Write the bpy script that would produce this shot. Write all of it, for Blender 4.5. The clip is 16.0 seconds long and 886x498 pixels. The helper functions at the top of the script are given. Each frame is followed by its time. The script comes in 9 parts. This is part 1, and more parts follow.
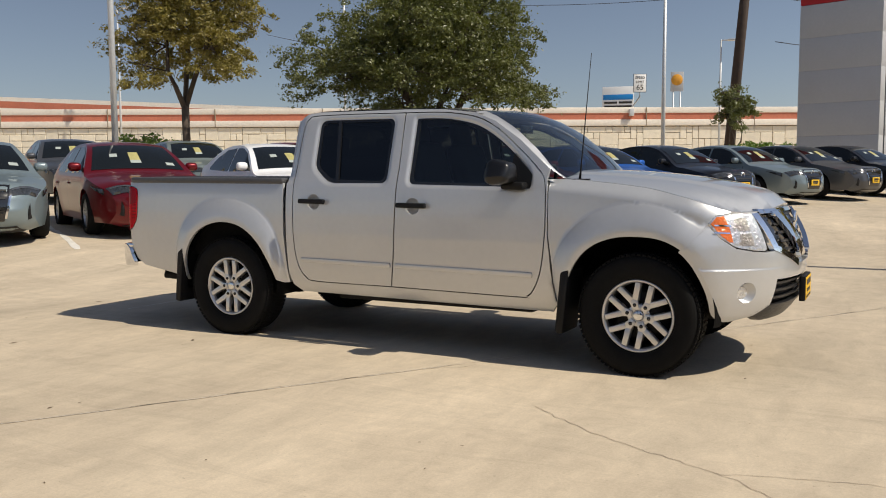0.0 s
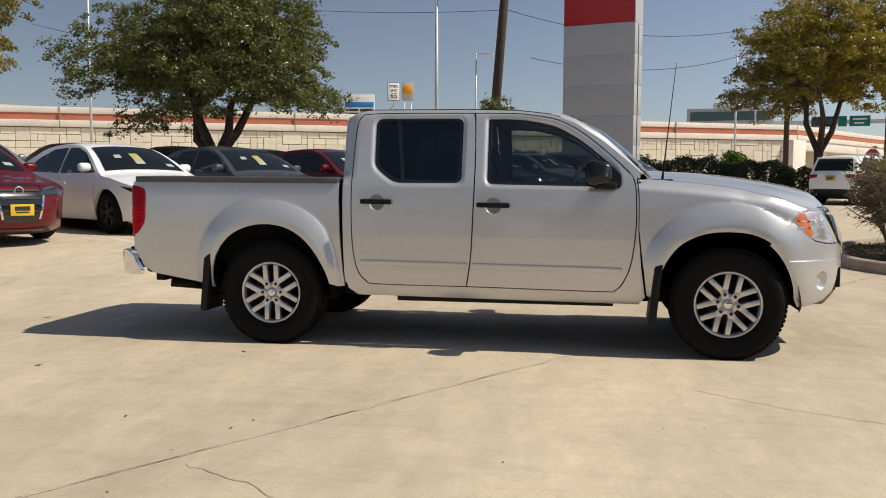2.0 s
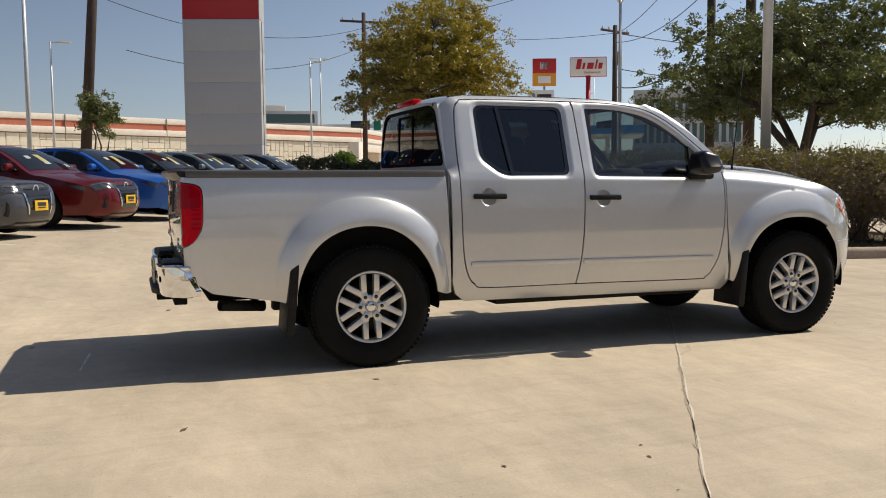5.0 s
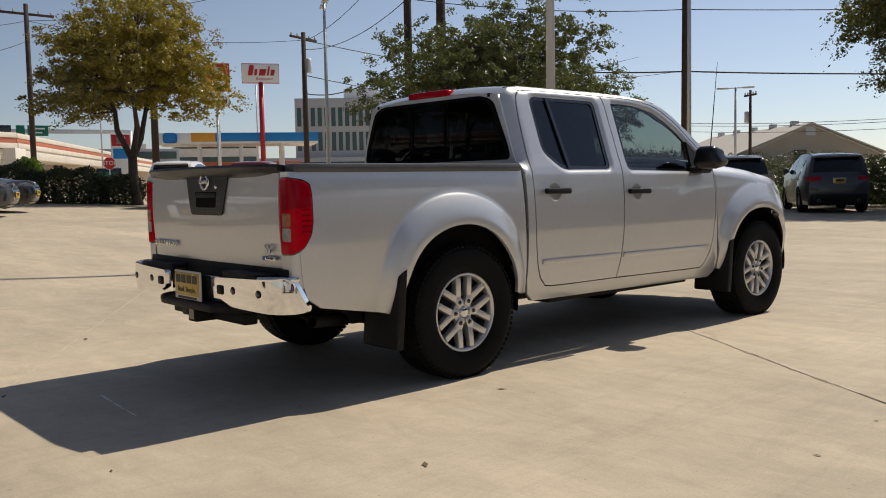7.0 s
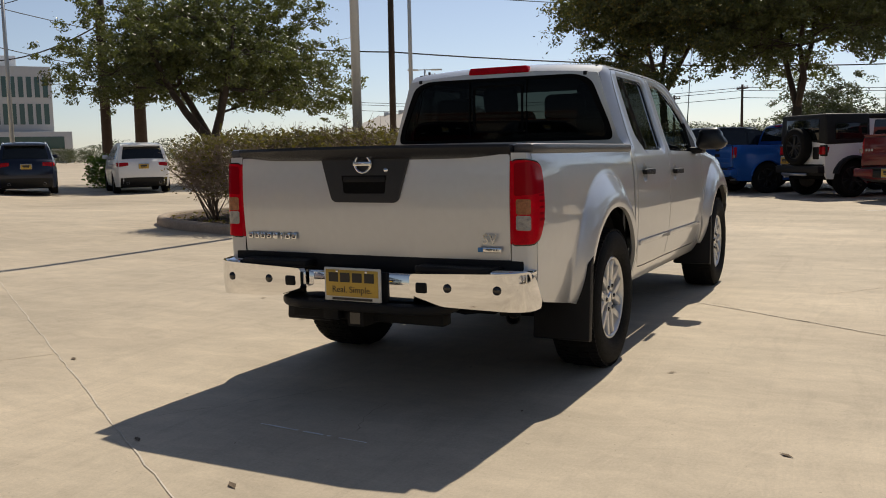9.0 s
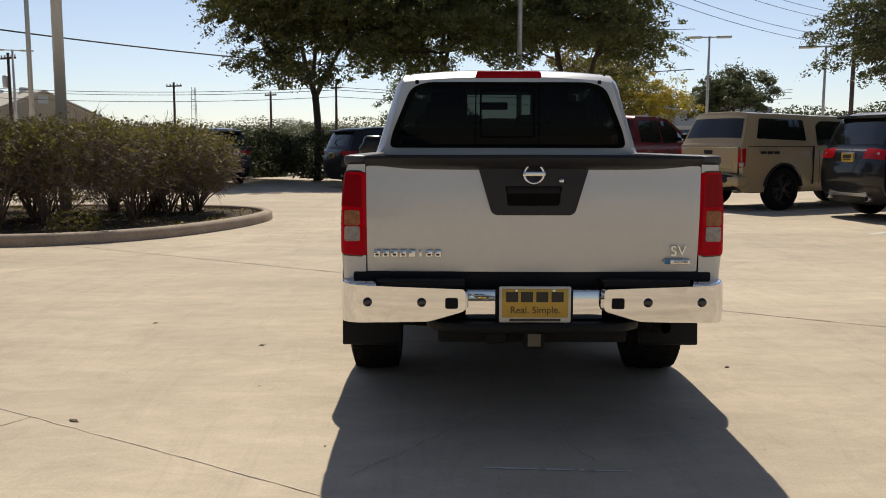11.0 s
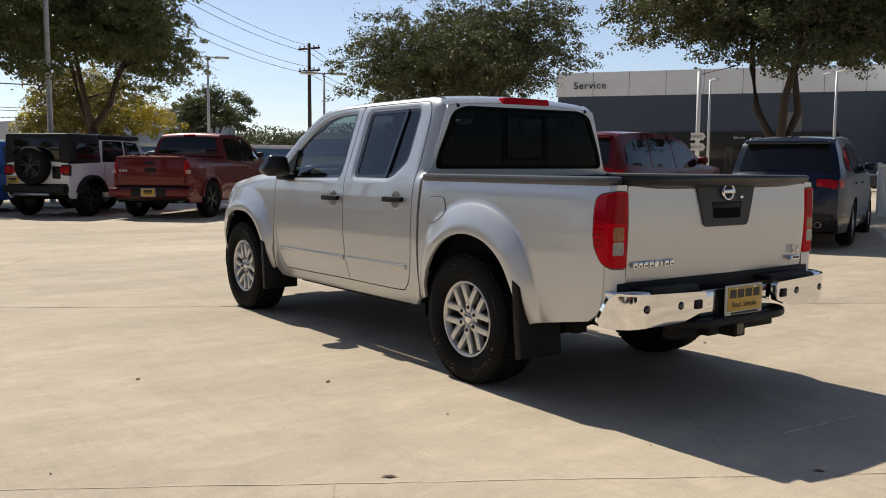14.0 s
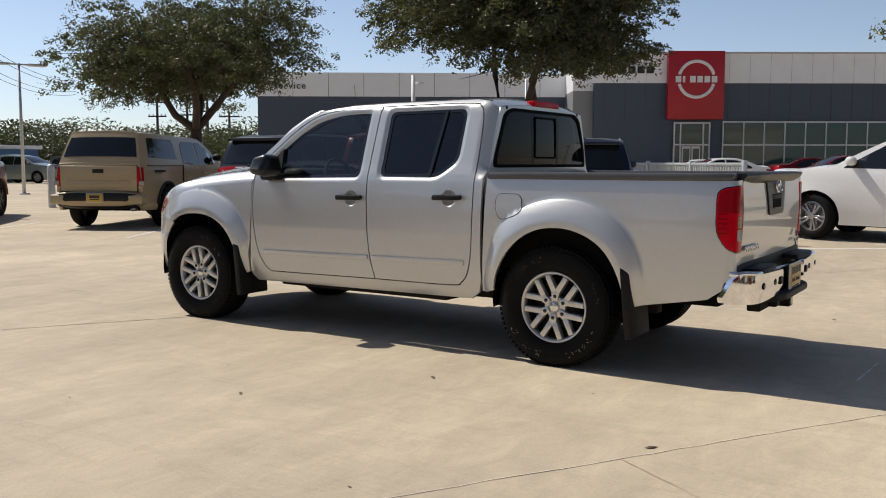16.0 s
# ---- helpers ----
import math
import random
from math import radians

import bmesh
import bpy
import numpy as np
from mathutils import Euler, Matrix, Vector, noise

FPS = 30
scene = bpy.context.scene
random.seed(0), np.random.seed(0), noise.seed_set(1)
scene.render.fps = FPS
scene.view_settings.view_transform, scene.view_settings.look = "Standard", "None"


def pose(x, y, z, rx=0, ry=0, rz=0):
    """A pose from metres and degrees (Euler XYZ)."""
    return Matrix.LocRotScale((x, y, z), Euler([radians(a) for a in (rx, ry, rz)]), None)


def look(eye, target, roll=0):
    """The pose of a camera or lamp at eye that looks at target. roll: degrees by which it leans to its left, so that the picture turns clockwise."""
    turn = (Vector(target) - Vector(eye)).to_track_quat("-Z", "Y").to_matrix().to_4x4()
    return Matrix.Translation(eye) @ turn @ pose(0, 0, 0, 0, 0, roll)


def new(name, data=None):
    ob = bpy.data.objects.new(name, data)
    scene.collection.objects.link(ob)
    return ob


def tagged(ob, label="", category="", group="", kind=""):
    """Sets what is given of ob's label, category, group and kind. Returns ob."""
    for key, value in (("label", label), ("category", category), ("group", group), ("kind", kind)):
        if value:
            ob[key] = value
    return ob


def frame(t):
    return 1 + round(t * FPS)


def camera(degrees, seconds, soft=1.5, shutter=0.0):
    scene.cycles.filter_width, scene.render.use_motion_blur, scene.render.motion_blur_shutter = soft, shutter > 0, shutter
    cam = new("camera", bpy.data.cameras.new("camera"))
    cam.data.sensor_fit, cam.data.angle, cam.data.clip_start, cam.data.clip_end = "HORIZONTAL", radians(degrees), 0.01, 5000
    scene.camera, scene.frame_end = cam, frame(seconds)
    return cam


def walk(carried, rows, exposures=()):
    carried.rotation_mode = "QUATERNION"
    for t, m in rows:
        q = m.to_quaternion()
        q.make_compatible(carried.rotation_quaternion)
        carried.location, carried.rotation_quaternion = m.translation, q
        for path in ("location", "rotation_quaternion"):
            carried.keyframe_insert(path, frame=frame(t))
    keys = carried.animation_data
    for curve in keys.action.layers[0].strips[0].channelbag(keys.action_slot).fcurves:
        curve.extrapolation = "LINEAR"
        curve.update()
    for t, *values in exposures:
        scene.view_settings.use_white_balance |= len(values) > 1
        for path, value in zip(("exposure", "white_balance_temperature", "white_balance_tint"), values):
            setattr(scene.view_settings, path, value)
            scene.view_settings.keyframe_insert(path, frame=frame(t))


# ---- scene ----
cam = camera(53.0, 16.0, 1.0)
PATH = [
    (0, (3.044, -6.148, 1.257), (2.117, -4.385, 1.082), -0.2),
    (0.5, (2.495, -6.445, 1.25), (1.706, -4.616, 1.076), 0.1),
    (1, (1.91, -6.652, 1.232), (1.257, -4.768, 1.071), 0.5),
    (1.5, (1.357, -6.864, 1.226), (0.865, -4.932, 1.067), 0.4),
    (2, (0.747, -6.972, 1.213), (0.401, -5.009, 1.052), 0.2),
    (2.5, (0.102, -7.006, 1.201), (-0.076, -5.021, 1.033), 0.2),
    (3, (-0.519, -6.947, 1.179), (-0.524, -4.954, 1.009), 0.6),
    (3.2, (-0.776, -6.873, 1.186), (-0.714, -4.881, 1.018), 0.6),
    (5.3, (-3.316, -5.931, 1.143), (-2.528, -4.1, 0.982), -0.4),
    (5.5, (-3.522, -5.797, 1.128), (-2.651, -4.004, 0.965), -0.3),
    (6, (-4.018, -5.421, 1.118), (-2.998, -3.709, 0.952), -0.3),
    (6.5, (-4.509, -4.982, 1.125), (-3.343, -3.364, 0.976), -0.9),
    (7, (-4.977, -4.518, 1.113), (-3.66, -3.021, 0.961), -1.1),
    (7.5, (-5.386, -3.98, 1.136), (-3.934, -2.613, 0.983), -1.0),
    (8, (-5.762, -3.413, 1.154), (-4.195, -2.182, 0.983), -0.3),
    (8.2, (-5.882, -3.186, 1.16), (-4.271, -2.015, 0.98), -0.5),
    (10.3, (-6.648, -0.52, 1.249), (-4.697, -0.155, 1.004), -0.6),
    (10.5, (-6.644, -0.248, 1.263), (-4.678, 0.022, 1.019), -0.4),
    (11, (-6.627, 0.406, 1.268), (-4.641, 0.408, 1.031), 0.1),
    (11.5, (-6.549, 1.038, 1.262), (-4.576, 0.798, 1.036), 0.1),
    (11.7, (-6.532, 1.299, 1.264), (-4.575, 0.968, 1.015), 1.3),
    (12, (-6.457, 1.665, 1.275), (-4.518, 1.234, 1.042), -0.3),
    (12.5, (-6.294, 2.258, 1.274), (-4.414, 1.611, 1.056), 0.2),
    (13, (-6.136, 2.848, 1.284), (-4.333, 2.008, 1.075), 0.3),
    (13.5, (-5.897, 3.41, 1.271), (-4.179, 2.404, 1.073), 0.3),
    (14, (-5.66, 3.983, 1.281), (-4.045, 2.819, 1.086), 0.3),
    (14.5, (-5.332, 4.501, 1.28), (-3.847, 3.174, 1.092), 0.3),
    (15, (-4.923, 5.005, 1.285), (-3.578, 3.537, 1.092), -0.2),
    (15.5, (-4.471, 5.442, 1.273), (-3.26, 3.863, 1.074), -0.3),
    (16, (-4.008, 5.857, 1.269), (-2.924, 4.188, 1.076), 0.1),
]
walk(cam, [(t, look(eye, target, roll)) for t, eye, target, roll in PATH], [(0, -0.03, 6500, 10), (3, -0.04, 6500, 10), (5.5, -0.09, 6500, 10), (6, -0.2, 6500, 10), (7, -0.3, 6500, 10), (8, -0.3, 6500, 10), (11, -0.19, 6500, 10), (12.5, -0.13, 6450, 10), (14, -0.08, 6300, 10), (16, -0.11, 6250, 10)])

# ---- world, sun, exposure ----
SUN_ELEV, SUN_AZ = 50.6, 0.5          # degrees above the ground; degrees from +x towards +y
world = bpy.data.worlds.new("sky")
scene.world = world
world.use_nodes = True
_wn = world.node_tree.nodes
_sky = _wn.new("ShaderNodeTexSky")
_sky.sky_type, _sky.sun_disc = "NISHITA", False
_sky.sun_elevation, _sky.sun_rotation = radians(SUN_ELEV), radians(90 - SUN_AZ)
_sky.altitude, _sky.air_density, _sky.dust_density, _sky.ozone_density = 0, 0.85, 0.3, 2.2
_tint = _wn.new("ShaderNodeMix")
_tint.data_type, _tint.blend_type = "RGBA", "MULTIPLY"
_tint.inputs[0].default_value, _tint.inputs[7].default_value = 1.0, (1.02, 0.98, 0.99, 1)
world.node_tree.links.new(_sky.outputs[0], _tint.inputs[6])
_haze = _wn.new("ShaderNodeHueSaturation")
_haze.inputs["Saturation"].default_value = 0.80
world.node_tree.links.new(_tint.outputs[2], _haze.inputs["Color"])
# sky gain, brighter sunward, its axis turned 18 degrees to fit the camera's view
_dir, _sep, _gain, _glow, _turn = (_wn.new("ShaderNode" + k) for k in ("TexCoord", "SeparateXYZ", "MapRange", "Mix", "Mapping"))
_turn.inputs["Rotation"].default_value = (0, 0, radians(18))
_gain.interpolation_type = "SMOOTHSTEP"
for _i, _v in zip((1, 2, 3, 4), (-1.0, 0.75, 0.58, 1.14)):
    _gain.inputs[_i].default_value = _v
_zen = _wn.new("ShaderNodeMapRange")          # and the zenith is darkened against the horizon, to deepen the shadows
_zen.interpolation_type = "SMOOTHSTEP"
for _i, _v in zip((1, 2, 3, 4), (0.25, 1.0, 1.0, 0.84)):
    _zen.inputs[_i].default_value = _v
_both = _wn.new("ShaderNodeMath")
_both.operation = "MULTIPLY"
_glow.data_type, _glow.blend_type = "RGBA", "MULTIPLY"
_glow.inputs[0].default_value = 1.0
world.node_tree.links.new(_dir.outputs["Generated"], _turn.inputs[0])
world.node_tree.links.new(_turn.outputs[0], _sep.inputs[0])
world.node_tree.links.new(_sep.outputs[0], _gain.inputs[0])
world.node_tree.links.new(_haze.outputs[0], _glow.inputs[6])
world.node_tree.links.new(_sep.outputs[2], _zen.inputs[0])
world.node_tree.links.new(_gain.outputs[0], _both.inputs[0])
world.node_tree.links.new(_zen.outputs[0], _both.inputs[1])
world.node_tree.links.new(_both.outputs[0], _glow.inputs[7])
world.node_tree.links.new(_glow.outputs[2], _wn["Background"].inputs[0])
_wn["Background"].inputs[1].default_value = 0.106
sun = new("sun", bpy.data.lights.new("sun", "SUN"))
sun.data.energy, sun.data.angle, sun.data.color = 4.55, radians(0.53), (1.0, 0.915, 0.77)
_c = math.cos(radians(SUN_ELEV))
sun.matrix_world = look((0, 0, 0), (-_c * math.cos(radians(SUN_AZ)), -_c * math.sin(radians(SUN_AZ)), -math.sin(radians(SUN_ELEV))))

# ---- materials ----
def mat(name, color, rough=0.5, metal=0.0, coat=0.0, vary=0.0, scale=8.0, bump=0.0, bump_scale=60.0, spec=0.5, emit=0.0, random_tint=0.0, coat_rough=0.03):
    """A procedural surface: base colour, two scales of variation and fine relief."""
    m = bpy.data.materials.new(name)
    m.use_nodes = True
    nt = m.node_tree
    b = nt.nodes["Principled BSDF"]
    b.inputs["Base Color"].default_value = (*color, 1)
    b.inputs["Roughness"].default_value, b.inputs["Metallic"].default_value = rough, metal
    b.inputs["Coat Weight"].default_value, b.inputs["Coat Roughness"].default_value = coat, coat_rough
    b.inputs["Specular IOR Level"].default_value = spec
    if emit:
        b.inputs["Emission Color"].default_value, b.inputs["Emission Strength"].default_value = (*color, 1), emit
    tc = nt.nodes.new("ShaderNodeTexCoord")
    out = None
    if vary:
        big, small = nt.nodes.new("ShaderNodeTexNoise"), nt.nodes.new("ShaderNodeTexNoise")
        big.inputs["Scale"].default_value, small.inputs["Scale"].default_value = scale, scale * 9
        big.inputs["Detail"].default_value = small.inputs["Detail"].default_value = 4
        add = nt.nodes.new("ShaderNodeMath")
        add.operation = "ADD"
        for n, k in ((big, 0), (small, 1)):
            nt.links.new(tc.outputs["Object"], n.inputs["Vector"])
            nt.links.new(n.outputs[0], add.inputs[k])
        rng = nt.nodes.new("ShaderNodeMapRange")
        rng.inputs[1].default_value, rng.inputs[2].default_value = 0.6, 1.4
        rng.inputs[3].default_value, rng.inputs[4].default_value = 1 - vary, 1 + vary
        nt.links.new(add.outputs[0], rng.inputs[0])
        mul = nt.nodes.new("ShaderNodeMix")
        mul.data_type, mul.blend_type = "RGBA", "MULTIPLY"
        mul.inputs[0].default_value = 1
        mul.inputs[6].default_value = (*color, 1)
        nt.links.new(rng.outputs[0], mul.inputs[7])
        out = mul.outputs[2]
        nt.links.new(out, b.inputs["Base Color"])
    if random_tint:
        info = nt.nodes.new("ShaderNodeObjectInfo")
        isl = nt.nodes.new("ShaderNodeNewGeometry")
        sm = nt.nodes.new("ShaderNodeMath")
        sm.operation = "ADD"
        nt.links.new(info.outputs["Random"], sm.inputs[0])
        nt.links.new(isl.outputs["Random Per Island"], sm.inputs[1])
        rg = nt.nodes.new("ShaderNodeMapRange")
        rg.inputs[1].default_value, rg.inputs[2].default_value = 0, 2
        rg.inputs[3].default_value, rg.inputs[4].default_value = 1 - random_tint, 1 + random_tint
        nt.links.new(sm.outputs[0], rg.inputs[0])
        m2 = nt.nodes.new("ShaderNodeMix")
        m2.data_type, m2.blend_type = "RGBA", "MULTIPLY"
        m2.inputs[0].default_value = 1
        m2.inputs[6].default_value = (*color, 1)
        if out:
            nt.links.new(out, m2.inputs[6])
        nt.links.new(rg.outputs[0], m2.inputs[7])
        nt.links.new(m2.outputs[2], b.inputs["Base Color"])
    if bump:
        n = nt.nodes.new("ShaderNodeTexNoise")
        n.inputs["Scale"].default_value, n.inputs["Detail"].default_value = bump_scale, 5
        nt.links.new(tc.outputs["Object"], n.inputs["Vector"])
        bp = nt.nodes.new("ShaderNodeBump")
        bp.inputs["Strength"].default_value, bp.inputs["Distance"].default_value = bump, 0.01
        nt.links.new(n.outputs[0], bp.inputs["Height"])
        nt.links.new(bp.outputs[0], b.inputs["Normal"])
    return m


def glass(name, tint, ior=1.5, rough=0.0, gloss=0.95):
    """A thin tinted pane: it lets tinted light through and mirrors by its angle."""
    m = bpy.data.materials.new(name)
    m.use_nodes = True
    nt = m.node_tree
    nt.nodes.remove(nt.nodes["Principled BSDF"])
    tr, gl, mix, lw, pw, fr = (nt.nodes.new("ShaderNode" + k) for k in ("BsdfTransparent", "BsdfGlossy", "MixShader", "LayerWeight", "Math", "MapRange"))
    tr.inputs[0].default_value = (*tint, 1)
    gl.inputs["Color"].default_value, gl.inputs["Roughness"].default_value = (0.95, 0.97, 1, 1), rough
    # gloss by the angle of view: about 5 parts in a hundred straight on, all of it at a grazing angle
    pw.operation = "POWER"
    pw.inputs[1].default_value = 5.0
    fr.inputs[3].default_value, fr.inputs[4].default_value = ((ior - 1) / (ior + 1)) ** 2 * gloss, 0.95
    lw.inputs[0].default_value = 0.5
    nt.links.new(lw.outputs["Facing"], pw.inputs[0])
    nt.links.new(pw.outputs[0], fr.inputs[0])
    nt.links.new(fr.outputs[0], mix.inputs[0])
    nt.links.new(tr.outputs[0], mix.inputs[1])
    nt.links.new(gl.outputs[0], mix.inputs[2])
    nt.links.new(mix.outputs[0], nt.nodes["Material Output"].inputs[0])
    return m


SILVER = mat("silver_paint", (0.588, 0.596, 0.604), 0.36, 0.48, 1.0, vary=0.03, scale=3, coat_rough=0.015)
RAIL_PLASTIC = mat("satin_rail_plastic", (0.075, 0.075, 0.078), 0.38, vary=0.15, scale=18, bump=0.1, bump_scale=200)
CHROME = mat("chrome", (0.82, 0.82, 0.83), 0.05, 1.0)
BADGE_CHROME = mat("badge_chrome", (0.72, 0.73, 0.74), 0.12, 1.0)
# darkened alloy: the shade behind the spokes is put into the colour
BARREL = mat("shaded_alloy_barrel", (0.16, 0.155, 0.15), 0.45, 0.6, vary=0.2, scale=14)
ALLOY = mat("alloy", (0.62, 0.62, 0.62), 0.3, 0.75, 0.4, vary=0.05, scale=20)
RUBBER = mat("tyre_rubber", (0.009, 0.009, 0.009), 0.75, vary=0.25, scale=12, bump=0.3, bump_scale=300, spec=0.12)
BLACK_PLASTIC = mat("black_plastic", (0.009, 0.009, 0.010), 0.5, vary=0.2, scale=15, bump=0.25, bump_scale=500, spec=0.22)
GREY_PLASTIC = mat("dark_grey_plastic", (0.024, 0.024, 0.026), 0.33, vary=0.15, scale=15, bump=0.2, bump_scale=500, spec=0.35)
MIRROR_BLACK = mat("satin_black", (0.008, 0.008, 0.009), 0.28, spec=0.45)
GLOSS_BLACK = mat("gloss_black", (0.012, 0.012, 0.013), 0.12, coat=0.5)
LINER = mat("dark_liner", (0.006, 0.006, 0.006), 0.85, vary=0.3, scale=6, bump=0.3, bump_scale=80, spec=0.1)
UNDER = mat("underbody_metal", (0.014, 0.013, 0.012), 0.7, 0.0, vary=0.3, scale=8, bump=0.2, spec=0.2)
INTERIOR = mat("interior_fabric", (0.022, 0.021, 0.021), 0.9, vary=0.2, scale=20, bump=0.2, bump_scale=400)
INTERIOR_LIGHT = mat("interior_grey_trim", (0.16, 0.15, 0.14), 0.8, vary=0.1, scale=20)
RED_LENS = mat("red_lens", (0.54, 0.002, 0.012), 0.10, spec=0.10, vary=0.25, scale=25)
DARK_RED_LENS = mat("dark_red_lens", (0.28, 0.001, 0.008), 0.10, spec=0.15)
CLEAR_LENS = mat("clear_lens_reflector", (0.72, 0.72, 0.72), 0.12, 0.6, 1.0, vary=0.3, scale=40, bump=0.8, bump_scale=55)
SMOKE_AMBER = mat("smoked_amber_lens", (0.34, 0.13, 0.05), 0.14, 0.2, 0.2, vary=0.5, scale=45, bump=0.8, bump_scale=90)
SMOKE_CLEAR = mat("smoked_clear_lens", (0.36, 0.33, 0.30), 0.16, 0.3, 0.2, vary=0.4, scale=45, bump=0.8, bump_scale=90)
AMBER_LENS = mat("amber_lens", (0.75, 0.16, 0.015), 0.1, coat=1.0, vary=0.2, scale=40, bump=0.6, bump_scale=70)
GLASS_DARK = glass("privacy_glass", (0.05, 0.054, 0.057), gloss=1.35)
GLASS_REAR = glass("rear_privacy_glass", (0.060, 0.072, 0.070), gloss=0.20)
GLASS_FRONT = glass("front_side_glass", (0.36, 0.41, 0.40), gloss=1.5)
GLASS_SHIELD = glass("windscreen_glass", (0.55, 0.62, 0.58))
GOLD = mat("gold_plate_paint", (0.55, 0.36, 0.06), 0.35, 0.2, vary=0.08, scale=20)
YELLOW = mat("yellow_plate_paint", (0.75, 0.45, 0.02), 0.45)
INK = mat("dark_ink", (0.03, 0.025, 0.02), 0.5)
PALE = mat("pale_plate_frame", (0.7, 0.68, 0.62), 0.4)
WHITE = mat("white_paint", (0.78, 0.78, 0.77), 0.45, vary=0.04, scale=4)
BLUE_INK = mat("blue_ink", (0.05, 0.22, 0.5), 0.4)


# ---- mesh helpers ----
def mesh(name, verts, faces, material=None, smooth=True):
    me = bpy.data.meshes.new(name)
    me.from_pydata([tuple(v) for v in verts], [], [tuple(f) for f in faces])
    me.update()
    if smooth:
        me.shade_smooth()
    if material:
        me.materials.append(material)
    return me


def part(name, data, material, parent, label="", smooth=True, m=None):
    """Links a bmesh, or a mesh, as one object under parent."""
    if isinstance(data, bmesh.types.BMesh):
        me = bpy.data.meshes.new(name)
        data.to_mesh(me)
        data.free()
        if smooth:
            me.shade_smooth()
            me.set_sharp_from_angle(angle=radians(40))
    else:
        me = data
    if material and not me.materials:
        me.materials.append(material)
    ob = new(name, me)
    ob.parent = parent
    if m is not None:
        ob.matrix_basis = m
    if label:
        tagged(ob, label)
    return ob


def thing(name, m, label, category, group="", kind=""):
    ob = new(name)
    ob.matrix_basis = m
    ob.empty_display_size = 0.2
    return tagged(ob, label, category, group, kind)


def block(x0, x1, y0, y1, z0, z1, bevel=0.0, seg=2, bm=None):
    """A box with worn, rounded edges; adds to bm where one is given."""
    b = bmesh.new()
    bmesh.ops.create_cube(b, size=1)
    bmesh.ops.transform(b, matrix=Matrix.Translation(((x0 + x1) / 2, (y0 + y1) / 2, (z0 + z1) / 2)) @ Matrix.Diagonal((x1 - x0, y1 - y0, z1 - z0, 1)), verts=b.verts)
    if bevel:
        bmesh.ops.bevel(b, geom=b.edges[:], offset=bevel, segments=seg, affect="EDGES", profile=0.5)
    return join(bm, b) if bm is not None else b


def join(bm, b, m=None):
    """Adds bmesh b to bm."""
    if m is not None:
        bmesh.ops.transform(b, matrix=m, verts=b.verts)
    me = bpy.data.meshes.new("joined")
    b.to_mesh(me)
    b.free()
    bm.from_mesh(me)
    bpy.data.meshes.remove(me)
    return bm


def lathe(profile, n=48, axis="y", close=False):
    """Turns a profile of (radius, along) round an axis; gives verts and faces."""
    verts, faces = [], []
    for i in range(n):
        a = 2 * math.pi * i / n
        c, s = math.cos(a), math.sin(a)
        for r, h in profile:
            verts.append({"y": (r * c, h, r * s), "z": (r * c, r * s, h), "x": (h, r * c, r * s)}[axis])
    k = len(profile)
    for i in range(n):
        for j in range(k if close else k - 1):
            a, b = i * k + j, i * k + (j + 1) % k
            c, d = ((i + 1) % n) * k + (j + 1) % k, ((i + 1) % n) * k + j
            faces.append((a, b, c, d))
    return verts, faces


def tube(points, radius, n=8, radii=None):
    """A round bar along points; gives verts and faces."""
    pts = [Vector(p) for p in points]
    verts, faces = [], []
    up = Vector((0, 0, 1))
    for i, p in enumerate(pts):
        d = (pts[min(i + 1, len(pts) - 1)] - pts[max(i - 1, 0)]).normalized()
        side = d.cross(up if abs(d.z) < 0.95 else Vector((1, 0, 0))).normalized()
        top = side.cross(d)
        r = radii[i] if radii else radius
        for k in range(n):
            a = 2 * math.pi * k / n
            verts.append(p + side * (r * math.cos(a)) + top * (r * math.sin(a)))
    for i in range(len(pts) - 1):
        for k in range(n):
            faces.append((i * n + k, i * n + (k + 1) % n, (i + 1) * n + (k + 1) % n, (i + 1) * n + k))
    faces.append(tuple(range(n - 1, -1, -1)))
    faces.append(tuple(range((len(pts) - 1) * n, len(pts) * n)))
    return verts, faces


def rod(name, points, radius, material, parent, label="", n=8, radii=None):
    v, f = tube(points, radius, n, radii)
    return part(name, mesh(name, v, f, material), material, parent, label)


def curve(points, n=6, closed=False):
    """A smooth line through points (Catmull-Rom)."""
    p = [np.array(q, float) for q in points]
    out, k = [], len(p)
    for i in range(k if closed else k - 1):
        a, b, c, d = (p[(i + j) % k] if closed else p[min(max(i + j, 0), k - 1)] for j in (-1, 0, 1, 2))
        for s in range(n):
            t = s / n
            out.append(0.5 * (2 * b + (c - a) * t + (2 * a - 5 * b + 4 * c - d) * t * t + (3 * b - a - 3 * c + d) * t ** 3))
    if not closed:
        out.append(p[-1])
    return [tuple(q) for q in out]


def rounded(poly, r=0.05, n=5):
    """A polygon with its corners rounded; r is one radius, or one for each corner."""
    out, k = [], len(poly)
    for i in range(k):
        a, b, c = (np.array(poly[(i + j) % k], float) for j in (-1, 0, 1))
        rr = r[i] if isinstance(r, (list, tuple)) else r
        la, lc = np.linalg.norm(a - b), np.linalg.norm(c - b)
        d = min(rr, la * 0.45, lc * 0.45)
        if d < 1e-4:
            out.append(tuple(b))
            continue
        p0, p1 = b + (a - b) / la * d, b + (c - b) / lc * d
        for s in range(n + 1):
            t = s / n
            out.append(tuple((1 - t) ** 2 * p0 + 2 * t * (1 - t) * b + t * t * p1))
    return out


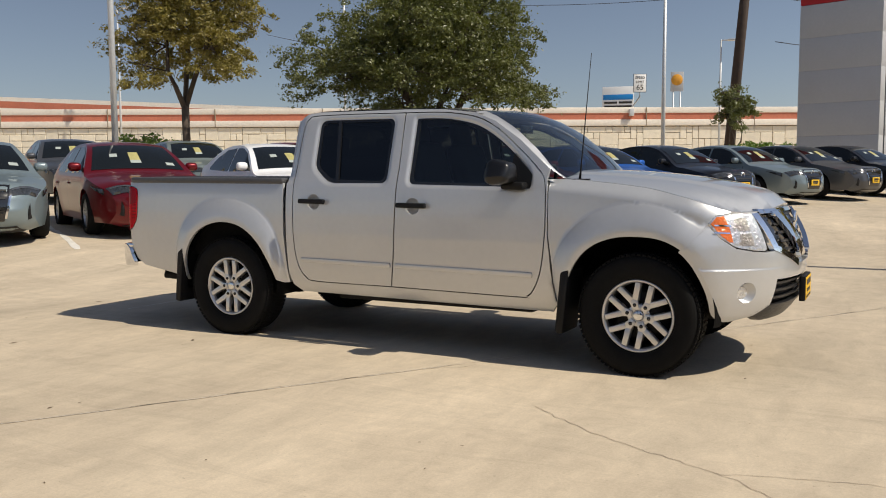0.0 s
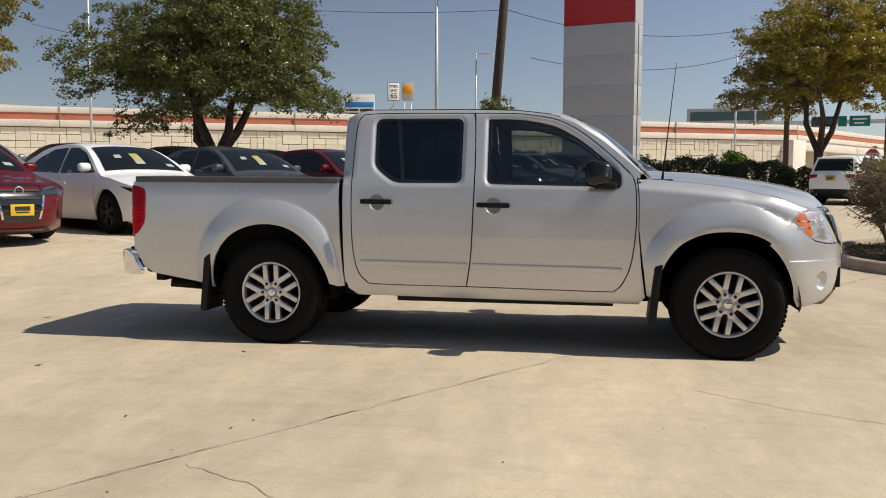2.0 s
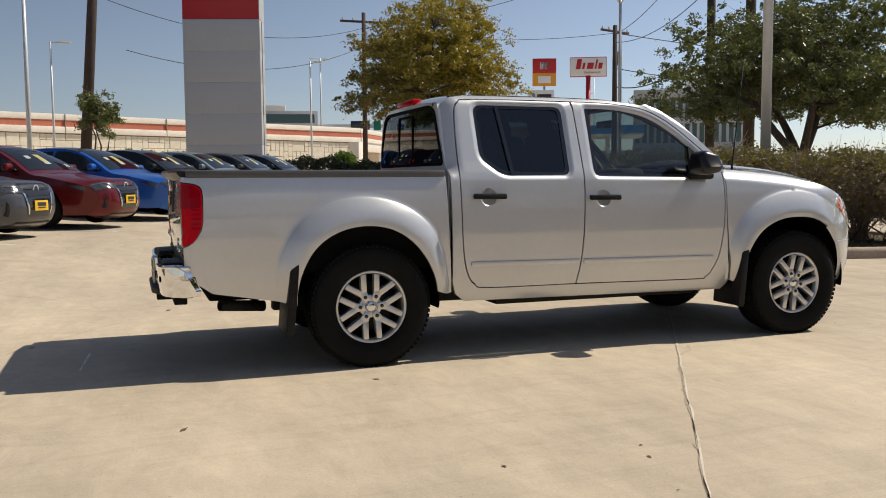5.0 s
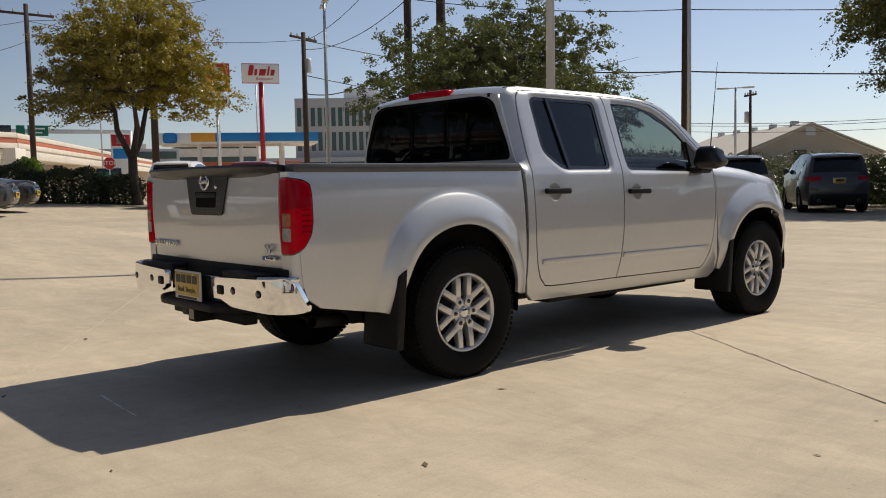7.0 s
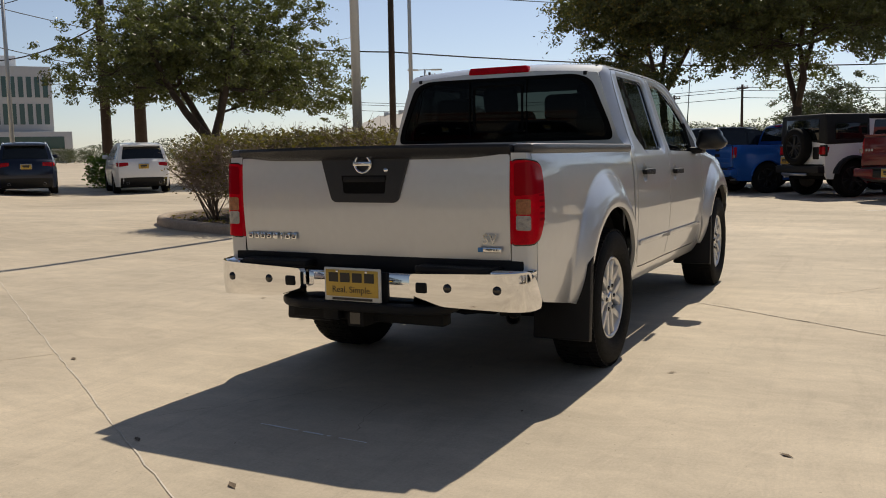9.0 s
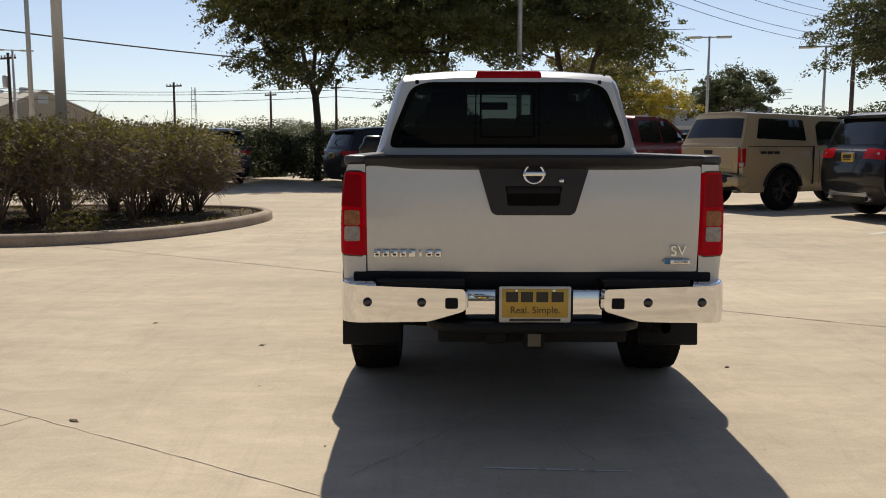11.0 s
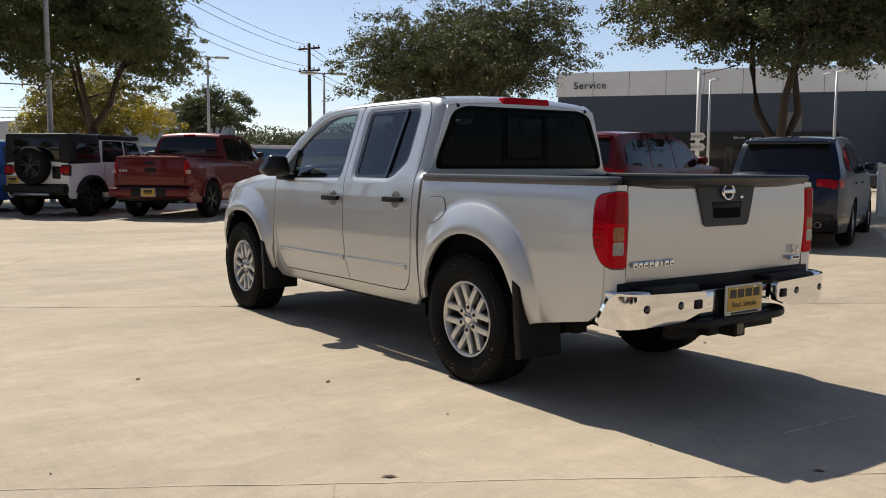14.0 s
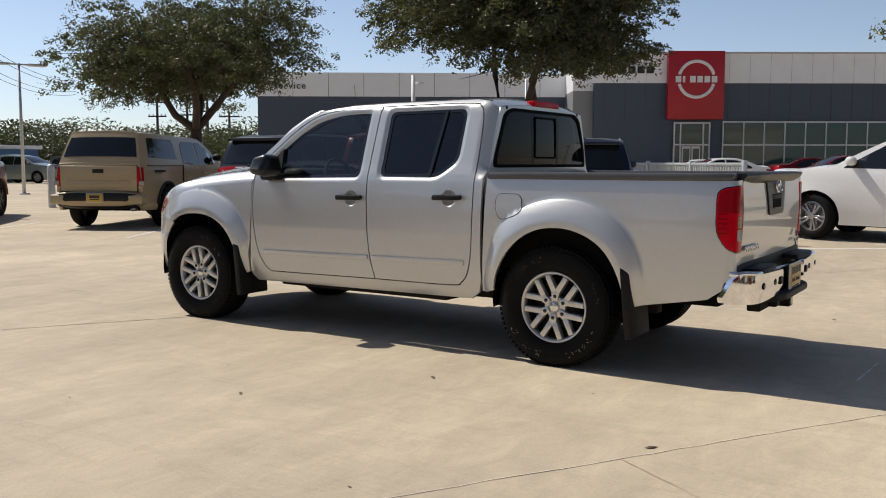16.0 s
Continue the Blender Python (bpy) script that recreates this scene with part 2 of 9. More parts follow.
def dense(poly, step):
    out = []
    for i in range(len(poly)):
        a, b = np.array(poly[i], float), np.array(poly[(i + 1) % len(poly)], float)
        k = max(1, int(math.ceil(np.linalg.norm(b - a) / step)))
        out += [tuple(a + (b - a) * s / k) for s in range(k)]
    return out


def inside(pts, poly):
    x, y = pts[:, 0], pts[:, 1]
    p = np.array(poly)
    res = np.zeros(len(pts), bool)
    for (x0, y0), (x1, y1) in zip(p, np.roll(p, -1, 0)):
        if y0 == y1:
            continue
        res ^= ((y0 > y) != (y1 > y)) & (x < (x1 - x0) * (y - y0) / (y1 - y0) + x0)
    return res


def sheet(poly, place, step=0.05, holes=(), extra=(), rim=None, flip=False, clear=None, normals=None):
    """A curved panel: a flat outline with holes, filled with a fine net and laid into space by place(u, v). rim: a vector by which its edges turn in."""
    from mathutils.geometry import delaunay_2d_cdt
    rings = [dense(poly, step)] + [dense(h, step) for h in holes]
    pts, edges = [], []
    for ring in rings:
        s = len(pts)
        pts += ring
        edges += [(s + i, s + (i + 1) % len(ring)) for i in range(len(ring))]
    edge_pts = np.array(pts)
    lo, hi = edge_pts.min(0), edge_pts.max(0)
    gx, gy = np.meshgrid(np.arange(lo[0] + step / 2, hi[0], step), np.arange(lo[1] + step / 2, hi[1], step))
    grid = np.stack([gx.ravel(), gy.ravel()], 1)
    if clear is not None:
        grid = np.array([g for g in grid if not clear(g[0], g[1])]).reshape(-1, 2)
    if len(extra):
        grid = np.concatenate([np.array(extra, float), grid])
    ok = inside(grid, rings[0])
    for h in rings[1:]:
        ok &= ~inside(grid, h)
    grid = grid[ok]
    if len(grid):
        far = np.array([((edge_pts - g) ** 2).sum(1).min() for g in grid]) > (0.35 * step) ** 2
        grid = grid[far]
    allp = [Vector(p) for p in pts] + [Vector(g) for g in grid]
    v, _, f, *_ = delaunay_2d_cdt(allp, edges, [], 0, 1e-6)
    v = np.array([tuple(p) for p in v])
    tri = np.array([tuple(t) for t in f])
    mid = v[tri].mean(1)
    keep = inside(mid, rings[0])
    for h in rings[1:]:
        keep &= ~inside(mid, h)
    tri = tri[keep]
    verts = [tuple(place(p[0], p[1])) for p in v]
    faces = [tuple(t[::-1]) if flip else tuple(t) for t in tri]
    if normals is not None:
        # true normals of the surface, so that the net does not show in its shine
        e = 0.0015
        for p in v:
            du = np.array(place(p[0] + e, p[1])) - np.array(place(p[0] - e, p[1]))
            dv = np.array(place(p[0], p[1] + e)) - np.array(place(p[0], p[1] - e))
            n = np.cross(du, dv)
            normals.append(n / (np.linalg.norm(n) or 1))
        q = np.array(verts)[tri]
        fn = np.cross(q[:, 1] - q[:, 0], q[:, 2] - q[:, 0])
        if (fn * np.array(normals)[tri[:, 0]]).sum() < 0:
            normals[:] = [-n for n in normals]
    if rim is not None:
        seen = {}
        for t in faces:
            for k in range(3):
                e = (t[k], t[(k + 1) % 3])
                seen[tuple(sorted(e))] = None if tuple(sorted(e)) in seen else e
        r = np.array(rim)
        made = {}
        for e in seen.values():
            if e is None:
                continue
            ids = []
            for q in e:
                if q not in made:
                    made[q] = (len(verts), len(verts) + 1)
                    verts += [verts[q], tuple(np.array(verts[q]) + r)]
                ids.append(made[q])
            faces.append((ids[1][0], ids[0][0], ids[0][1], ids[1][1]))
    return verts, faces


def sheet_part(name, parent, material, poly, place, label="", **kw):
    normals = []
    v, f = sheet(poly, place, normals=normals, **kw)
    me = mesh(name, v, f, material)
    me.normals_split_custom_set_from_vertices([tuple(n) for n in normals] + [(0, 0, 0)] * (len(v) - len(normals)))
    return part(name, me, material, parent, label)


def prism(poly, h0, h1, place, bevel=0.0):
    """A flat outline pushed through from h0 to h1; place(u, v, h) lays it into space."""
    bm = bmesh.new()
    lo = [bm.verts.new(place(u, v, h0)) for u, v in poly]
    hi = [bm.verts.new(place(u, v, h1)) for u, v in poly]
    k = len(poly)
    bm.faces.new(lo[::-1])
    bm.faces.new(hi)
    for i in range(k):
        bm.faces.new((lo[i], lo[(i + 1) % k], hi[(i + 1) % k], hi[i]))
    bmesh.ops.recalc_face_normals(bm, faces=bm.faces[:])
    if bevel:
        bmesh.ops.bevel(bm, geom=[e for e in bm.edges if e.calc_face_angle(0) > 0.6], offset=bevel, segments=2, affect="EDGES", profile=0.5)
    return bm


def lettering(name, words, height, depth, material, parent, m, spacing=1.0, align="CENTER", label=""):
    c = bpy.data.curves.new(name, "FONT")
    c.body, c.size, c.extrude, c.align_x, c.align_y, c.space_character = words, height / 0.7, depth, align, "CENTER", spacing
    ob = bpy.data.objects.new(name, c)
    scene.collection.objects.link(ob)
    bpy.context.view_layer.update()
    me = bpy.data.meshes.new_from_object(ob.evaluated_get(bpy.context.evaluated_depsgraph_get()))
    bpy.data.objects.remove(ob)
    me.materials.clear()
    me.materials.append(material)
    return part(name, me, material, parent, label, m=m)


def facing(x, y, z, heading):
    """A pose for flat things: their own x to the right and z up, seen from the side to which heading (degrees, 0 is +x) points. Their y goes into the thing."""
    return pose(x, y, z, 0, 0, heading + 90)

# ---- the silver pickup truck ----
_z = np.linspace(0.3, 1.75, 600)
_y = np.interp(_z, [0.30, 0.36, 0.41, 0.46, 0.55, 0.65, 0.80, 0.95, 1.05, 1.14, 1.19, 1.26, 1.62, 1.66, 1.69, 1.71],
               [0.74, 0.79, 0.815, 0.830, 0.848, 0.858, 0.866, 0.863, 0.856, 0.845, 0.832, 0.806, 0.692, 0.674, 0.636, 0.60])
_k = np.exp(-np.linspace(-2, 2, 17) ** 2)
_y = np.convolve(np.pad(_y, 8, mode="edge"), _k / _k.sum(), mode="valid")
ARCH_T = [0, 30, 50, 70, 90, 110, 130, 150, 180]
ARCH_IN = {-1.6: [0.44, 0.43, 0.445, 0.465, 0.472, 0.482, 0.492, 0.475, 0.45], 1.6: [0.45, 0.45, 0.466, 0.468, 0.455, 0.472, 0.490, 0.480, 0.46]}
ARCH_OUT = {-1.6: [0.51, 0.535, 0.60, 0.622, 0.638, 0.652, 0.653, 0.62, 0.56], 1.6: [0.56, 0.58, 0.605, 0.636, 0.643, 0.646, 0.645, 0.62, 0.53]}
AXLE_Z = 0.40


def eased(xs, ys, soft, n=400):
    """A line through points, its corners rounded over about soft."""
    pad = 3 * soft
    q = np.linspace(xs[0] - pad, xs[-1] + pad, n)
    lo, hi = (ys[1] - ys[0]) / (xs[1] - xs[0]), (ys[-1] - ys[-2]) / (xs[-1] - xs[-2])
    v = np.where(q < xs[0], ys[0] + lo * (q - xs[0]), np.where(q > xs[-1], ys[-1] + hi * (q - xs[-1]), np.interp(q, xs, ys)))
    k = max(1, int(3 * soft / (q[1] - q[0])))
    w = np.exp(-0.5 * (np.arange(-k, k + 1) * (q[1] - q[0]) / soft) ** 2)
    v = np.convolve(np.pad(v, k, mode="reflect", reflect_type="odd"), w / w.sum(), mode="valid")
    return lambda x: float(np.interp(x, q, v))


_fine = list(np.linspace(0, 180, 91))
for _rings in (ARCH_IN, ARCH_OUT):
    for _axle in (-1.6, 1.6):
        _f = eased(ARCH_T, _rings[_axle], 7.0)
        _rings[_axle] = [_f(_a) for _a in _fine]
ARCH_T = _fine


def arch(axle, rings, angles, grow=0.0):
    t = np.radians(angles)
    r = np.interp(angles, ARCH_T, rings[axle]) + grow
    return list(zip(axle + r * np.cos(t), AXLE_Z + r * np.sin(t)))


def smooth_in(t):
    t = min(1.0, max(0.0, t))
    return t * t * (3 - 2 * t)


X0, POW = 1.75, 2.6          # where the nose begins to curve in, and how squarely


def flare(x, z):
    """How far the wheel flares stand out of the body at a place on its side."""
    y = 0.0
    for axle in (-1.6, 1.6):
        dx, dz = x - axle, z - AXLE_Z
        if abs(dx) > 1.0:
            continue
        a = math.degrees(math.atan2(max(dz, 0.0), dx))
        r = math.hypot(dx, dz) if dz > 0 else abs(dx)
        r0, r1 = np.interp(a, ARCH_T, ARCH_IN[axle]), np.interp(a, ARCH_T, ARCH_OUT[axle])
        k = 0.0
        if axle > 0:
            k = max(0.0, min(1.0, (62 - a) / 36))
            k = k * k * (3 - 2 * k)
            r1 += 0.22 * k
        u = max(0.0, (r - r0) / (r1 - r0))
        low = 0.55 + 0.45 * min(1.0, max(0.0, (z - 0.36) / 0.25))
        if u < 1:
            y += ((0.010 + 0.050 * (1 - u ** 1.8)) * (1 - k) + 0.056 * (1 - u) ** 2 * (1 + 2 * u) * k - 0.008 * max(0.0, 0.2 - u) / 0.2) * low
        elif u < 1.09:
            y += 0.010 * (1 - k) * (1.09 - u) / 0.09 * low
    return y


def near_flare(x, z):
    for axle in (-1.6, 1.6):
        dx, dz = x - axle, max(0.0, z - AXLE_Z)
        a = math.degrees(math.atan2(dz, dx))
        if math.hypot(dx, dz) < np.interp(a, ARCH_T, ARCH_OUT[axle]) + 0.05:
            return True
    return False


def flare_rings(axle):
    out = []
    for a in np.linspace(0, 180, 61):
        r0, r1 = np.interp(a, ARCH_T, ARCH_IN[axle]), np.interp(a, ARCH_T, ARCH_OUT[axle])
        for u in (0.1, 0.2, 0.34, 0.5, 0.66, 0.8, 0.9, 0.97, 1.0, 1.045, 1.09, 1.24):
            r = r0 + u * (r1 - r0)
            out.append((axle + r * math.cos(math.radians(a)), AXLE_Z + r * math.sin(math.radians(a))))
    return out


_front = eased([0.32, 0.38, 0.44, 0.52, 0.62, 0.72, 0.80, 0.88, 0.96, 1.04], [-0.13, -0.075, -0.03, -0.008, 0, 0, -0.012, -0.045, -0.09, -0.15], 0.025)
_hood_line = eased([0.95, 1.1, 1.34, 1.62, 1.9, 2.03, 2.12, 2.3], [1.212, 1.203, 1.182, 1.150, 1.084, 1.036, 1.003, 1.0], 0.05)


def front_x(z):
    return 2.455 + _front(z)


def hood_edge(x):
    return _hood_line(x)


def base_width(x, z):
    y = float(np.interp(z, _z, _y))
    if x > 1.7:
        y += (max(y, float(np.interp(z, [0.32, 0.40, 0.5, 0.7], [0.80, 0.845, 0.856, 0.864]))) - y) * min(1.0, (x - 1.7) / 0.2)
        y += 0.007 * max(0.0, min(1.0, (0.676 - z) / 0.008)) * min(1.0, max(0.0, (x - 1.85) / 0.1))
    return y


def extras(x, z):
    """Flare and rounded shoulder of the wing, fading round the nose."""
    k = max(0.0, min(1.0, (2.36 - x) / 0.45))
    h = hood_edge(x)
    roll = (0.085 - 0.055 * smooth_in((x - 1.6) / 0.4)) * min(1.1, max(0.0, (z - h + 0.09) / 0.09)) ** 2 if x > 1.0 else 0.0
    return (flare(x, z) - roll) * k * k * (3 - 2 * k)


def half_width(x, z):
    """Half the truck's width at a place on its side: tumblehome, taper and wheel flares."""
    y = base_width(x, z)
    if x > X0:
        y *= max(0.0, 1 - ((x - X0) / (front_x(z) - X0)) ** POW) ** (1 / POW)
    if x < -2.3:
        y -= 0.012 * ((-2.3 - x) / 0.35) ** 2
    if -1.09 < x < -0.96 and z > 1.175:
        y -= 0.050 * ((-0.96 - x) / 0.11) ** 2 * min(1.0, (z - 1.175) / 0.05)
    return y + flare(x, z)


def fender_width(x, z):
    y = base_width(x, z)
    if x > X0:
        y *= max(0.0, 1 - ((x - X0) / (front_x(z) - X0)) ** POW) ** (1 / POW)
    return y + extras(x, z)


_phi = np.linspace(0, math.pi / 2, 400)
_plan = np.stack([X0 + 0.705 * np.cos(_phi) ** (2 / POW), 0.866 * np.sin(_phi) ** (2 / POW)], 1)
PLAN_S = np.concatenate([[0], np.cumsum(np.linalg.norm(np.diff(_plan, axis=0), axis=1))])


def nose(s, z):
    """A place on the truck's front: s metres round from its middle, at height z."""
    phi = float(np.interp(abs(s), PLAN_S, _phi))
    x = X0 + (front_x(z) - X0) * max(0.0, math.cos(phi)) ** (2 / POW)
    if abs(s) > PLAN_S[-1]:
        x -= abs(s) - PLAN_S[-1]
    y = base_width(x, z) * math.sin(phi) ** (2 / POW) + extras(x, z) * min(1.0, abs(s) / 0.3)
    return x, math.copysign(y, s), z


def round_nose(x, z):
    """The same place told by how far forward it lies."""
    c = max(0.0, min(1.0, (x - X0) / (front_x(z) - X0)))
    return float(np.interp(math.acos(c ** (POW / 2)), _phi, PLAN_S)), z


ROOF_X = [-1.06, -1.0, -0.9, -0.16, 0.16, 0.41, 0.57, 0.77, 0.98, 1.08]
ROOF_Z = [1.640, 1.682, 1.697, 1.694, 1.684, 1.652, 1.592, 1.462, 1.285, 1.212]


def roof_edge(x):
    return float(np.interp(x, ROOF_X, ROOF_Z))


def wheel_mesh_parts():
    """The wheel's meshes, hub outwards along +y: name, mesh, label, parts below it."""
    R, W = 0.378, 0.132
    prof = [(0.214, -0.10), (0.235, -0.118), (0.29, -W), (0.335, -W + 0.002), (0.358, -0.118), (0.372, -0.10), (R, -0.06), (R + 0.002, 0), (R, 0.06), (0.372, 0.10), (0.358, 0.118),
            (0.352, 0.124), (0.335, W - 0.002), (0.318, W + 0.003), (0.30, W), (0.285, W + 0.003), (0.26, 0.127), (0.235, 0.117), (0.226, 0.106), (0.214, 0.098)]
    v, f = lathe(prof, 96)
    tyre = mesh("tyre", v, f, RUBBER)
    # tread blocks: rows of raised lugs round the tyre
    bm = bmesh.new()
    for i in range(72):
        for k, (y0, y1) in enumerate(((-0.116, -0.078), (-0.07, -0.036), (-0.03, 0.0), (0.006, 0.036), (0.042, 0.07), (0.078, 0.116))):
            a = 2 * math.pi * (i + 0.35 * (k % 3)) / 72
            edge = k in (0, 5)
            r0 = 0.366 if edge else 0.374
            b = block(-0.0115, 0.0115, y0, y1, r0, (0.377 if edge else 0.3835), 0)
            join(bm, b, Matrix.Rotation(-a, 4, "Y") @ Matrix.Rotation(0.25 * (-1) ** k, 4, "Z") if not edge else Matrix.Rotation(-a, 4, "Y"))
    tread = bpy.data.meshes.new("tread")
    bm.to_mesh(tread)
    bm.free()
    tread.materials.append(RUBBER)
    rim = mesh("rim", *lathe([(0.222, 0.098), (0.225, 0.107), (0.220, 0.112), (0.212, 0.109), (0.204, 0.094), (0.200, 0.070)], 64), ALLOY)
    barrel = mesh("barrel", *lathe([(0.200, 0.070), (0.197, 0.02), (0.195, -0.09), (0.216, -0.10)], 64), BARREL)
    bm = bmesh.new()
    for i in range(6):
        a = math.pi / 3 * i + math.pi / 6
        for s in (-1, 1):
            # each of six pairs: two bars that spread from the hub to the rim
            p0, p1 = np.array([s * 0.008, 0.093]), np.array([s * 0.0635, 0.194])
            d = (p1 - p0) / np.linalg.norm(p1 - p0)
            n = np.array([-d[1], d[0]])
            w0, w1 = 0.0180, 0.0165
            o = [p0 + n * w0, p0 - n * w0, p1 - n * w1, p1 + n * w1]
            y0, y1 = (0.082, 0.098), (0.088, 0.106)
            vs = []
            for q, h in zip(o, (y0[1], y0[1], y1[1], y1[1])):
                vs.append(bm.verts.new((q[0], h, q[1])))
            for q, h in zip(o, (0.055, 0.055, 0.075, 0.075)):
                grown = q + np.sign((q - (p0 + p1) / 2) @ n) * n * 0.004
                vs.append(bm.verts.new((grown[0], h, grown[1])))
            for ids in ((0, 1, 2, 3), (7, 6, 5, 4), (0, 4, 5, 1), (1, 5, 6, 2), (2, 6, 7, 3), (3, 7, 4, 0)):
                bm.faces.new([vs[q] for q in ids])
            bmesh.ops.transform(bm, matrix=Matrix.Rotation(-a, 4, "Y"), verts=vs)
        web = block(-0.024, 0.024, 0.065, 0.0985, 0.040, 0.108, 0, 1)
        for q in web.verts:
            q.co.x *= 1.25 if q.co.z > 0.06 else 0.8
        join(bm, web, Matrix.Rotation(-a, 4, "Y"))
    bmesh.ops.recalc_face_normals(bm, faces=bm.faces[:])
    bmesh.ops.bevel(bm, geom=bm.edges[:], offset=0.003, segments=2, affect="EDGES", profile=0.5)
    hub_v, hub_f = lathe([(0.0, 0.096), (0.028, 0.096), (0.03, 0.092), (0.036, 0.086), (0.060, 0.087), (0.070, 0.082), (0.072, 0.05)], 36)
    b2 = bmesh.new()
    hub_me = mesh("hub", hub_v, hub_f)
    b2.from_mesh(hub_me)
    join(bm, b2)
    spokes = bpy.data.meshes.new("spokes")
    bm.to_mesh(spokes)
    bm.free()
    spokes.shade_smooth()
    spokes.set_sharp_from_angle(angle=radians(35))
    spokes.materials.append(ALLOY)
    cap_v, cap_f = lathe([(0.0, 0.1015), (0.024, 0.1015), (0.030, 0.099), (0.031, 0.093)], 24)
    cap = mesh("centre_cap", cap_v, cap_f, BADGE_CHROME)
    bm = bmesh.new()
    for i in range(6):
        a = math.pi / 3 * i
        nv, nf = lathe([(0.0, 0.106), (0.009, 0.106), (0.012, 0.101), (0.013, 0.0925), (0.0175, 0.0915), (0.0185, 0.07)], 12)
        b = bmesh.new()
        b.from_mesh(mesh("nut", nv, nf))
        join(bm, b, Matrix.Translation((0.068 * math.cos(a), 0, 0.068 * math.sin(a))))
    nuts = bpy.data.meshes.new("lug_nuts")
    bm.to_mesh(nuts)
    bm.free()
    nuts.materials.append(GLOSS_BLACK)
    disc_v, disc_f = lathe([(0.05, 0.05), (0.07, 0.052), (0.15, 0.052), (0.152, 0.03), (0.19, 0.0), (0.20, -0.08)], 40)
    disc = mesh("brake_disc", disc_v, disc_f, UNDER)
    return [("tyre", tyre, "black all-terrain tyre", [("tread", tread)]), ("rim", rim, "silver alloy rim", [("barrel", barrel)]), ("spokes", spokes, "six paired silver alloy spokes", [("centre_cap", cap), ("lug_nuts", nuts)]), ("brake_disc", disc, "", [])]


def build_truck():
    T = thing("pickup_truck", pose(0, 0.012, 0), "silver crew-cab pickup truck parked on bare concrete", "pickup truck")
    for s in (1, -1):
        side = "left" if s > 0 else "right"
        on = lambda u, v, s=s: (u, s * half_width(u, v), v)
        rim = (0, -s * 0.022, 0)
        angles = np.linspace(0, 180, 37)
        rings_r, rings_f = flare_rings(-1.6), flare_rings(1.6)
        # bed side with its flare
        bed = [(-1.098, 1.172), (-2.655, 1.178), (-2.668, 1.165), (-2.664, 0.80), (-2.645, 0.62), (-2.62, 0.55), (-2.54, 0.495), (-2.16, 0.43)]
        bed += arch(-1.6, ARCH_IN, np.linspace(180, 6, 59)) + [(-1.10, 0.425), (-1.06, 0.43), (-1.068, 0.52), (-1.085, 0.80)]
        bs = sheet_part("bed_side", T, SILVER, bed, on, step=0.06, extra=rings_r, rim=rim, clear=near_flare)
        if s > 0:
            ring = rounded([(-1.36, 1.075), (-1.18, 1.075), (-1.165, 0.99), (-1.20, 0.90), (-1.30, 0.925), (-1.37, 0.96)], 0.05)
            inner = [(-1.265 + (x + 1.265) * 0.955, 1.0 + (z - 1.0) * 0.955) for x, z in ring]
            sheet_part("fuel_door_gap", bs, BLACK_PLASTIC, ring, lambda u, v: (u, half_width(u, v) + 0.0015, v), holes=[inner], step=0.03)
            sheet_part("fuel_door", bs, SILVER, inner, lambda u, v: (u, half_width(u, v) + 0.004, v), "silver fuel filler door", step=0.03, rim=(0, -0.01, 0))
        # cab side: pillars, roof rail and sill round the door openings
        door_r = curve([(-0.175, 0.448), (-0.80, 0.452), (-0.90, 0.48), (-0.955, 0.56), (-0.985, 0.72), (-0.995, 1.0), (-0.997, 1.35), (-0.985, 1.58), (-0.955, 1.645), (-0.90, 1.664), (-0.60, 1.668), (-0.145, 1.664)], 5)
        split = [(-0.135, 1.664), (-0.122, 1.30), (-0.125, 1.0), (-0.142, 0.66), (-0.175, 0.448)]
        door_r += curve(split, 5)[1:-1]
        door_f = curve([(-0.128, 1.664), (0.1, 1.66), (0.26, 1.648), (0.45, 1.61), (0.62, 1.52), (0.80, 1.375), (0.92, 1.262), (0.968, 1.20), (0.985, 1.08), (0.985, 0.85), (0.955, 0.62), (0.90, 0.49), (0.85, 0.445), (0.78, 0.436), (-0.165, 0.448)], 5)
        door_f += curve([(x + 0.009, z) for x, z in split][::-1], 5)[1:-1]
        hole = curve([(-0.175, 0.441), (-0.80, 0.445), (-0.905, 0.472), (-0.963, 0.555), (-0.993, 0.72), (-1.003, 1.0), (-1.005, 1.35), (-0.993, 1.585), (-0.96, 1.652), (-0.90, 1.671), (-0.60, 1.675), (-0.135, 1.671), (0.1, 1.667), (0.26, 1.655), (0.453, 1.617),
                      (0.625, 1.527), (0.806, 1.381), (0.928, 1.268), (0.976, 1.202), (0.993, 1.08), (0.993, 0.85), (0.963, 0.618), (0.907, 0.485), (0.855, 0.438), (0.78, 0.429)], 4, True)
        ring = [(-1.055, 0.50), (-1.03, 0.415), (-0.96, 0.365), (1.02, 0.345), (1.06, 0.40), (1.03, 0.60), (1.006, 0.85), (1.004, 1.08), (0.99, 1.205), (1.0, 1.262), (0.98, 1.286)]
        ring += [(x, z) for x, z in zip(ROOF_X[-3::-1], ROOF_Z[-3::-1])] + [(-1.066, 1.58), (-1.066, 1.25), (-1.062, 0.9)]
        sheet_part("cab_side", T, SILVER, ring, on, holes=[hole], step=0.045, rim=rim)
        # black backing sheet, added so the shut lines read as shade
        sheet_part("door_jamb", T, BLACK_PLASTIC, [(-1.0, 0.40), (0.99, 0.40), (1.0, 1.1), (-1.01, 1.1)], lambda u, v, s=s: (u, s * (half_width(u, min(v, 1.1)) - 0.03), v), step=0.2)
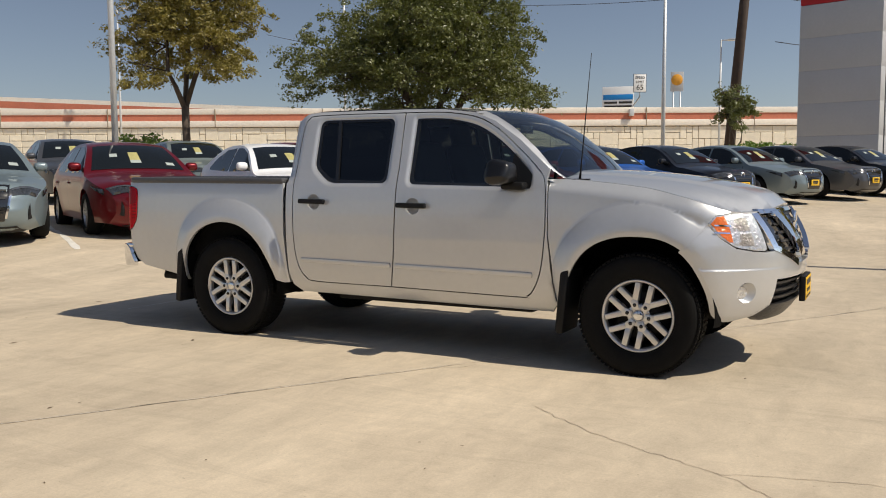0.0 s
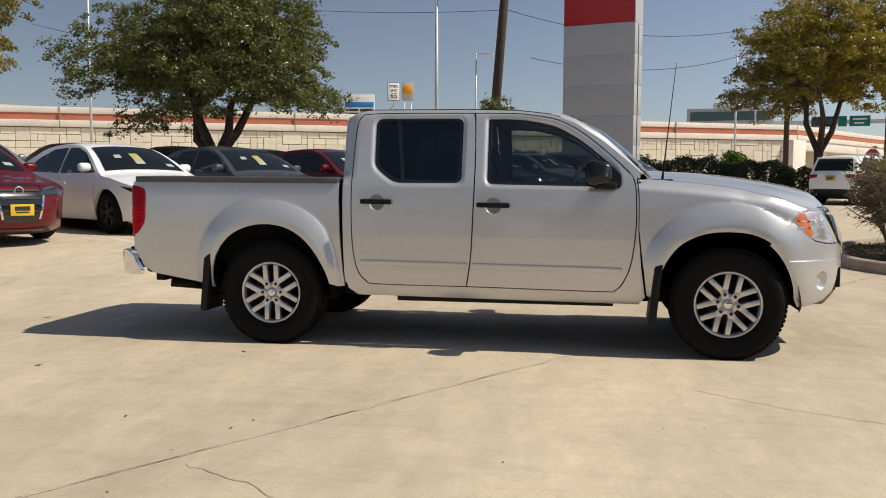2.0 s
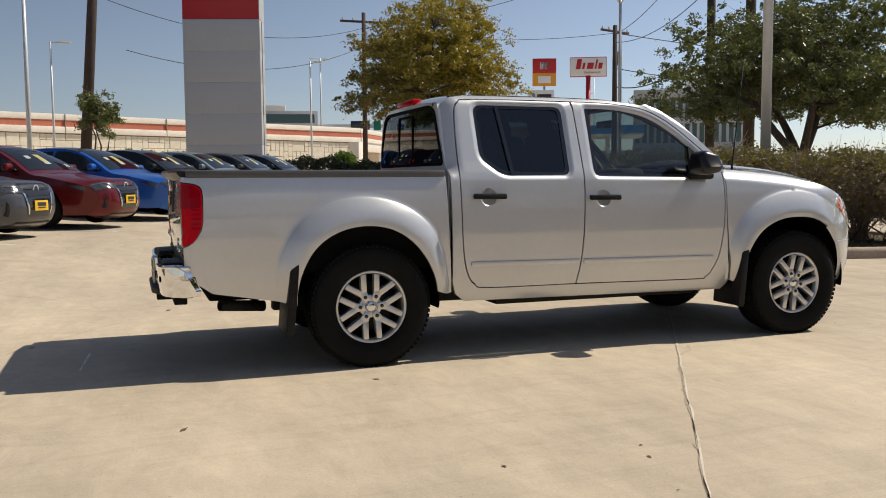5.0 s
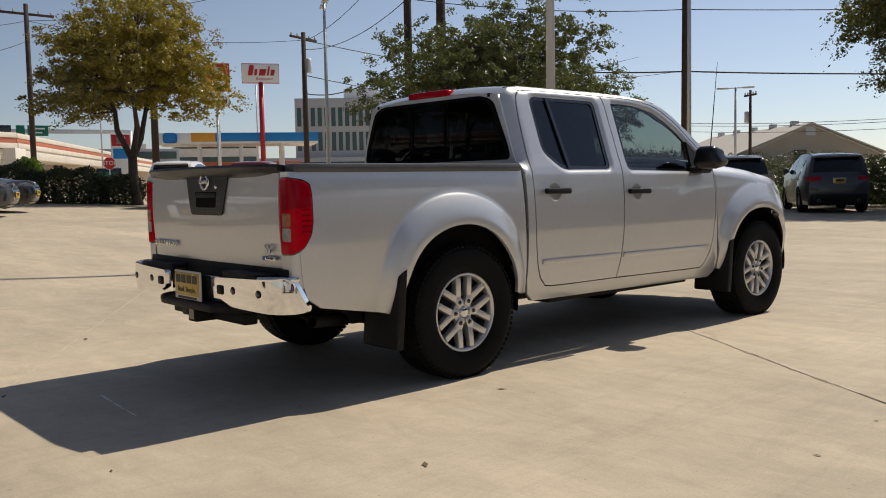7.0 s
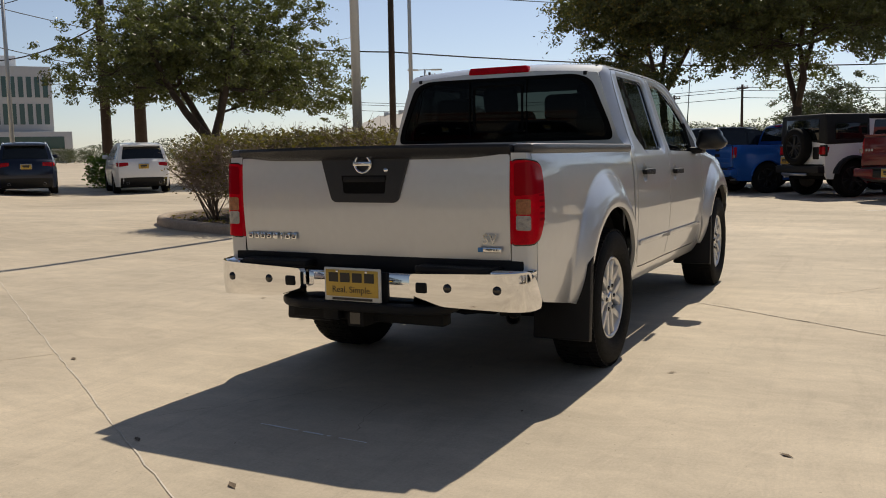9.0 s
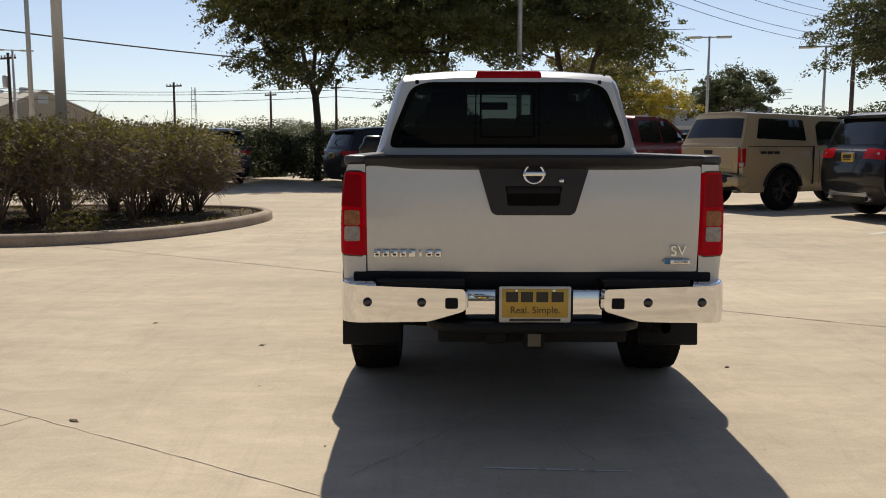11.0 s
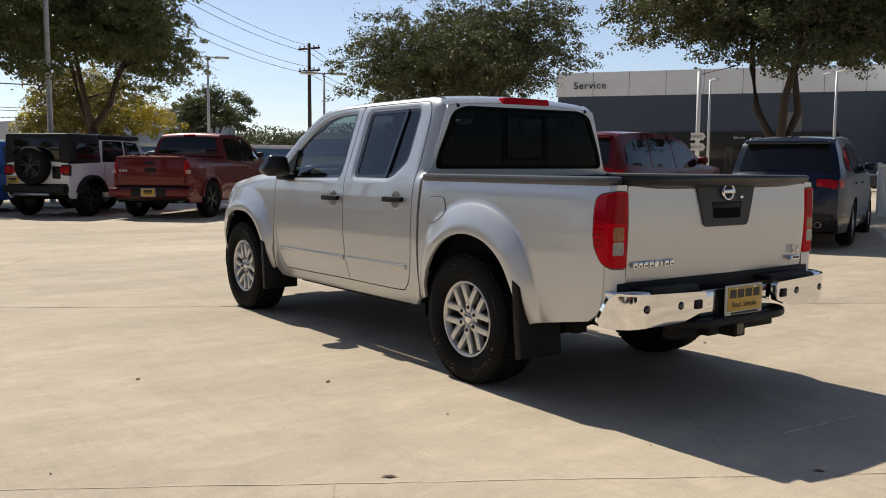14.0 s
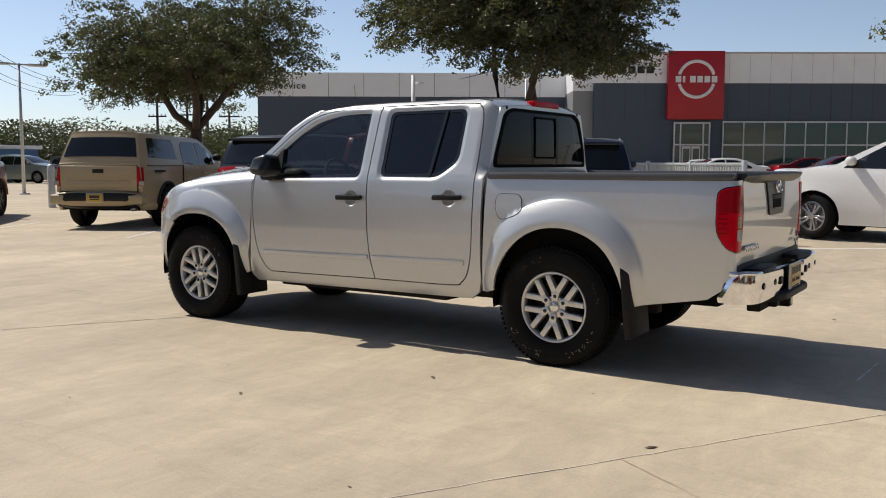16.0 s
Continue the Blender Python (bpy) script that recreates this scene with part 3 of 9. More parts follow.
        # doors
        win_r = rounded([(-0.855, 1.632), (-0.215, 1.628), (-0.212, 1.172), (-0.70, 1.172), (-0.845, 1.285)], [0.06, 0.05, 0.05, 0.06, 0.05])
        win_f = rounded(curve([(-0.035, 1.622), (0.12, 1.621), (0.26, 1.608), (0.44, 1.565), (0.60, 1.478), (0.74, 1.368), (0.835, 1.275)], 4) + [(0.868, 1.22), (0.868, 1.15), (-0.03, 1.166)], 0.045)
        for door_name, outline, win, gl in (("rear_door", door_r, win_r, GLASS_DARK), ("front_door", door_f, win_f, GLASS_FRONT)):
            x0, x1 = ((-0.925, -0.70), (-0.095, 0.135))[door_name == "front_door"]
            zc = 1.040 if door_name == "rear_door" else 1.022
            xm = (x0 + x1) / 2
            cup = [(xm + 0.056 * math.cos(t), zc - 0.006 + 0.058 * math.sin(t)) for t in np.linspace(0, 2 * math.pi, 28, endpoint=False)]
            # the skin turns in towards the glass all round the window
            def door_skin(u, v, s=s, edge=np.array(win, float)):
                a, w = edge, np.roll(edge, -1, 0) - edge
                k = np.clip(((u - a[:, 0]) * w[:, 0] + (v - a[:, 1]) * w[:, 1]) / np.maximum((w * w).sum(1), 1e-9), 0, 1)
                t = max(0.0, 1 - float(np.hypot(a[:, 0] + k * w[:, 0] - u, a[:, 1] + k * w[:, 1] - v).min()) / 0.036)
                return u, s * (half_width(u, v) - 0.016 * t * t), v
            mid = np.mean(win, 0)
            near = lambda u, v, edge=np.array(dense(win, 0.02)): np.hypot(edge[:, 0] - u, edge[:, 1] - v).min() < 0.045
            loop = np.array(dense(win, 0.018))
            along = np.roll(loop, -1, 0) - np.roll(loop, 1, 0)
            out = np.stack([along[:, 1], -along[:, 0]], 1) / np.linalg.norm(along, axis=1)[:, None]
            out *= np.sign(((loop - mid) * out).sum(1))[:, None]
            press = [tuple(q) for r in (0.0095, 0.017, 0.025, 0.037) for q in loop + out * r]
            d = sheet_part(door_name, T, SILVER, outline, door_skin, holes=[win, cup], step=0.024, rim=rim, extra=press, clear=near)
            c = np.mean(win, 0)
            small = [tuple(c + (np.array(p) - c) * (1 - 0.028 / np.linalg.norm(np.array(p) - c))) for p in win]
            sheet_part("window_trim", d, GLOSS_BLACK, win, lambda u, v, s=s: (u, s * (half_width(u, v) - 0.021), v), holes=[small], step=0.05, rim=(0, -s * 0.012, 0))
            pane = sheet_part("window_glass", d, gl, small, lambda u, v, s=s: (u, s * (half_width(u, v) - 0.027), v), step=0.08)
            pane.visible_shadow = False
            if door_name == "rear_door":
                part("window_divider", prism([(-0.70, 1.63), (-0.675, 1.63), (-0.615, 1.175), (-0.64, 1.175)], 0.003, 0.018, lambda u, v, h, s=s: (u, s * (half_width(u, v) - 0.027 + h - 0.004), v)), GLOSS_BLACK, d)
            v_cup = lambda u, v, s=s, xm=xm, zc=zc: (u, s * (half_width(u, v) - 0.020 * max(0.0, 1 - ((u - xm) / 0.056) ** 2 - ((v - zc + 0.006) / 0.058) ** 2) ** 0.8), v)
            sheet_part("handle_cup", d, SILVER, cup, v_cup, "shallow silver finger recess", step=0.012)
            ho = rounded([(x0, zc - 0.016), (x1, zc - 0.019), (x1, zc + 0.016), (x0, zc + 0.018)], 0.014)
            part("door_handle", prism(ho, 0.012, 0.042, lambda u, v, h, s=s: (u, s * (half_width(u, v) + h), v), 0.006), BLACK_PLASTIC, d, "black plastic door handle")
            mx0, mx1 = ((-0.93, -0.165), (-0.125, 0.90))[door_name == "front_door"]
            zm = lambda x: 0.607 - 0.012 * (x + 0.9)
            mo = [(mx0, zm(mx0) - 0.017), (mx1, zm(mx1) - 0.017), (mx1 + 0.004, zm(mx1)), (mx1, zm(mx1) + 0.016), (mx0, zm(mx0) + 0.016), (mx0 - 0.004, zm(mx0))]
            part("side_moulding", prism(dense(mo, 0.1), -0.004, 0.012, lambda u, v, h, s=s: (u, s * (half_width(u, v) + h), v), 0.004), SILVER, d, "body-coloured side moulding")
        # mirror
        mb = bmesh.new()
        block(0.65, 0.82, min(s * 0.865, s * 1.095), max(s * 0.865, s * 1.095), 1.165, 1.33, 0.055, 4, mb)
        for q in mb.verts:
            if q.co.x > 0.73:
                q.co.z = 1.235 + (q.co.z - 1.235) * 0.84
            if q.co.z > 1.25:
                q.co.y += -s * 0.03 * (abs(q.co.y) - 0.95) / 0.12
        mir = part("wing_mirror", mb, MIRROR_BLACK, T, "black plastic wing mirror")
        part("mirror_glass", block(0.6575, 0.662, min(s * 0.925, s * 1.04), max(s * 0.925, s * 1.04), 1.205, 1.295, 0.002), GLOSS_BLACK, mir)
        part("mirror_arm", block(0.70, 0.86, min(s * 0.80, s * 0.92), max(s * 0.80, s * 0.92), 1.135, 1.185, 0.02), BLACK_PLASTIC, mir)
        sail = [(0.74, 1.37), (0.90, 1.22), (0.885, 1.14), (0.72, 1.15)]
        part("mirror_sail", prism(sail, -0.022, -0.002, lambda u, v, h, s=s: (u, s * (half_width(u, v) + h), v)), BLACK_PLASTIC, mir)
        # front wing
        fend = curve([(1.012, 0.86), (1.01, 1.08), (1.0, 1.20)], 4) + [(x, hood_edge(x)) for x in np.linspace(1.06, 2.118, 24)] + [(2.08, 0.997), (2.035, 0.990), (2.0, 0.938), (1.94, 0.862)]
        fend += arch(1.6, ARCH_IN, np.linspace(54, 180, 43)) + [(1.10, 0.40), (1.07, 0.415), (1.045, 0.60)]
        shoulder = [(x, hood_edge(x) - d) for x in np.linspace(1.03, 2.1, 44) for d in (0.012, 0.025, 0.04, 0.058, 0.075, 0.092)]
        shut = lambda u, v: near_flare(u, v) or v > hood_edge(u) - 0.105
        sheet_part("front_wing", T, SILVER, fend, lambda u, v, s=s: (u, s * fender_width(u, v), v), step=0.05, extra=rings_f + shoulder, rim=rim, clear=shut)
        # wheel housings and flaps
        for axle in (-1.6, 1.6):
            a = np.linspace(-12, 192, 34)
            v, f = [], []
            for i, t in enumerate(np.radians(a)):
                for k, yy in enumerate((0.86, 0.80, 0.45)):
                    r = np.interp(max(0, min(180, math.degrees(t))), ARCH_T, ARCH_IN[axle]) + (0.004 if k == 0 else 0.03)
                    v.append((axle + r * math.cos(t), s * yy, max(0.33, AXLE_Z + r * math.sin(t))))
            for i in range(len(a) - 1):
                for k in range(2):
                    f.append((i * 3 + k, i * 3 + k + 1, i * 3 + k + 4, i * 3 + k + 3))
            f.append([i * 3 + 2 for i in range(len(a))])
            part("wheel_housing", mesh("wheel_housing", v, f, LINER), LINER, T)
            x0 = axle - (0.475 if axle < 0 else 0.46)
            flap = rounded([(x0 + 0.03, 0.66 if axle < 0 else 0.64), (x0 - 0.025, 0.62), (x0 - 0.045, 0.40), (x0 - 0.06, 0.235), (x0 - 0.01, 0.225), (x0 + 0.01, 0.42)], 0.015)
            lo, hi = sorted((s * 0.62, s * 0.915))
            part("mud_flap", prism(flap, lo, hi, lambda u, v, h: (u, h, v), 0.006), BLACK_PLASTIC, T, "black moulded mud flap")
        # tail lamp, wrapping the corner
        def tail(u, v, s=s, off=0.0):
            # u: metres round the corner from the tailgate edge; v: height
            y = 0.741 + min(u, 0.095)
            x = -2.700
            if u > 0.075:
                t = min(1.0, (u - 0.075) / 0.05)
                x += 0.035 * (1 - math.cos(t * math.pi / 2)) + max(0, u - 0.115)
                y = 0.814 + (half_width(max(x, -2.66), v) - 0.814) * math.sin(t * math.pi / 2)
            n = np.array([-1.0, 0.0]) if u < 0.08 else (np.array([-0.7, 0.7]) if u < 0.12 else np.array([-0.1, 1.0]))
            return x + n[0] * off, s * (y + n[1] * off), v
        lamp = [(0.012, 1.140), (0.08, 1.142), (0.155, 1.128), (0.186, 1.108), (0.192, 1.06), (0.190, 0.92), (0.180, 0.868), (0.145, 0.812), (0.105, 0.776), (0.012, 0.770)]
        seam = [(max(0.003, 0.1 + (a - 0.1) * 1.07), 0.955 + (b - 0.955) * 1.035) for a, b in lamp]
        sheet_part("lamp_gasket", T, GLOSS_BLACK, rounded(seam, 0.02), lambda u, v: tail(u, v, off=0.0015), step=0.02)
        tl = sheet_part("tail_lamp", T, RED_LENS, rounded(lamp, 0.02), lambda u, v: tail(u, v, off=0.004), "red tail lamp with clear reversing lens", step=0.012, rim=(0.010, -s * 0.028, 0))
        band = [(0.018, 1.128), (0.095, 1.134), (0.150, 1.120), (0.178, 1.098), (0.184, 1.05), (0.184, 1.000), (0.018, 0.985)]
        sheet_part("stop_lens", tl, DARK_RED_LENS, rounded(band, 0.012), lambda u, v: tail(u, v, off=0.0062), step=0.02)
        for z0, z1, mm, nm in ((0.905, 0.972, SMOKE_AMBER, "indicator_lens"), (0.835, 0.900, SMOKE_CLEAR, "reversing_lens")):
            sheet_part(nm, tl, mm, rounded([(0.026, z1), (0.090, z1), (0.090, z0), (0.026, z0)], 0.01), lambda u, v: tail(u, v, off=0.0068), "clear ribbed lens", step=0.015)
        for k in range(5):
            z0 = 0.875 + 0.027 * k
            sheet_part("lens_rib", tl, DARK_RED_LENS, [(0.13, z0 + 0.010), (0.182, z0 + 0.010), (0.182, z0), (0.13, z0)], lambda u, v: tail(u, v, off=0.0062), step=0.03)
        # rear corner post behind the lamp
        corner = [(0.0, 1.175), (0.14, 1.172), (0.14, 0.60), (0.0, 0.60)]
        sheet_part("rear_corner", T, SILVER, corner, lambda u, v: tail(u, v, off=-0.004), step=0.02)
        # bed rail cap
        cap = [(-1.10, -0.085), (-2.672, -0.085), (-2.672, 0.014), (-1.10, 0.014)]
        def railtop(u, w, h, s=s):
            return u, s * (half_width(u, 1.17) + w), 1.170 + (u + 1.1) * -0.003 + h
        part("bed_rail_cap", prism(dense(cap, 0.2), -0.006, 0.040, railtop, 0.016), RAIL_PLASTIC, T, "black plastic bed rail cap")
        part("bed_inner_wall", block(-2.65, -1.10, min(s * 0.70, s * 0.79), max(s * 0.70, s * 0.79), 0.60, 1.172, 0.01), LINER, T)
        # head lamp
        lens = [(2.004, 0.94), (2.037, 0.987), (2.12, 0.998), (2.212, 0.998), (2.305, 0.777), (2.24, 0.785), (2.152, 0.804), (2.075, 0.862)]
        on_nose = lambda u, v, s=s: nose(s * u, v)
        h = sheet_part("head_lamp", T, CLEAR_LENS, rounded([round_nose(*q) for q in lens], [0.01, 0.02, 0.02, 0.02, 0.03, 0.02, 0.03, 0.02]), lambda u, v, s=s: tuple(np.array(on_nose(u, v)) + (0.003, s * 0.003, 0)), "clear head lamp with amber corner", step=0.025, rim=(-0.05, 0, 0))
        amber = [(2.010, 0.942), (2.040, 0.983), (2.075, 0.986), (2.105, 0.93), (2.135, 0.835), (2.115, 0.836), (2.075, 0.870)]
        sheet_part("indicator", h, AMBER_LENS, [round_nose(*q) for q in amber], lambda u, v, s=s: tuple(np.array(on_nose(u, v)) + (0.004, s * 0.005, 0)), step=0.02)
        for za, zb in ((0.926, 0.934), (0.884, 0.892)):
            bar = [(2.03, za + 0.004), (2.03, zb + 0.004), (2.115, zb), (2.115, za)]
            sheet_part("lamp_bar", h, CHROME, [round_nose(*q) for q in bar], lambda u, v, s=s: tuple(np.array(on_nose(u, v)) + (0.005, s * 0.006, 0)), step=0.03)
        for xa, xb, za, zb in ((2.13, 2.20, 0.90, 0.975), (2.165, 2.235, 0.815, 0.885)):
            bowl = [(xa, za), (xa, zb), (xb, zb), (xb + 0.02, za)]
            sheet_part("reflector", h, SMOKE_CLEAR, rounded([round_nose(*q) for q in bowl], 0.02), lambda u, v, s=s: tuple(np.array(on_nose(u, v)) + (0.004 - 0.004 * math.cos(60 * u) , s * 0.005, 0)), step=0.012)
        liner = [(2.0, 0.94), (2.034, 0.993), (2.12, 1.004), (2.22, 1.004), (2.31, 0.77), (2.15, 0.798), (2.07, 0.856)]
        sheet_part("lamp_housing", h, BLACK_PLASTIC, [round_nose(*q) for q in liner], lambda u, v, s=s: tuple(np.array(on_nose(u, v)) - (0.012, s * 0.012, 0)), step=0.04)
        fog = [(0.80 + 0.06 * math.cos(t), 0.535 + 0.062 * math.sin(t)) for t in np.linspace(0, 2 * math.pi, 20, endpoint=False)]
        sheet_part("fog_lamp_bezel", T, SILVER, fog, lambda u, v: tuple(np.array(on_nose(u, v)) + (-0.045 + 0.047 * (math.hypot(u - 0.80, v - 0.535) / 0.061) ** 3, 0, 0)), step=0.012)
        lens_ = [(0.80 + 0.036 * math.cos(t), 0.535 + 0.037 * math.sin(t)) for t in np.linspace(0, 2 * math.pi, 20, endpoint=False)]
        sheet_part("fog_lamp", T, CLEAR_LENS, lens_, lambda u, v: tuple(np.array(on_nose(u, v)) + (-0.030, 0, 0)), "small round fog lamp", step=0.015)
        # windscreen pillar face
        v, f = [], []
        for k in range(13):
            t = k / 12
            x = 1.075 - 0.655 * t
            z = roof_edge(x)
            y = half_width(min(x, 0.98), max(z, 1.285)) if x < 0.98 else half_width(0.98, 1.285) + (x - 0.98) / 0.095 * (fender_width(1.075, hood_edge(1.075)) - half_width(0.98, 1.285))
            z = min(z, roof_edge(0.98) + (hood_edge(1.075) + 0.004 - roof_edge(0.98)) * (x - 0.98) / 0.095) if x > 0.98 else z
            gx, gy, gz = shield_edge(t)
            v += [(x, s * y, z), (x + 0.012 * min(1, k / 3), s * (y - 0.025 * min(1, k / 3)), z + 0.010 * min(1, k / 3)), (gx, s * gy, gz)]
            if k:
                a = 3 * (k - 1)
                f += [(a, a + 1, a + 4, a + 3), (a + 1, a + 2, a + 5, a + 4)]
        part("windscreen_pillar", mesh("windscreen_pillar", v, f, SILVER), SILVER, T)

    # roof
    v, f = [], []
    xs = np.concatenate([np.linspace(-1.06, -0.9, 7), np.linspace(-0.8, 0.47, 14)])
    for x in xs:
        ze = roof_edge(min(x, 0.44)) + 0.001
        y0 = half_width(min(x, 0.44), ze)
        for k in range(17):
            q = -1 + k / 8
            z = ze + 0.030 * (1 - abs(q) ** 2.4)
            v.append((x + (0.035 * (1 - q * q) if x > 0.4 else (-0.03 * (1 - q * q) if x < -1.03 else 0)), q * y0, z))
    for i in range(len(xs) - 1):
        for k in range(16):
            a = i * 17 + k
            f.append((a, a + 1, a + 18, a + 17))
    roof = part("roof", mesh("roof", v, f, SILVER), SILVER, T)
    for s in (1, -1):
        rod("roof_moulding", [(x, s * (half_width(x, roof_edge(x)) - 0.035), roof_edge(x) + 0.003) for x in np.linspace(-1.0, 0.40, 12)], 0.006, BLACK_PLASTIC, roof)
    stop = prism(rounded([(-0.205, 1.664), (0.205, 1.664), (0.195, 1.706), (-0.195, 1.706)], 0.015), -1.104, -1.04, lambda u, v, h: (h, u, v), 0.006)
    part("high_stop_lamp", stop, RED_LENS, T, "red high-mounted stop lamp")
    # windscreen
    v, f = [], []
    for k in range(13):
        t = k / 12
        ex, ey, ez = shield_edge(t)
        for j in range(17):
            q = -1 + j / 8
            v.append((ex + 0.085 * (1 - q * q) * (1 - 0.35 * t), q * ey, ez + 0.02 * (1 - q * q) * t))
    for k in range(12):
        for j in range(16):
            a = k * 17 + j
            f.append((a, a + 1, a + 18, a + 17))
    ws = part("windscreen", mesh("windscreen", v, f, GLASS_SHIELD), GLASS_SHIELD, T, "clear sloping windscreen")
    ws.visible_shadow = False
    part("cowl", block(1.05, 1.24, -0.74, 0.74, 1.17, 1.205, 0.012), BLACK_PLASTIC, T)
    for y in (-0.35, 0.3):
        rod("wiper", [(1.20, y, 1.222), (1.15, y + 0.28, 1.236), (1.10, y + 0.5, 1.245)], 0.008, BLACK_PLASTIC, T)
    # hood
    lip_line = eased([0.0, 0.4, 0.62, 0.8, 1.2], [1.030, 1.022, 1.008, 1.004, 1.004], 0.06)
    crown_line = eased([1.07, 1.4, 1.7, 2.0, 2.15, 2.25, 2.33], [1.252, 1.240, 1.213, 1.166, 1.132, 1.098, 1.06], 0.05)

    def lip(q):
        return lip_line(abs(q))
    s_end = round_nose(2.115, 1.004)[0]
    front = [nose(q, lip(q))[:2] for q in np.linspace(-s_end, s_end, 35)]
    outline = [(1.075, 0.72), (1.075, -0.72)] + [(x, -(fender_width(x, hood_edge(x)) - 0.005)) for x in np.linspace(1.16, 2.09, 16)] + front + [(x, fender_width(x, hood_edge(x)) - 0.005) for x in np.linspace(2.09, 1.16, 16)]
    def hood(x, y):
        e = hood_edge(x)
        c = crown_line(x)
        w = max(0.3, fender_width(min(x, 2.1), hood_edge(min(x, 2.1))))
        q = min(1.0, abs(y) / w)
        ridge = 0.012 * smooth_in((0.53 - 0.08 * (x - 1.1) - abs(y)) / 0.09)
        z = e + (c - e) * (1 - q ** 2.4) + ridge + 0.002
        if x > 1.8:
            rho = (((x - X0) / (front_x(1.012) - X0)) ** POW + (abs(y) / 0.79) ** POW) ** (1 / POW)
            k = max(0.0, min(1.0, (rho - 0.80) / 0.20)) ** 2.2 * min(1.0, (x - 1.8) / 0.2)
            s_ = float(np.interp(abs(y), _plan[:, 1] * 0.93, PLAN_S))
            z += (max(lip(s_), e + 0.002) - z) * k
        return x, y, z
    ridge_pts = [(x, sy * (0.50 - 0.08 * (x - 1.1) - d)) for x in np.linspace(1.1, 2.25, 28) for sy in (1, -1) for d in (0.0, 0.03, 0.06)]
    sheet_part("hood", T, SILVER, outline, hood, step=0.05, extra=ridge_pts, rim=(-0.005, 0, -0.02))
    # nose: bumper skin, grille, lower intake
    low_lamp = [round_nose(*q) for q in ((2.306, 0.770), (2.24, 0.778), (2.152, 0.797), (2.07, 0.856), (1.998, 0.932), (1.937, 0.856))]
    lip_edge = [round_nose(*q) for q in arch(1.6, ARCH_IN, np.linspace(53.5, 3, 18))]
    skin = [(0.50, 0.782)] + low_lamp + lip_edge + [round_nose(2.058, 0.40), round_nose(2.085, 0.357), (0.86, 0.357), (0.70, 0.39)]
    full = skin + [(0.60, 0.45), (0.57, 0.605), (-0.57, 0.605), (-0.60, 0.45)] + [(-a, b) for a, b in skin][::-1] + [(-0.40, 0.72), (-0.25, 0.68), (0.25, 0.68), (0.40, 0.72)]
    belt = [(sg * a, z) for a in np.linspace(0.5, 1.2, 36) for z in (0.664, 0.669, 0.676, 0.682) for sg in (1, -1)]
    fogs = [[(sg * 0.80 + 0.06 * math.cos(t), 0.535 + 0.062 * math.sin(t)) for t in np.linspace(0, 2 * math.pi, 20, endpoint=False)] for sg in (1, -1)]
    bump = sheet_part("front_bumper", T, SILVER, full, nose, step=0.03, holes=fogs, extra=belt, rim=(-0.03, 0, 0))
    back = lambda u, v: tuple(np.array(nose(u, v)) - (0.05, 0, 0))
    sheet_part("lower_intake", bump, BLACK_PLASTIC, [(-0.62, 0.615), (0.62, 0.615), (0.66, 0.43), (-0.66, 0.43)], back, step=0.06)
    for k in range(3):
        sheet_part("intake_bar", bump, GREY_PLASTIC, [(-0.60, 0.585 - 0.045 * k), (0.60, 0.585 - 0.045 * k), (0.60, 0.57 - 0.045 * k), (-0.60, 0.57 - 0.045 * k)], lambda u, v: tuple(np.array(nose(u, v)) - (0.02, 0, 0)), step=0.06, rim=(-0.02, 0, 0))
    sheet_part("skid_trim", bump, GREY_PLASTIC, [(-0.62, 0.45), (0.62, 0.45), (0.72, 0.395), (0.60, 0.35), (-0.60, 0.35), (-0.72, 0.395)], nose, step=0.05, rim=(-0.05, 0, 0))
    sheet_part("grille_back", T, GLOSS_BLACK, [(-0.70, 1.01), (0.70, 1.01), (0.64, 0.79), (0.30, 0.67), (-0.30, 0.67), (-0.64, 0.79)], lambda u, v: tuple(np.array(nose(u, v)) - (0.03, 0, 0)), step=0.05)
    fwd = lambda u, v: tuple(np.array(nose(u, v)) + (0.004, 0, 0))
    for sg in (1, -1):
        sheet_part("grille_frame", T, CHROME, [(sg * a, b) for a, b in ((0.675, 0.998), (0.615, 1.003), (0.555, 0.805), (0.27, 0.705), (0.27, 0.662), (0.60, 0.782))], fwd, step=0.03, rim=(-0.03, 0, 0))
        sheet_part("grille_strut", T, CHROME, [(sg * a, b) for a, b in ((0.46, 1.006), (0.29, 1.012), (0.12, 0.735), (0.25, 0.725))], lambda u, v: tuple(np.array(nose(u, v)) + (0.016, 0, 0)), step=0.03, rim=(-0.03, 0, 0))
    sheet_part("grille_top", T, CHROME, [(-0.60, 1.022), (0.60, 1.012), (0.60, 0.996), (-0.60, 0.996)], fwd, step=0.04, rim=(-0.03, 0, 0))
    bv, bf = lathe([(0.052, 0), (0.058, 0.008), (0.066, 0.008), (0.072, 0)], 32, "x")
    part("front_badge", mesh("front_badge", bv, bf, CHROME), CHROME, T, "chrome ring badge", m=pose(2.385, 0, 0.925))
    for k in range(5):
        sheet_part("grille_bar", T, GREY_PLASTIC, [(-0.46, 0.985 - 0.05 * k), (0.46, 0.985 - 0.05 * k), (0.46, 0.97 - 0.05 * k), (-0.46, 0.97 - 0.05 * k)], lambda u, v: tuple(np.array(nose(u, v)) - (0.02, 0, 0)), step=0.08, rim=(-0.02, 0, 0))
    fp = part("front_plate", block(2.440, 2.476, -0.16, 0.16, 0.425, 0.585, 0.006), BLACK_PLASTIC, T, "yellow dealer plate in black holder")
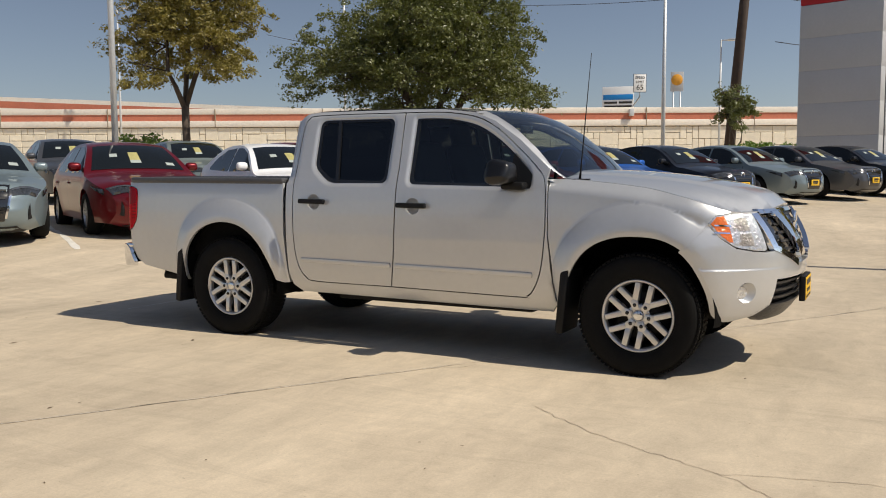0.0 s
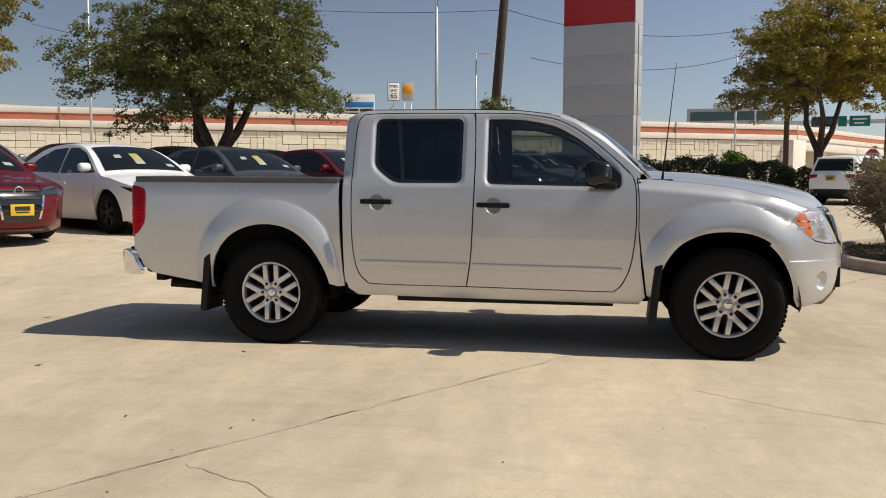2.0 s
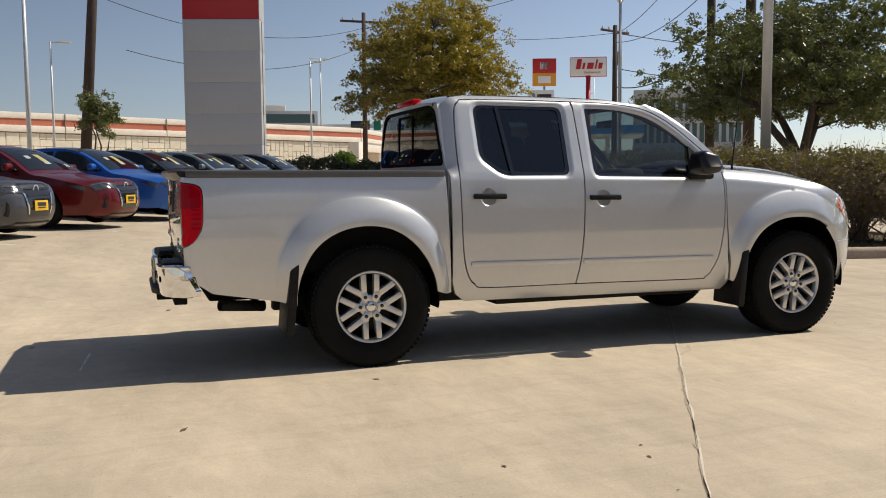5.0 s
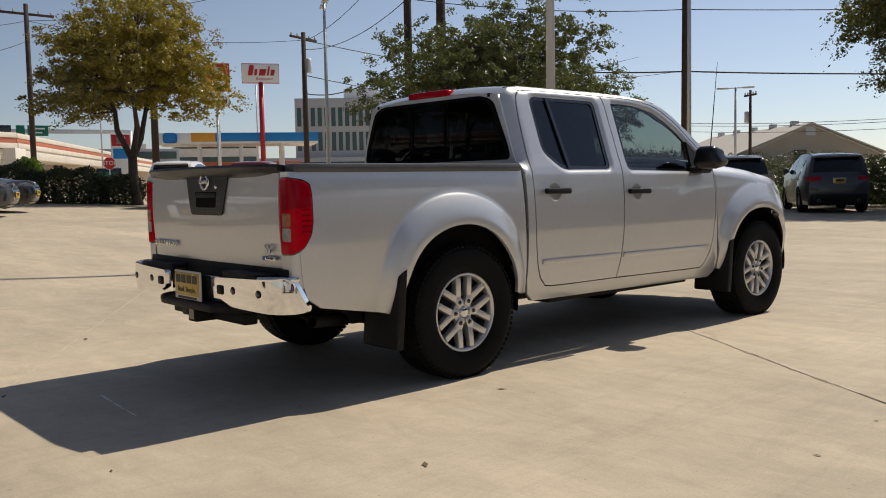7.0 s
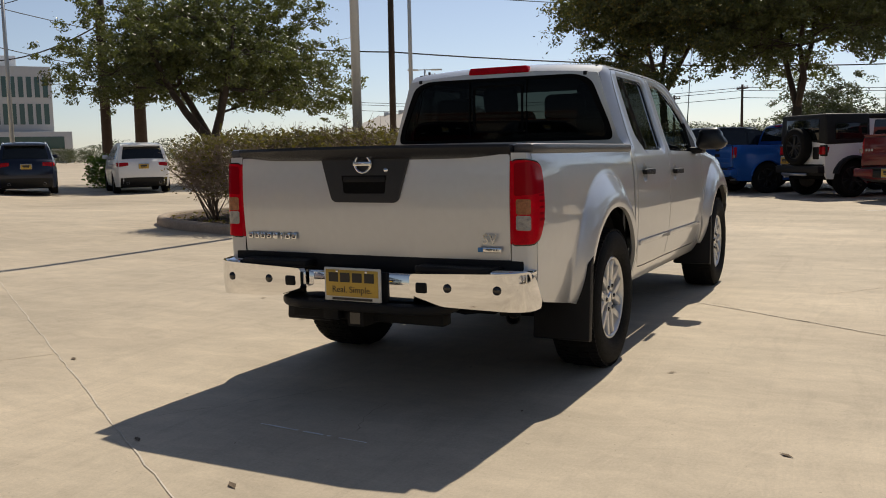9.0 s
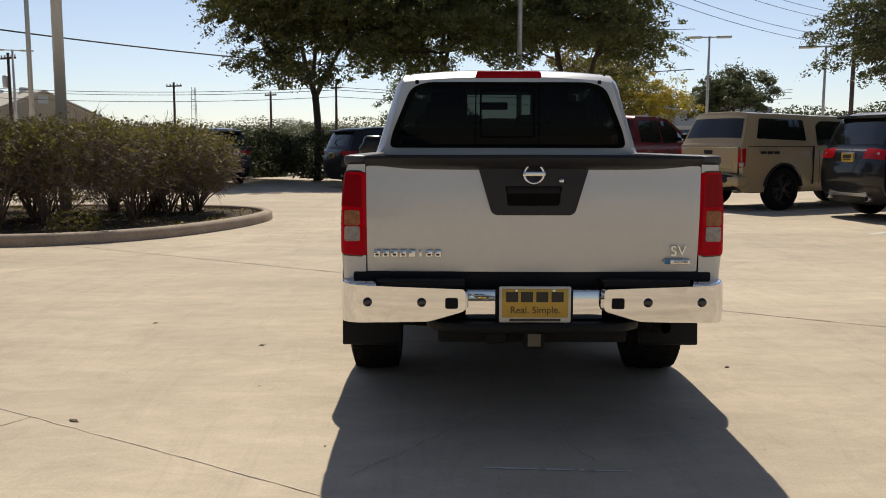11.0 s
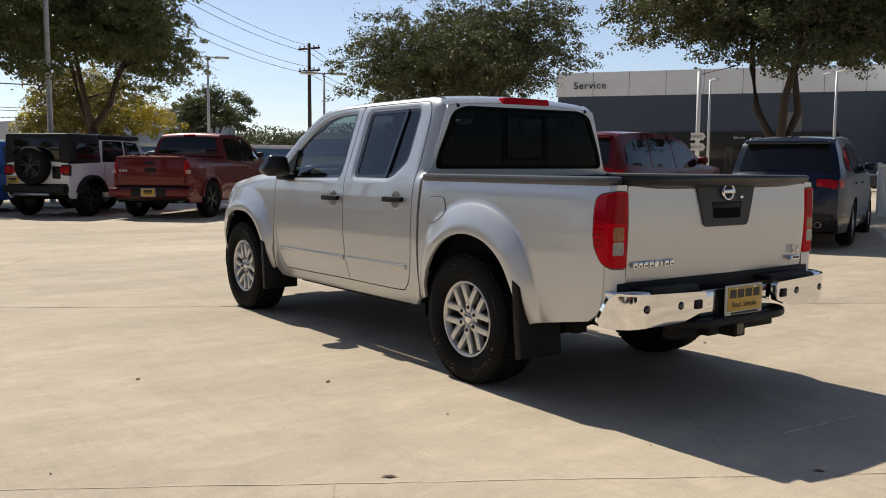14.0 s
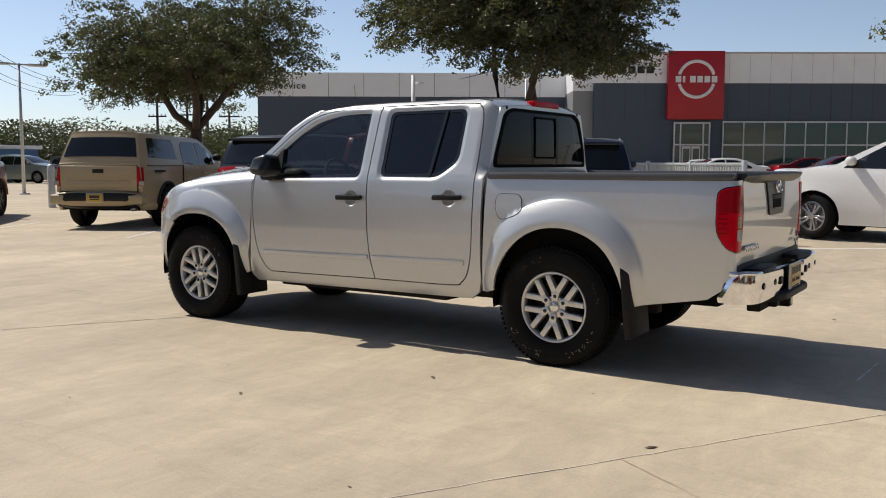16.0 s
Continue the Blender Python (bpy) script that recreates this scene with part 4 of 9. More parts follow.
    part("plate_face", block(2.4765, 2.480, -0.15, 0.15, 0.435, 0.575, 0.001), YELLOW, fp)
    for z0, z1, w in ((0.525, 0.56, 0.11), (0.48, 0.50, 0.08), (0.445, 0.457, 0.12)):
        part("plate_bar", block(2.4805, 2.482, -w, w, z0, z1), INK, fp)

    # cab back with its window
    roof_rear = lambda y: 1.639 + 0.030 * (1 - (abs(y) / half_width(-1.06, 1.641)) ** 2.4)
    rear = [(-0.815, 1.19), (0.815, 1.19)] + [(half_width(-1.064, z) - 0.003, z) for z in np.linspace(1.22, 1.64, 10)] + [(y, roof_rear(y)) for y in np.linspace(0.60, -0.60, 13)] + [(-(half_width(-1.064, z) - 0.003), z) for z in np.linspace(1.64, 1.22, 10)]
    def cab_back(y, z):
        return -1.070 - 0.022 * (1 - (y / 0.82) ** 2) - 0.006 * math.sin((z - 1.19) / 0.5 * math.pi), y, z
    win = rounded([(-0.735, 1.238), (0.735, 1.238), (0.715, 1.33), (0.60, 1.605), (0.50, 1.640), (-0.50, 1.640), (-0.60, 1.605), (-0.715, 1.33)], [0.06, 0.06, 0.1, 0.08, 0.08, 0.08, 0.08, 0.1])
    cb = sheet_part("cab_back", T, SILVER, rear, cab_back, step=0.05, holes=[win], rim=(0.02, 0, 0))
    inner = [(y * 0.945, 1.445 + (z - 1.445) * 0.90) for y, z in win]
    behind = lambda d: (lambda y, z: (cab_back(y, z)[0] - d, y, z))
    sheet_part("window_border", cb, LINER, win, behind(0.004), holes=[inner], step=0.05, rim=(0.012, 0, 0))
    pane = sheet_part("rear_glass", cb, GLASS_REAR, inner, lambda y, z: (cab_back(y, z)[0] - 0.003 + 0.008 * (z - 1.26) / 0.38, y, z), "dark tinted rear window with sliding pane", step=0.08)
    pane.visible_shadow = False
    slider = rounded([(-0.165, 1.30), (0.175, 1.30), (0.175, 1.595), (-0.165, 1.595)], 0.02)
    sheet_part("slider_frame", cb, LINER, slider, behind(0.006), holes=[rounded([(-0.153, 1.312), (0.163, 1.312), (0.163, 1.583), (-0.153, 1.583)], 0.02)], step=0.05, rim=(0.008, 0, 0))
    for y in (-0.19, 0.20):
        sheet_part("slider_post", cb, LINER, [(y - 0.004, 1.262), (y + 0.004, 1.262), (y + 0.004, 1.628), (y - 0.004, 1.628)], behind(0.0065), step=0.05)
    for y in (-0.56, 0.56):
        part("cab_seam", block(-1.088, -1.05, y - 0.012, y + 0.012, 1.628, 1.652, 0.004), BLACK_PLASTIC, cb)
    part("cab_lower_back", block(-1.07, -1.05, -0.80, 0.80, 0.45, 1.20, 0.005), SILVER, T)

    # bed
    part("bed_floor", block(-2.66, -1.09, -0.74, 0.74, 0.58, 0.62, 0.005), LINER, T)
    part("bed_front_wall", block(-1.125, -1.095, -0.80, 0.80, 0.60, 1.195, 0.008), BLACK_PLASTIC, T)
    # tailgate
    def gate(y, z, off=0.0):
        bow = 0.010 * math.sin(max(0.0, min(1.0, (z - 0.69) / 0.47)) * math.pi)
        crease = 0.012 * smooth_in((z - 0.70) / 0.35)
        return -2.690 - bow - crease * 0.7 - off - 0.006 * (1 - (y / 0.74) ** 2), y, z
    gp = [(-0.735, 0.695), (0.735, 0.695), (0.737, 1.168), (-0.737, 1.168)]
    tg = sheet_part("tailgate", T, SILVER, rounded(gp, 0.012), gate, "silver tailgate with badges", step=0.05, rim=(0.06, 0, 0))
    part("tailgate_inner", block(-2.68, -2.64, -0.73, 0.73, 0.64, 1.165, 0.01), BLACK_PLASTIC, tg)
    # dark spoiler along the top
    prof = [(-2.625, 1.158), (-2.70, 1.148), (-2.745, 1.172), (-2.762, 1.205), (-2.755, 1.218), (-2.70, 1.214), (-2.63, 1.205)]
    sb = bmesh.new()
    rows = []
    for q in np.linspace(-1, 1, 25):
        k = 1 - 0.35 * max(0, abs(q) - 0.72) / 0.28
        rows.append([sb.verts.new((-2.64 + (x + 2.64) * k, q * 0.742, z + (0.012 * (abs(q) ** 3) if z < 1.18 else -0.006 * q * q))) for x, z in prof])
    for a, b in zip(rows, rows[1:]):
        for i in range(len(prof)):
            sb.faces.new((a[i], a[(i + 1) % len(prof)], b[(i + 1) % len(prof)], b[i]))
    sb.faces.new(rows[0][::-1]), sb.faces.new(rows[-1])
    bmesh.ops.recalc_face_normals(sb, faces=sb.faces[:])
    part("tailgate_spoiler", sb, GREY_PLASTIC, tg, "dark grey plastic tailgate spoiler")
    panel = rounded([(-0.245, 1.166), (-0.185, 0.965), (-0.165, 0.952), (0.165, 0.952), (0.185, 0.965), (0.245, 1.166)], [0.0, 0.02, 0.02, 0.02, 0.02, 0.0])
    slot = rounded([(-0.122, 1.078), (0.122, 1.078), (0.115, 0.994), (-0.115, 0.994)], 0.012)
    tp = sheet_part("handle_panel", tg, GREY_PLASTIC, panel, lambda y, z: gate(y, z, 0.010), "dark plastic tailgate handle panel", step=0.04, holes=[slot], rim=(0.012, 0, 0))
    part("tailgate_handle", block(-2.7205, -2.70, -0.124, 0.124, 0.992, 1.080, 0.0), LINER, tg, "black tailgate handle")
    part("handle_lip", block(-2.722, -2.705, -0.118, 0.118, 1.045, 1.078, 0.007), BLACK_PLASTIC, tg)
    cam_v, cam_f = lathe([(0.0, 0.006), (0.009, 0.005), (0.012, 0)], 16, "x")
    part("gate_lock", mesh("gate_lock", [(-x, y, z) for x, y, z in cam_v], cam_f, CHROME), CHROME, tg, m=pose(-2.722, -0.122, 1.105))
    bv, bf = lathe([(0.036, 0.0), (0.038, 0.008), (0.046, 0.008), (0.049, 0)], 32, "x")
    bd = part("tailgate_badge", mesh("tailgate_badge", [(-x, y, z) for x, y, z in bv], bf, CHROME), CHROME, tg, "chrome ring badge with crossbar", m=pose(-2.724, 0.0, 1.135))
    part("badge_bar", block(-0.012, -0.004, -0.050, 0.050, -0.010, 0.010, 0.003), BADGE_CHROME, bd)
    # raised model badge: eight plain chrome blocks in the letters' places
    for k in range(8):
        y = 0.690 - 0.0385 * k
        w = 0.015 if k != 5 else 0.006
        b = part("badge_block", block(-2.717, -2.708, y - w, y + w, 0.765, 0.797, 0.003), BADGE_CHROME, tg)
        if k in (0, 1, 2, 3, 6, 7):
            part("badge_notch", block(-2.7185, -2.712, y - w * 0.45, y + w * 0.5, 0.772, 0.780), GREY_PLASTIC, b)
    lettering("trim_badge", "SV", 0.044, 0.004, BADGE_CHROME, tg, facing(-2.716, -0.645, 0.792, 180) @ pose(0, 0, 0, 90), 1.1)
    part("fuel_badge", block(-2.718, -2.708, -0.70, -0.585, 0.735, 0.757, 0.003), BADGE_CHROME, tg)
    part("fuel_badge_tip", block(-2.7195, -2.712, -0.612, -0.586, 0.737, 0.755, 0.002), BLUE_INK, tg)
    lettering("fuel_badge_words", "FLEX FUEL", 0.010, 0.001, INK, tg, facing(-2.719, -0.658, 0.746, 180) @ pose(0, 0, 0, 90))

    # rear bumper: three chrome pieces, step pads, towing bar
    bplan = np.array(curve([(-2.50, 0.850), (-2.58, 0.855), (-2.68, 0.852), (-2.765, 0.828), (-2.812, 0.77), (-2.828, 0.66), (-2.832, 0.45), (-2.834, 0.3)], 8))
    bs_ = np.concatenate([[0], np.cumsum(np.linalg.norm(np.diff(bplan, axis=0), axis=1))])
    def bumper(u, z, s=1, off=0.0):
        x, y = (np.interp(u, bs_, bplan[:, k]) for k in (0, 1))
        k = math.sin(max(0, min(1, (z - 0.47) / 0.18)) * math.pi)
        return x - 0.005 * k - 0.006 * (z - 0.56) / 0.1 - off, s * (y + (0.004 * k if u < 0.35 else 0)), z
    total = bs_[-1]
    for s in (1, -1):
        face = rounded([(0.19, 0.630), (0.235, 0.660), (total, 0.640), (total, 0.545), (total - 0.16, 0.497), (0.42, 0.492), (0.20, 0.482), (0.14, 0.486), (0.132, 0.515)], 0.02)
        cb_ = sheet_part("bumper_end", T, CHROME, face, lambda u, z, s=s: bumper(u, z, s), "chrome rear bumper end", step=0.025, rim=(0.03, -s * 0.01, 0))
        for yy in (0.725, 0.49):
            u = float(np.interp(-yy, -bplan[:, 1], bs_))
            v, f = lathe([(0.0, 0.004), (0.015, 0.004), (0.020, 0.0)], 20, "x")
            px, py, pz = bumper(u, 0.583, s)
            part("parking_sensor", mesh("parking_sensor", [(-a, b, c) for a, b, c in v], f, GLOSS_BLACK), GLOSS_BLACK, cb_, "round black parking sensor", m=pose(px - 0.002, py, pz))
        part("tow_slot", block(-2.848, -2.83, s * 0.36 - 0.028, s * 0.36 + 0.028, 0.555, 0.603, 0.008), BLACK_PLASTIC, cb_)
        pad = rounded([(-2.66, 0.30), (-2.80, 0.30), (-2.822, 0.60), (-2.812, 0.68), (-2.72, 0.70), (-2.64, 0.69)], 0.02)
        cap = rounded([(-2.64, 0.694), (-2.72, 0.704), (-2.817, 0.684), (-2.808, 0.768), (-2.762, 0.824), (-2.70, 0.848), (-2.66, 0.850)], 0.015)
        part("bumper_corner", prism([(x, s * y) for x, y in cap], 0.638, 0.664, lambda u, v, h: (u, v, h), 0.008), CHROME, T, "chrome corner of the rear bumper")
        part("step_pad", prism([(x, s * y) for x, y in pad], 0.640, 0.672, lambda u, v, h: (u, v, h), 0.008), BLACK_PLASTIC, T, "black ribbed bumper step pad")
    part("bumper_middle", block(-2.80, -2.74, -0.30, 0.30, 0.500, 0.632, 0.01), CHROME, T, "chrome bumper middle section")
    part("plate_recess", block(-2.812, -2.795, -0.17, 0.17, 0.485, 0.635, 0.004), BLACK_PLASTIC, T)
    lower = rounded([(-0.40, -2.83), (-0.47, -2.76), (-0.47, -2.66), (0.47, -2.66), (0.47, -2.76), (0.40, -2.83), (0.30, -2.868), (-0.30, -2.868)], 0.03)
    part("lower_step", prism(lower, 0.452, 0.495, lambda u, v, h: (v, u, h), 0.012), BLACK_PLASTIC, T, "black plastic lower bumper step")
    part("bumper_filler", block(-2.70, -2.62, -0.80, 0.80, 0.60, 0.70, 0.01), BLACK_PLASTIC, T)
    # dealer plate
    pl = part("rear_plate", block(-2.850, -2.838, -0.155, 0.155, 0.497, 0.655, 0.006), PALE, T, "gold dealer plate in pale frame")
    part("plate_face", block(-2.853, -2.8505, -0.143, 0.143, 0.520, 0.645, 0.001), GOLD, pl)
    for y0, w in ((0.10, 0.026), (0.036, 0.026), (-0.03, 0.026), (-0.096, 0.026)):
        part("plate_bar", block(-2.8545, -2.8532, y0 - w, y0 + w, 0.588, 0.632), INK, pl)
    lettering("plate_words", "Real. Simple.", 0.030, 0.0006, INK, pl, facing(-2.854, 0.0, 0.552, 180) @ pose(0, 0, 0, 90))
    part("plate_small_line", block(-2.8525, -2.8502, -0.11, 0.11, 0.503, 0.514), INK, pl)
    for y in (-0.08, 0.08):
        part("plate_screw", block(-2.8545, -2.8532, y - 0.006, y + 0.006, 0.634, 0.643, 0.001), CHROME, pl)
    # towing receiver, exhaust, underbody
    rcv = part("tow_receiver", block(-2.83, -2.60, -0.045, 0.045, 0.375, 0.455, 0.006), UNDER, T, "black square towing receiver")
    # black patch painted for the shade inside the receiver's hole
    part("receiver_mouth", block(-2.832, -2.829, -0.028, 0.028, 0.388, 0.442), GLOSS_BLACK, rcv)
    part("tow_crossbar", block(-2.74, -2.66, -0.42, 0.42, 0.385, 0.445, 0.008), UNDER, T)
    part("trailer_socket", block(-2.79, -2.70, 0.12, 0.21, 0.39, 0.45, 0.01), BLACK_PLASTIC, T)
    v, f = lathe([(0.030, -0.16), (0.034, -0.16), (0.034, 0.14), (0.030, 0.14), (0.030, -0.16)], 20, "x")
    part("exhaust_pipe", mesh("exhaust_pipe", v, f, UNDER), UNDER, T, "dull metal exhaust pipe", m=pose(-2.34, -0.60, 0.385, 0, 6, 22))
    part("underbody", block(-2.55, 2.1, -0.60, 0.60, 0.42, 0.58, 0.02), LINER, T)
    for s in (1, -1):
        part("chassis_rail", block(-2.15, 2.1, min(s * 0.44, s * 0.54), max(s * 0.44, s * 0.54), 0.335, 0.42, 0.01), UNDER, T)
        part("sill_board", block(-0.70, 0.85, min(s * 0.50, s * 0.70), max(s * 0.50, s * 0.70), 0.315, 0.36, 0.01), UNDER, T)
    v, f = lathe([(0.0, -0.62), (0.05, -0.62), (0.05, -0.16), (0.13, -0.12), (0.15, 0.0), (0.13, 0.12), (0.05, 0.16), (0.05, 0.62), (0.0, 0.62)], 20)
    for x in (-1.6, 1.6):
        part("axle", mesh("axle", v, f, UNDER), UNDER, T, m=pose(x, 0, 0.37))

    # inside the cab
    for s in (1, -1):
        b = block(-0.02, 0.46, s * 0.36 - 0.26, s * 0.36 + 0.26, 0.72, 0.92, 0.06, 3)
        join(b, block(-0.07, 0.07, s * 0.36 - 0.25, s * 0.36 + 0.25, -0.32, 0.32, 0.06, 3), pose(-0.10, 0, 1.16, 0, -16, 0))
        join(b, block(-0.05, 0.05, s * 0.36 - 0.13, s * 0.36 + 0.13, -0.10, 0.10, 0.045, 3), pose(-0.22, 0, 1.545, 0, -12, 0))
        part("front_seat", b, INTERIOR, T)
        part("rear_headrest", block(-0.98, -0.88, s * 0.38 - 0.13, s * 0.38 + 0.13, 1.36, 1.53, 0.04, 3), INTERIOR, T)
    b = block(-0.90, -0.45, -0.66, 0.66, 0.72, 0.90, 0.05)
    block(-1.02, -0.87, -0.66, 0.66, 0.85, 1.38, 0.05, 2, b)
    part("rear_bench", b, INTERIOR, T)
    b = block(0.62, 1.08, -0.70, 0.70, 0.85, 1.165, 0.06, 3)
    block(0.74, 0.98, 0.14, 0.56, 1.13, 1.225, 0.05, 3, b)
    part("dashboard", b, INTERIOR, T)
    v, f = lathe([(0.165 + 0.014 * math.cos(a), 0.014 * math.sin(a)) for a in np.linspace(0, 2 * math.pi, 8, endpoint=False)], 36, "x", True)
    sw = part("steering_wheel", mesh("steering_wheel", v, f, INTERIOR), INTERIOR, T, m=pose(0.52, 0.36, 1.14, 0, 22, 0))
    part("steering_hub", block(0.0, 0.04, -0.155, 0.155, -0.035, 0.035, 0.012), INTERIOR, sw)
    part("inside_mirror", block(0.50, 0.52, -0.11, 0.11, 1.53, 1.59, 0.008), GLOSS_BLACK, T)
    part("headlining", block(-1.0, 0.40, -0.60, 0.60, 1.640, 1.668, 0.01), INTERIOR_LIGHT, T)
    part("cab_floor", block(-1.04, 1.06, -0.76, 0.76, 0.42, 0.50, 0.01), INTERIOR, T)
    # aerial
    rod("aerial", [(1.165, -0.70, 1.20), (1.172, -0.70, 1.27), (1.24, -0.72, 1.99)], 0.0035, BLACK_PLASTIC, T, "thin black whip aerial", radii=[0.010, 0.005, 0.002])

    # wheels
    made = wheel_mesh_parts()
    for n, (x, s) in enumerate(((1.6, 1), (1.6, -1), (-1.6, 1), (-1.6, -1))):
        w = new("wheel")
        w.parent = T
        steer = 0
        w.matrix_basis = pose(x, s * 0.768, 0.3735, 0, 37 * n + 11, (0 if s > 0 else 180) + steer)
        for nm, me, lab, subs in made:
            o = part(nm, me, None, w, lab)
            if nm == "tyre" and s > 0:
                # worn white flecks left on the raised sidewall lettering
                rf = random.Random(n)
                fv, ff = [], []
                for _ in range(70):
                    a, r = rf.choice((0.6, 2.4, 4.2, 5.4)) + rf.uniform(-0.45, 0.45), rf.uniform(0.288, 0.325)
                    da, dr = rf.uniform(0.004, 0.014), rf.uniform(0.0015, 0.004)
                    k_ = len(fv)
                    fv += [((r + e) * math.cos(a + d), 0.1358, (r + e) * math.sin(a + d)) for d, e in ((0, 0), (da, 0), (da, dr), (0, dr))]
                    ff.append((k_, k_ + 1, k_ + 2, k_ + 3))
                tagged(part("sidewall_fleck", mesh("sidewall_fleck", fv, ff, PALE), PALE, o), "worn white flecks on the sidewall", kind="stuff")
            for sn, sm in subs:
                part(sn, sm, None, o) if nm != "tyre" else part(sn, sm, None, w)
    return T


def shield_edge(t):
    """The windscreen's side edge, from its foot (0) to its head (1)."""
    x = 1.085 - 0.62 * t
    z = float(np.interp(t, [0, 0.12, 0.3, 0.6, 0.85, 1], [1.208, 1.262, 1.386, 1.541, 1.630, 1.664]))
    y = float(np.interp(t, [0, 0.14, 1], [0.722, 0.748, 0.642]))
    return x, y, z


truck = build_truck()

# ---- ground ----
def smooth_step(t):
    t = min(1.0, max(0.0, t))
    return t * t * (3 - 2 * t)


def ground_z(x, y):
    """The lot lies level under the truck; its rise around fits the camera's view."""
    v, r = -0.75 * x + 0.66 * y, math.hypot(x, y)
    return 0.30 * smooth_step((v - 9.5) / 8) + max(0.30 * smooth_step((v - 3.6) / 5.2), 0.20 * smooth_step((r - 6.5) / 10) * smooth_step((12 - x) / 12))


def concrete(name, base):
    """Worn concrete: broad stains, traffic bands, fine grain and pits."""
    m = bpy.data.materials.new(name)
    m.use_nodes = True
    nt = m.node_tree
    b = nt.nodes["Principled BSDF"]
    tc = nt.nodes.new("ShaderNodeTexCoord")

    def noise_node(scale, detail, rough=0.55, stretch=None, dist=0.0):
        n = nt.nodes.new("ShaderNodeTexNoise")
        n.inputs["Scale"].default_value, n.inputs["Detail"].default_value, n.inputs["Roughness"].default_value, n.inputs["Distortion"].default_value = scale, detail, rough, dist
        if stretch:
            mp = nt.nodes.new("ShaderNodeMapping")
            mp.inputs["Scale"].default_value, mp.inputs["Rotation"].default_value = stretch, (0, 0, radians(25))
            nt.links.new(tc.outputs["Object"], mp.inputs[0])
            nt.links.new(mp.outputs[0], n.inputs["Vector"])
        else:
            nt.links.new(tc.outputs["Object"], n.inputs["Vector"])
        return n.outputs[0]

    def ranged(v, a, b_, lo, hi):
        r = nt.nodes.new("ShaderNodeMapRange")
        for i, q in zip((1, 2, 3, 4), (a, b_, lo, hi)):
            r.inputs[i].default_value = q
        nt.links.new(v, r.inputs[0])
        return r.outputs[0]

    def mul(a, b_):
        n = nt.nodes.new("ShaderNodeMath")
        n.operation = "MULTIPLY"
        nt.links.new(a, n.inputs[0])
        nt.links.new(b_, n.inputs[1])
        return n.outputs[0]

    tone = ranged(noise_node(0.22, 5, 0.6, dist=0.4), 0.3, 0.7, 0.84, 1.12)
    tone = mul(tone, ranged(noise_node(1.3, 6, 0.65, (1, 0.35, 1)), 0.3, 0.7, 0.84, 1.12))
    tone = mul(tone, ranged(noise_node(6, 7, 0.75, (1, 0.5, 1), 0.6), 0.3, 0.7, 0.86, 1.10))
    tone = mul(tone, ranged(noise_node(75, 4, 0.75), 0.3, 0.7, 0.90, 1.08))
    streak = ranged(noise_node(2.6, 8, 0.8, (0.25, 1.6, 1), 1.2), 0.50, 0.68, 1.0, 0.87)
    tone = mul(tone, streak)
    pale = ranged(noise_node(4.5, 6, 0.8, dist=1.0), 0.62, 0.72, 1.0, 1.10)
    tone = mul(tone, pale)
    pits = ranged(noise_node(38, 2), 0.70, 0.76, 1.0, 0.72)
    tone = mul(tone, pits)
    mix = nt.nodes.new("ShaderNodeMix")
    mix.data_type = "RGBA"
    mix.inputs[6].default_value, mix.inputs[7].default_value = (*base, 1), (base[0] * 0.90, base[1] * 0.93, base[2] * 0.95, 1)
    nt.links.new(noise_node(0.6, 4), mix.inputs[0])
    mm = nt.nodes.new("ShaderNodeMix")
    mm.data_type, mm.blend_type = "RGBA", "MULTIPLY"
    mm.inputs[0].default_value = 1
    nt.links.new(mix.outputs[2], mm.inputs[6])
    nt.links.new(tone, mm.inputs[7])
    nt.links.new(mm.outputs[2], b.inputs["Base Color"])
    b.inputs["Roughness"].default_value = 0.82
    bp = nt.nodes.new("ShaderNodeBump")
    bp.inputs["Strength"].default_value, bp.inputs["Distance"].default_value = 0.12, 0.01
    nt.links.new(noise_node(55, 6, 0.7), bp.inputs["Height"])
    nt.links.new(bp.outputs[0], b.inputs["Normal"])
    return m


GROUND = concrete("concrete_ground", (0.58, 0.475, 0.345))
JOINT = mat("joint_filler", (0.49, 0.40, 0.295), 0.95, vary=0.28, scale=3)
PALE_JOINT = mat("pale_joint_filler", (0.63, 0.56, 0.46), 0.95, vary=0.25, scale=4)
CRACK = mat("crack_shadow", (0.41, 0.335, 0.25), 0.95, vary=0.3, scale=9)
_ticks = np.unique(np.concatenate([np.linspace(-600, -60, 10), np.linspace(-60, -20, 17), np.linspace(-20, 24, 67), np.linspace(24, 70, 17), np.linspace(70, 700, 11)]).round(3))
_n = len(_ticks)
gm = mesh("ground", [(x, y, ground_z(x, y)) for y in _ticks for x in _ticks], [(j * _n + i, j * _n + i + 1, (j + 1) * _n + i + 1, (j + 1) * _n + i) for j in range(_n - 1) for i in range(_n - 1)], GROUND)
tagged(new("ground", gm), "pale worn concrete car park with joints", "ground", kind="structure")


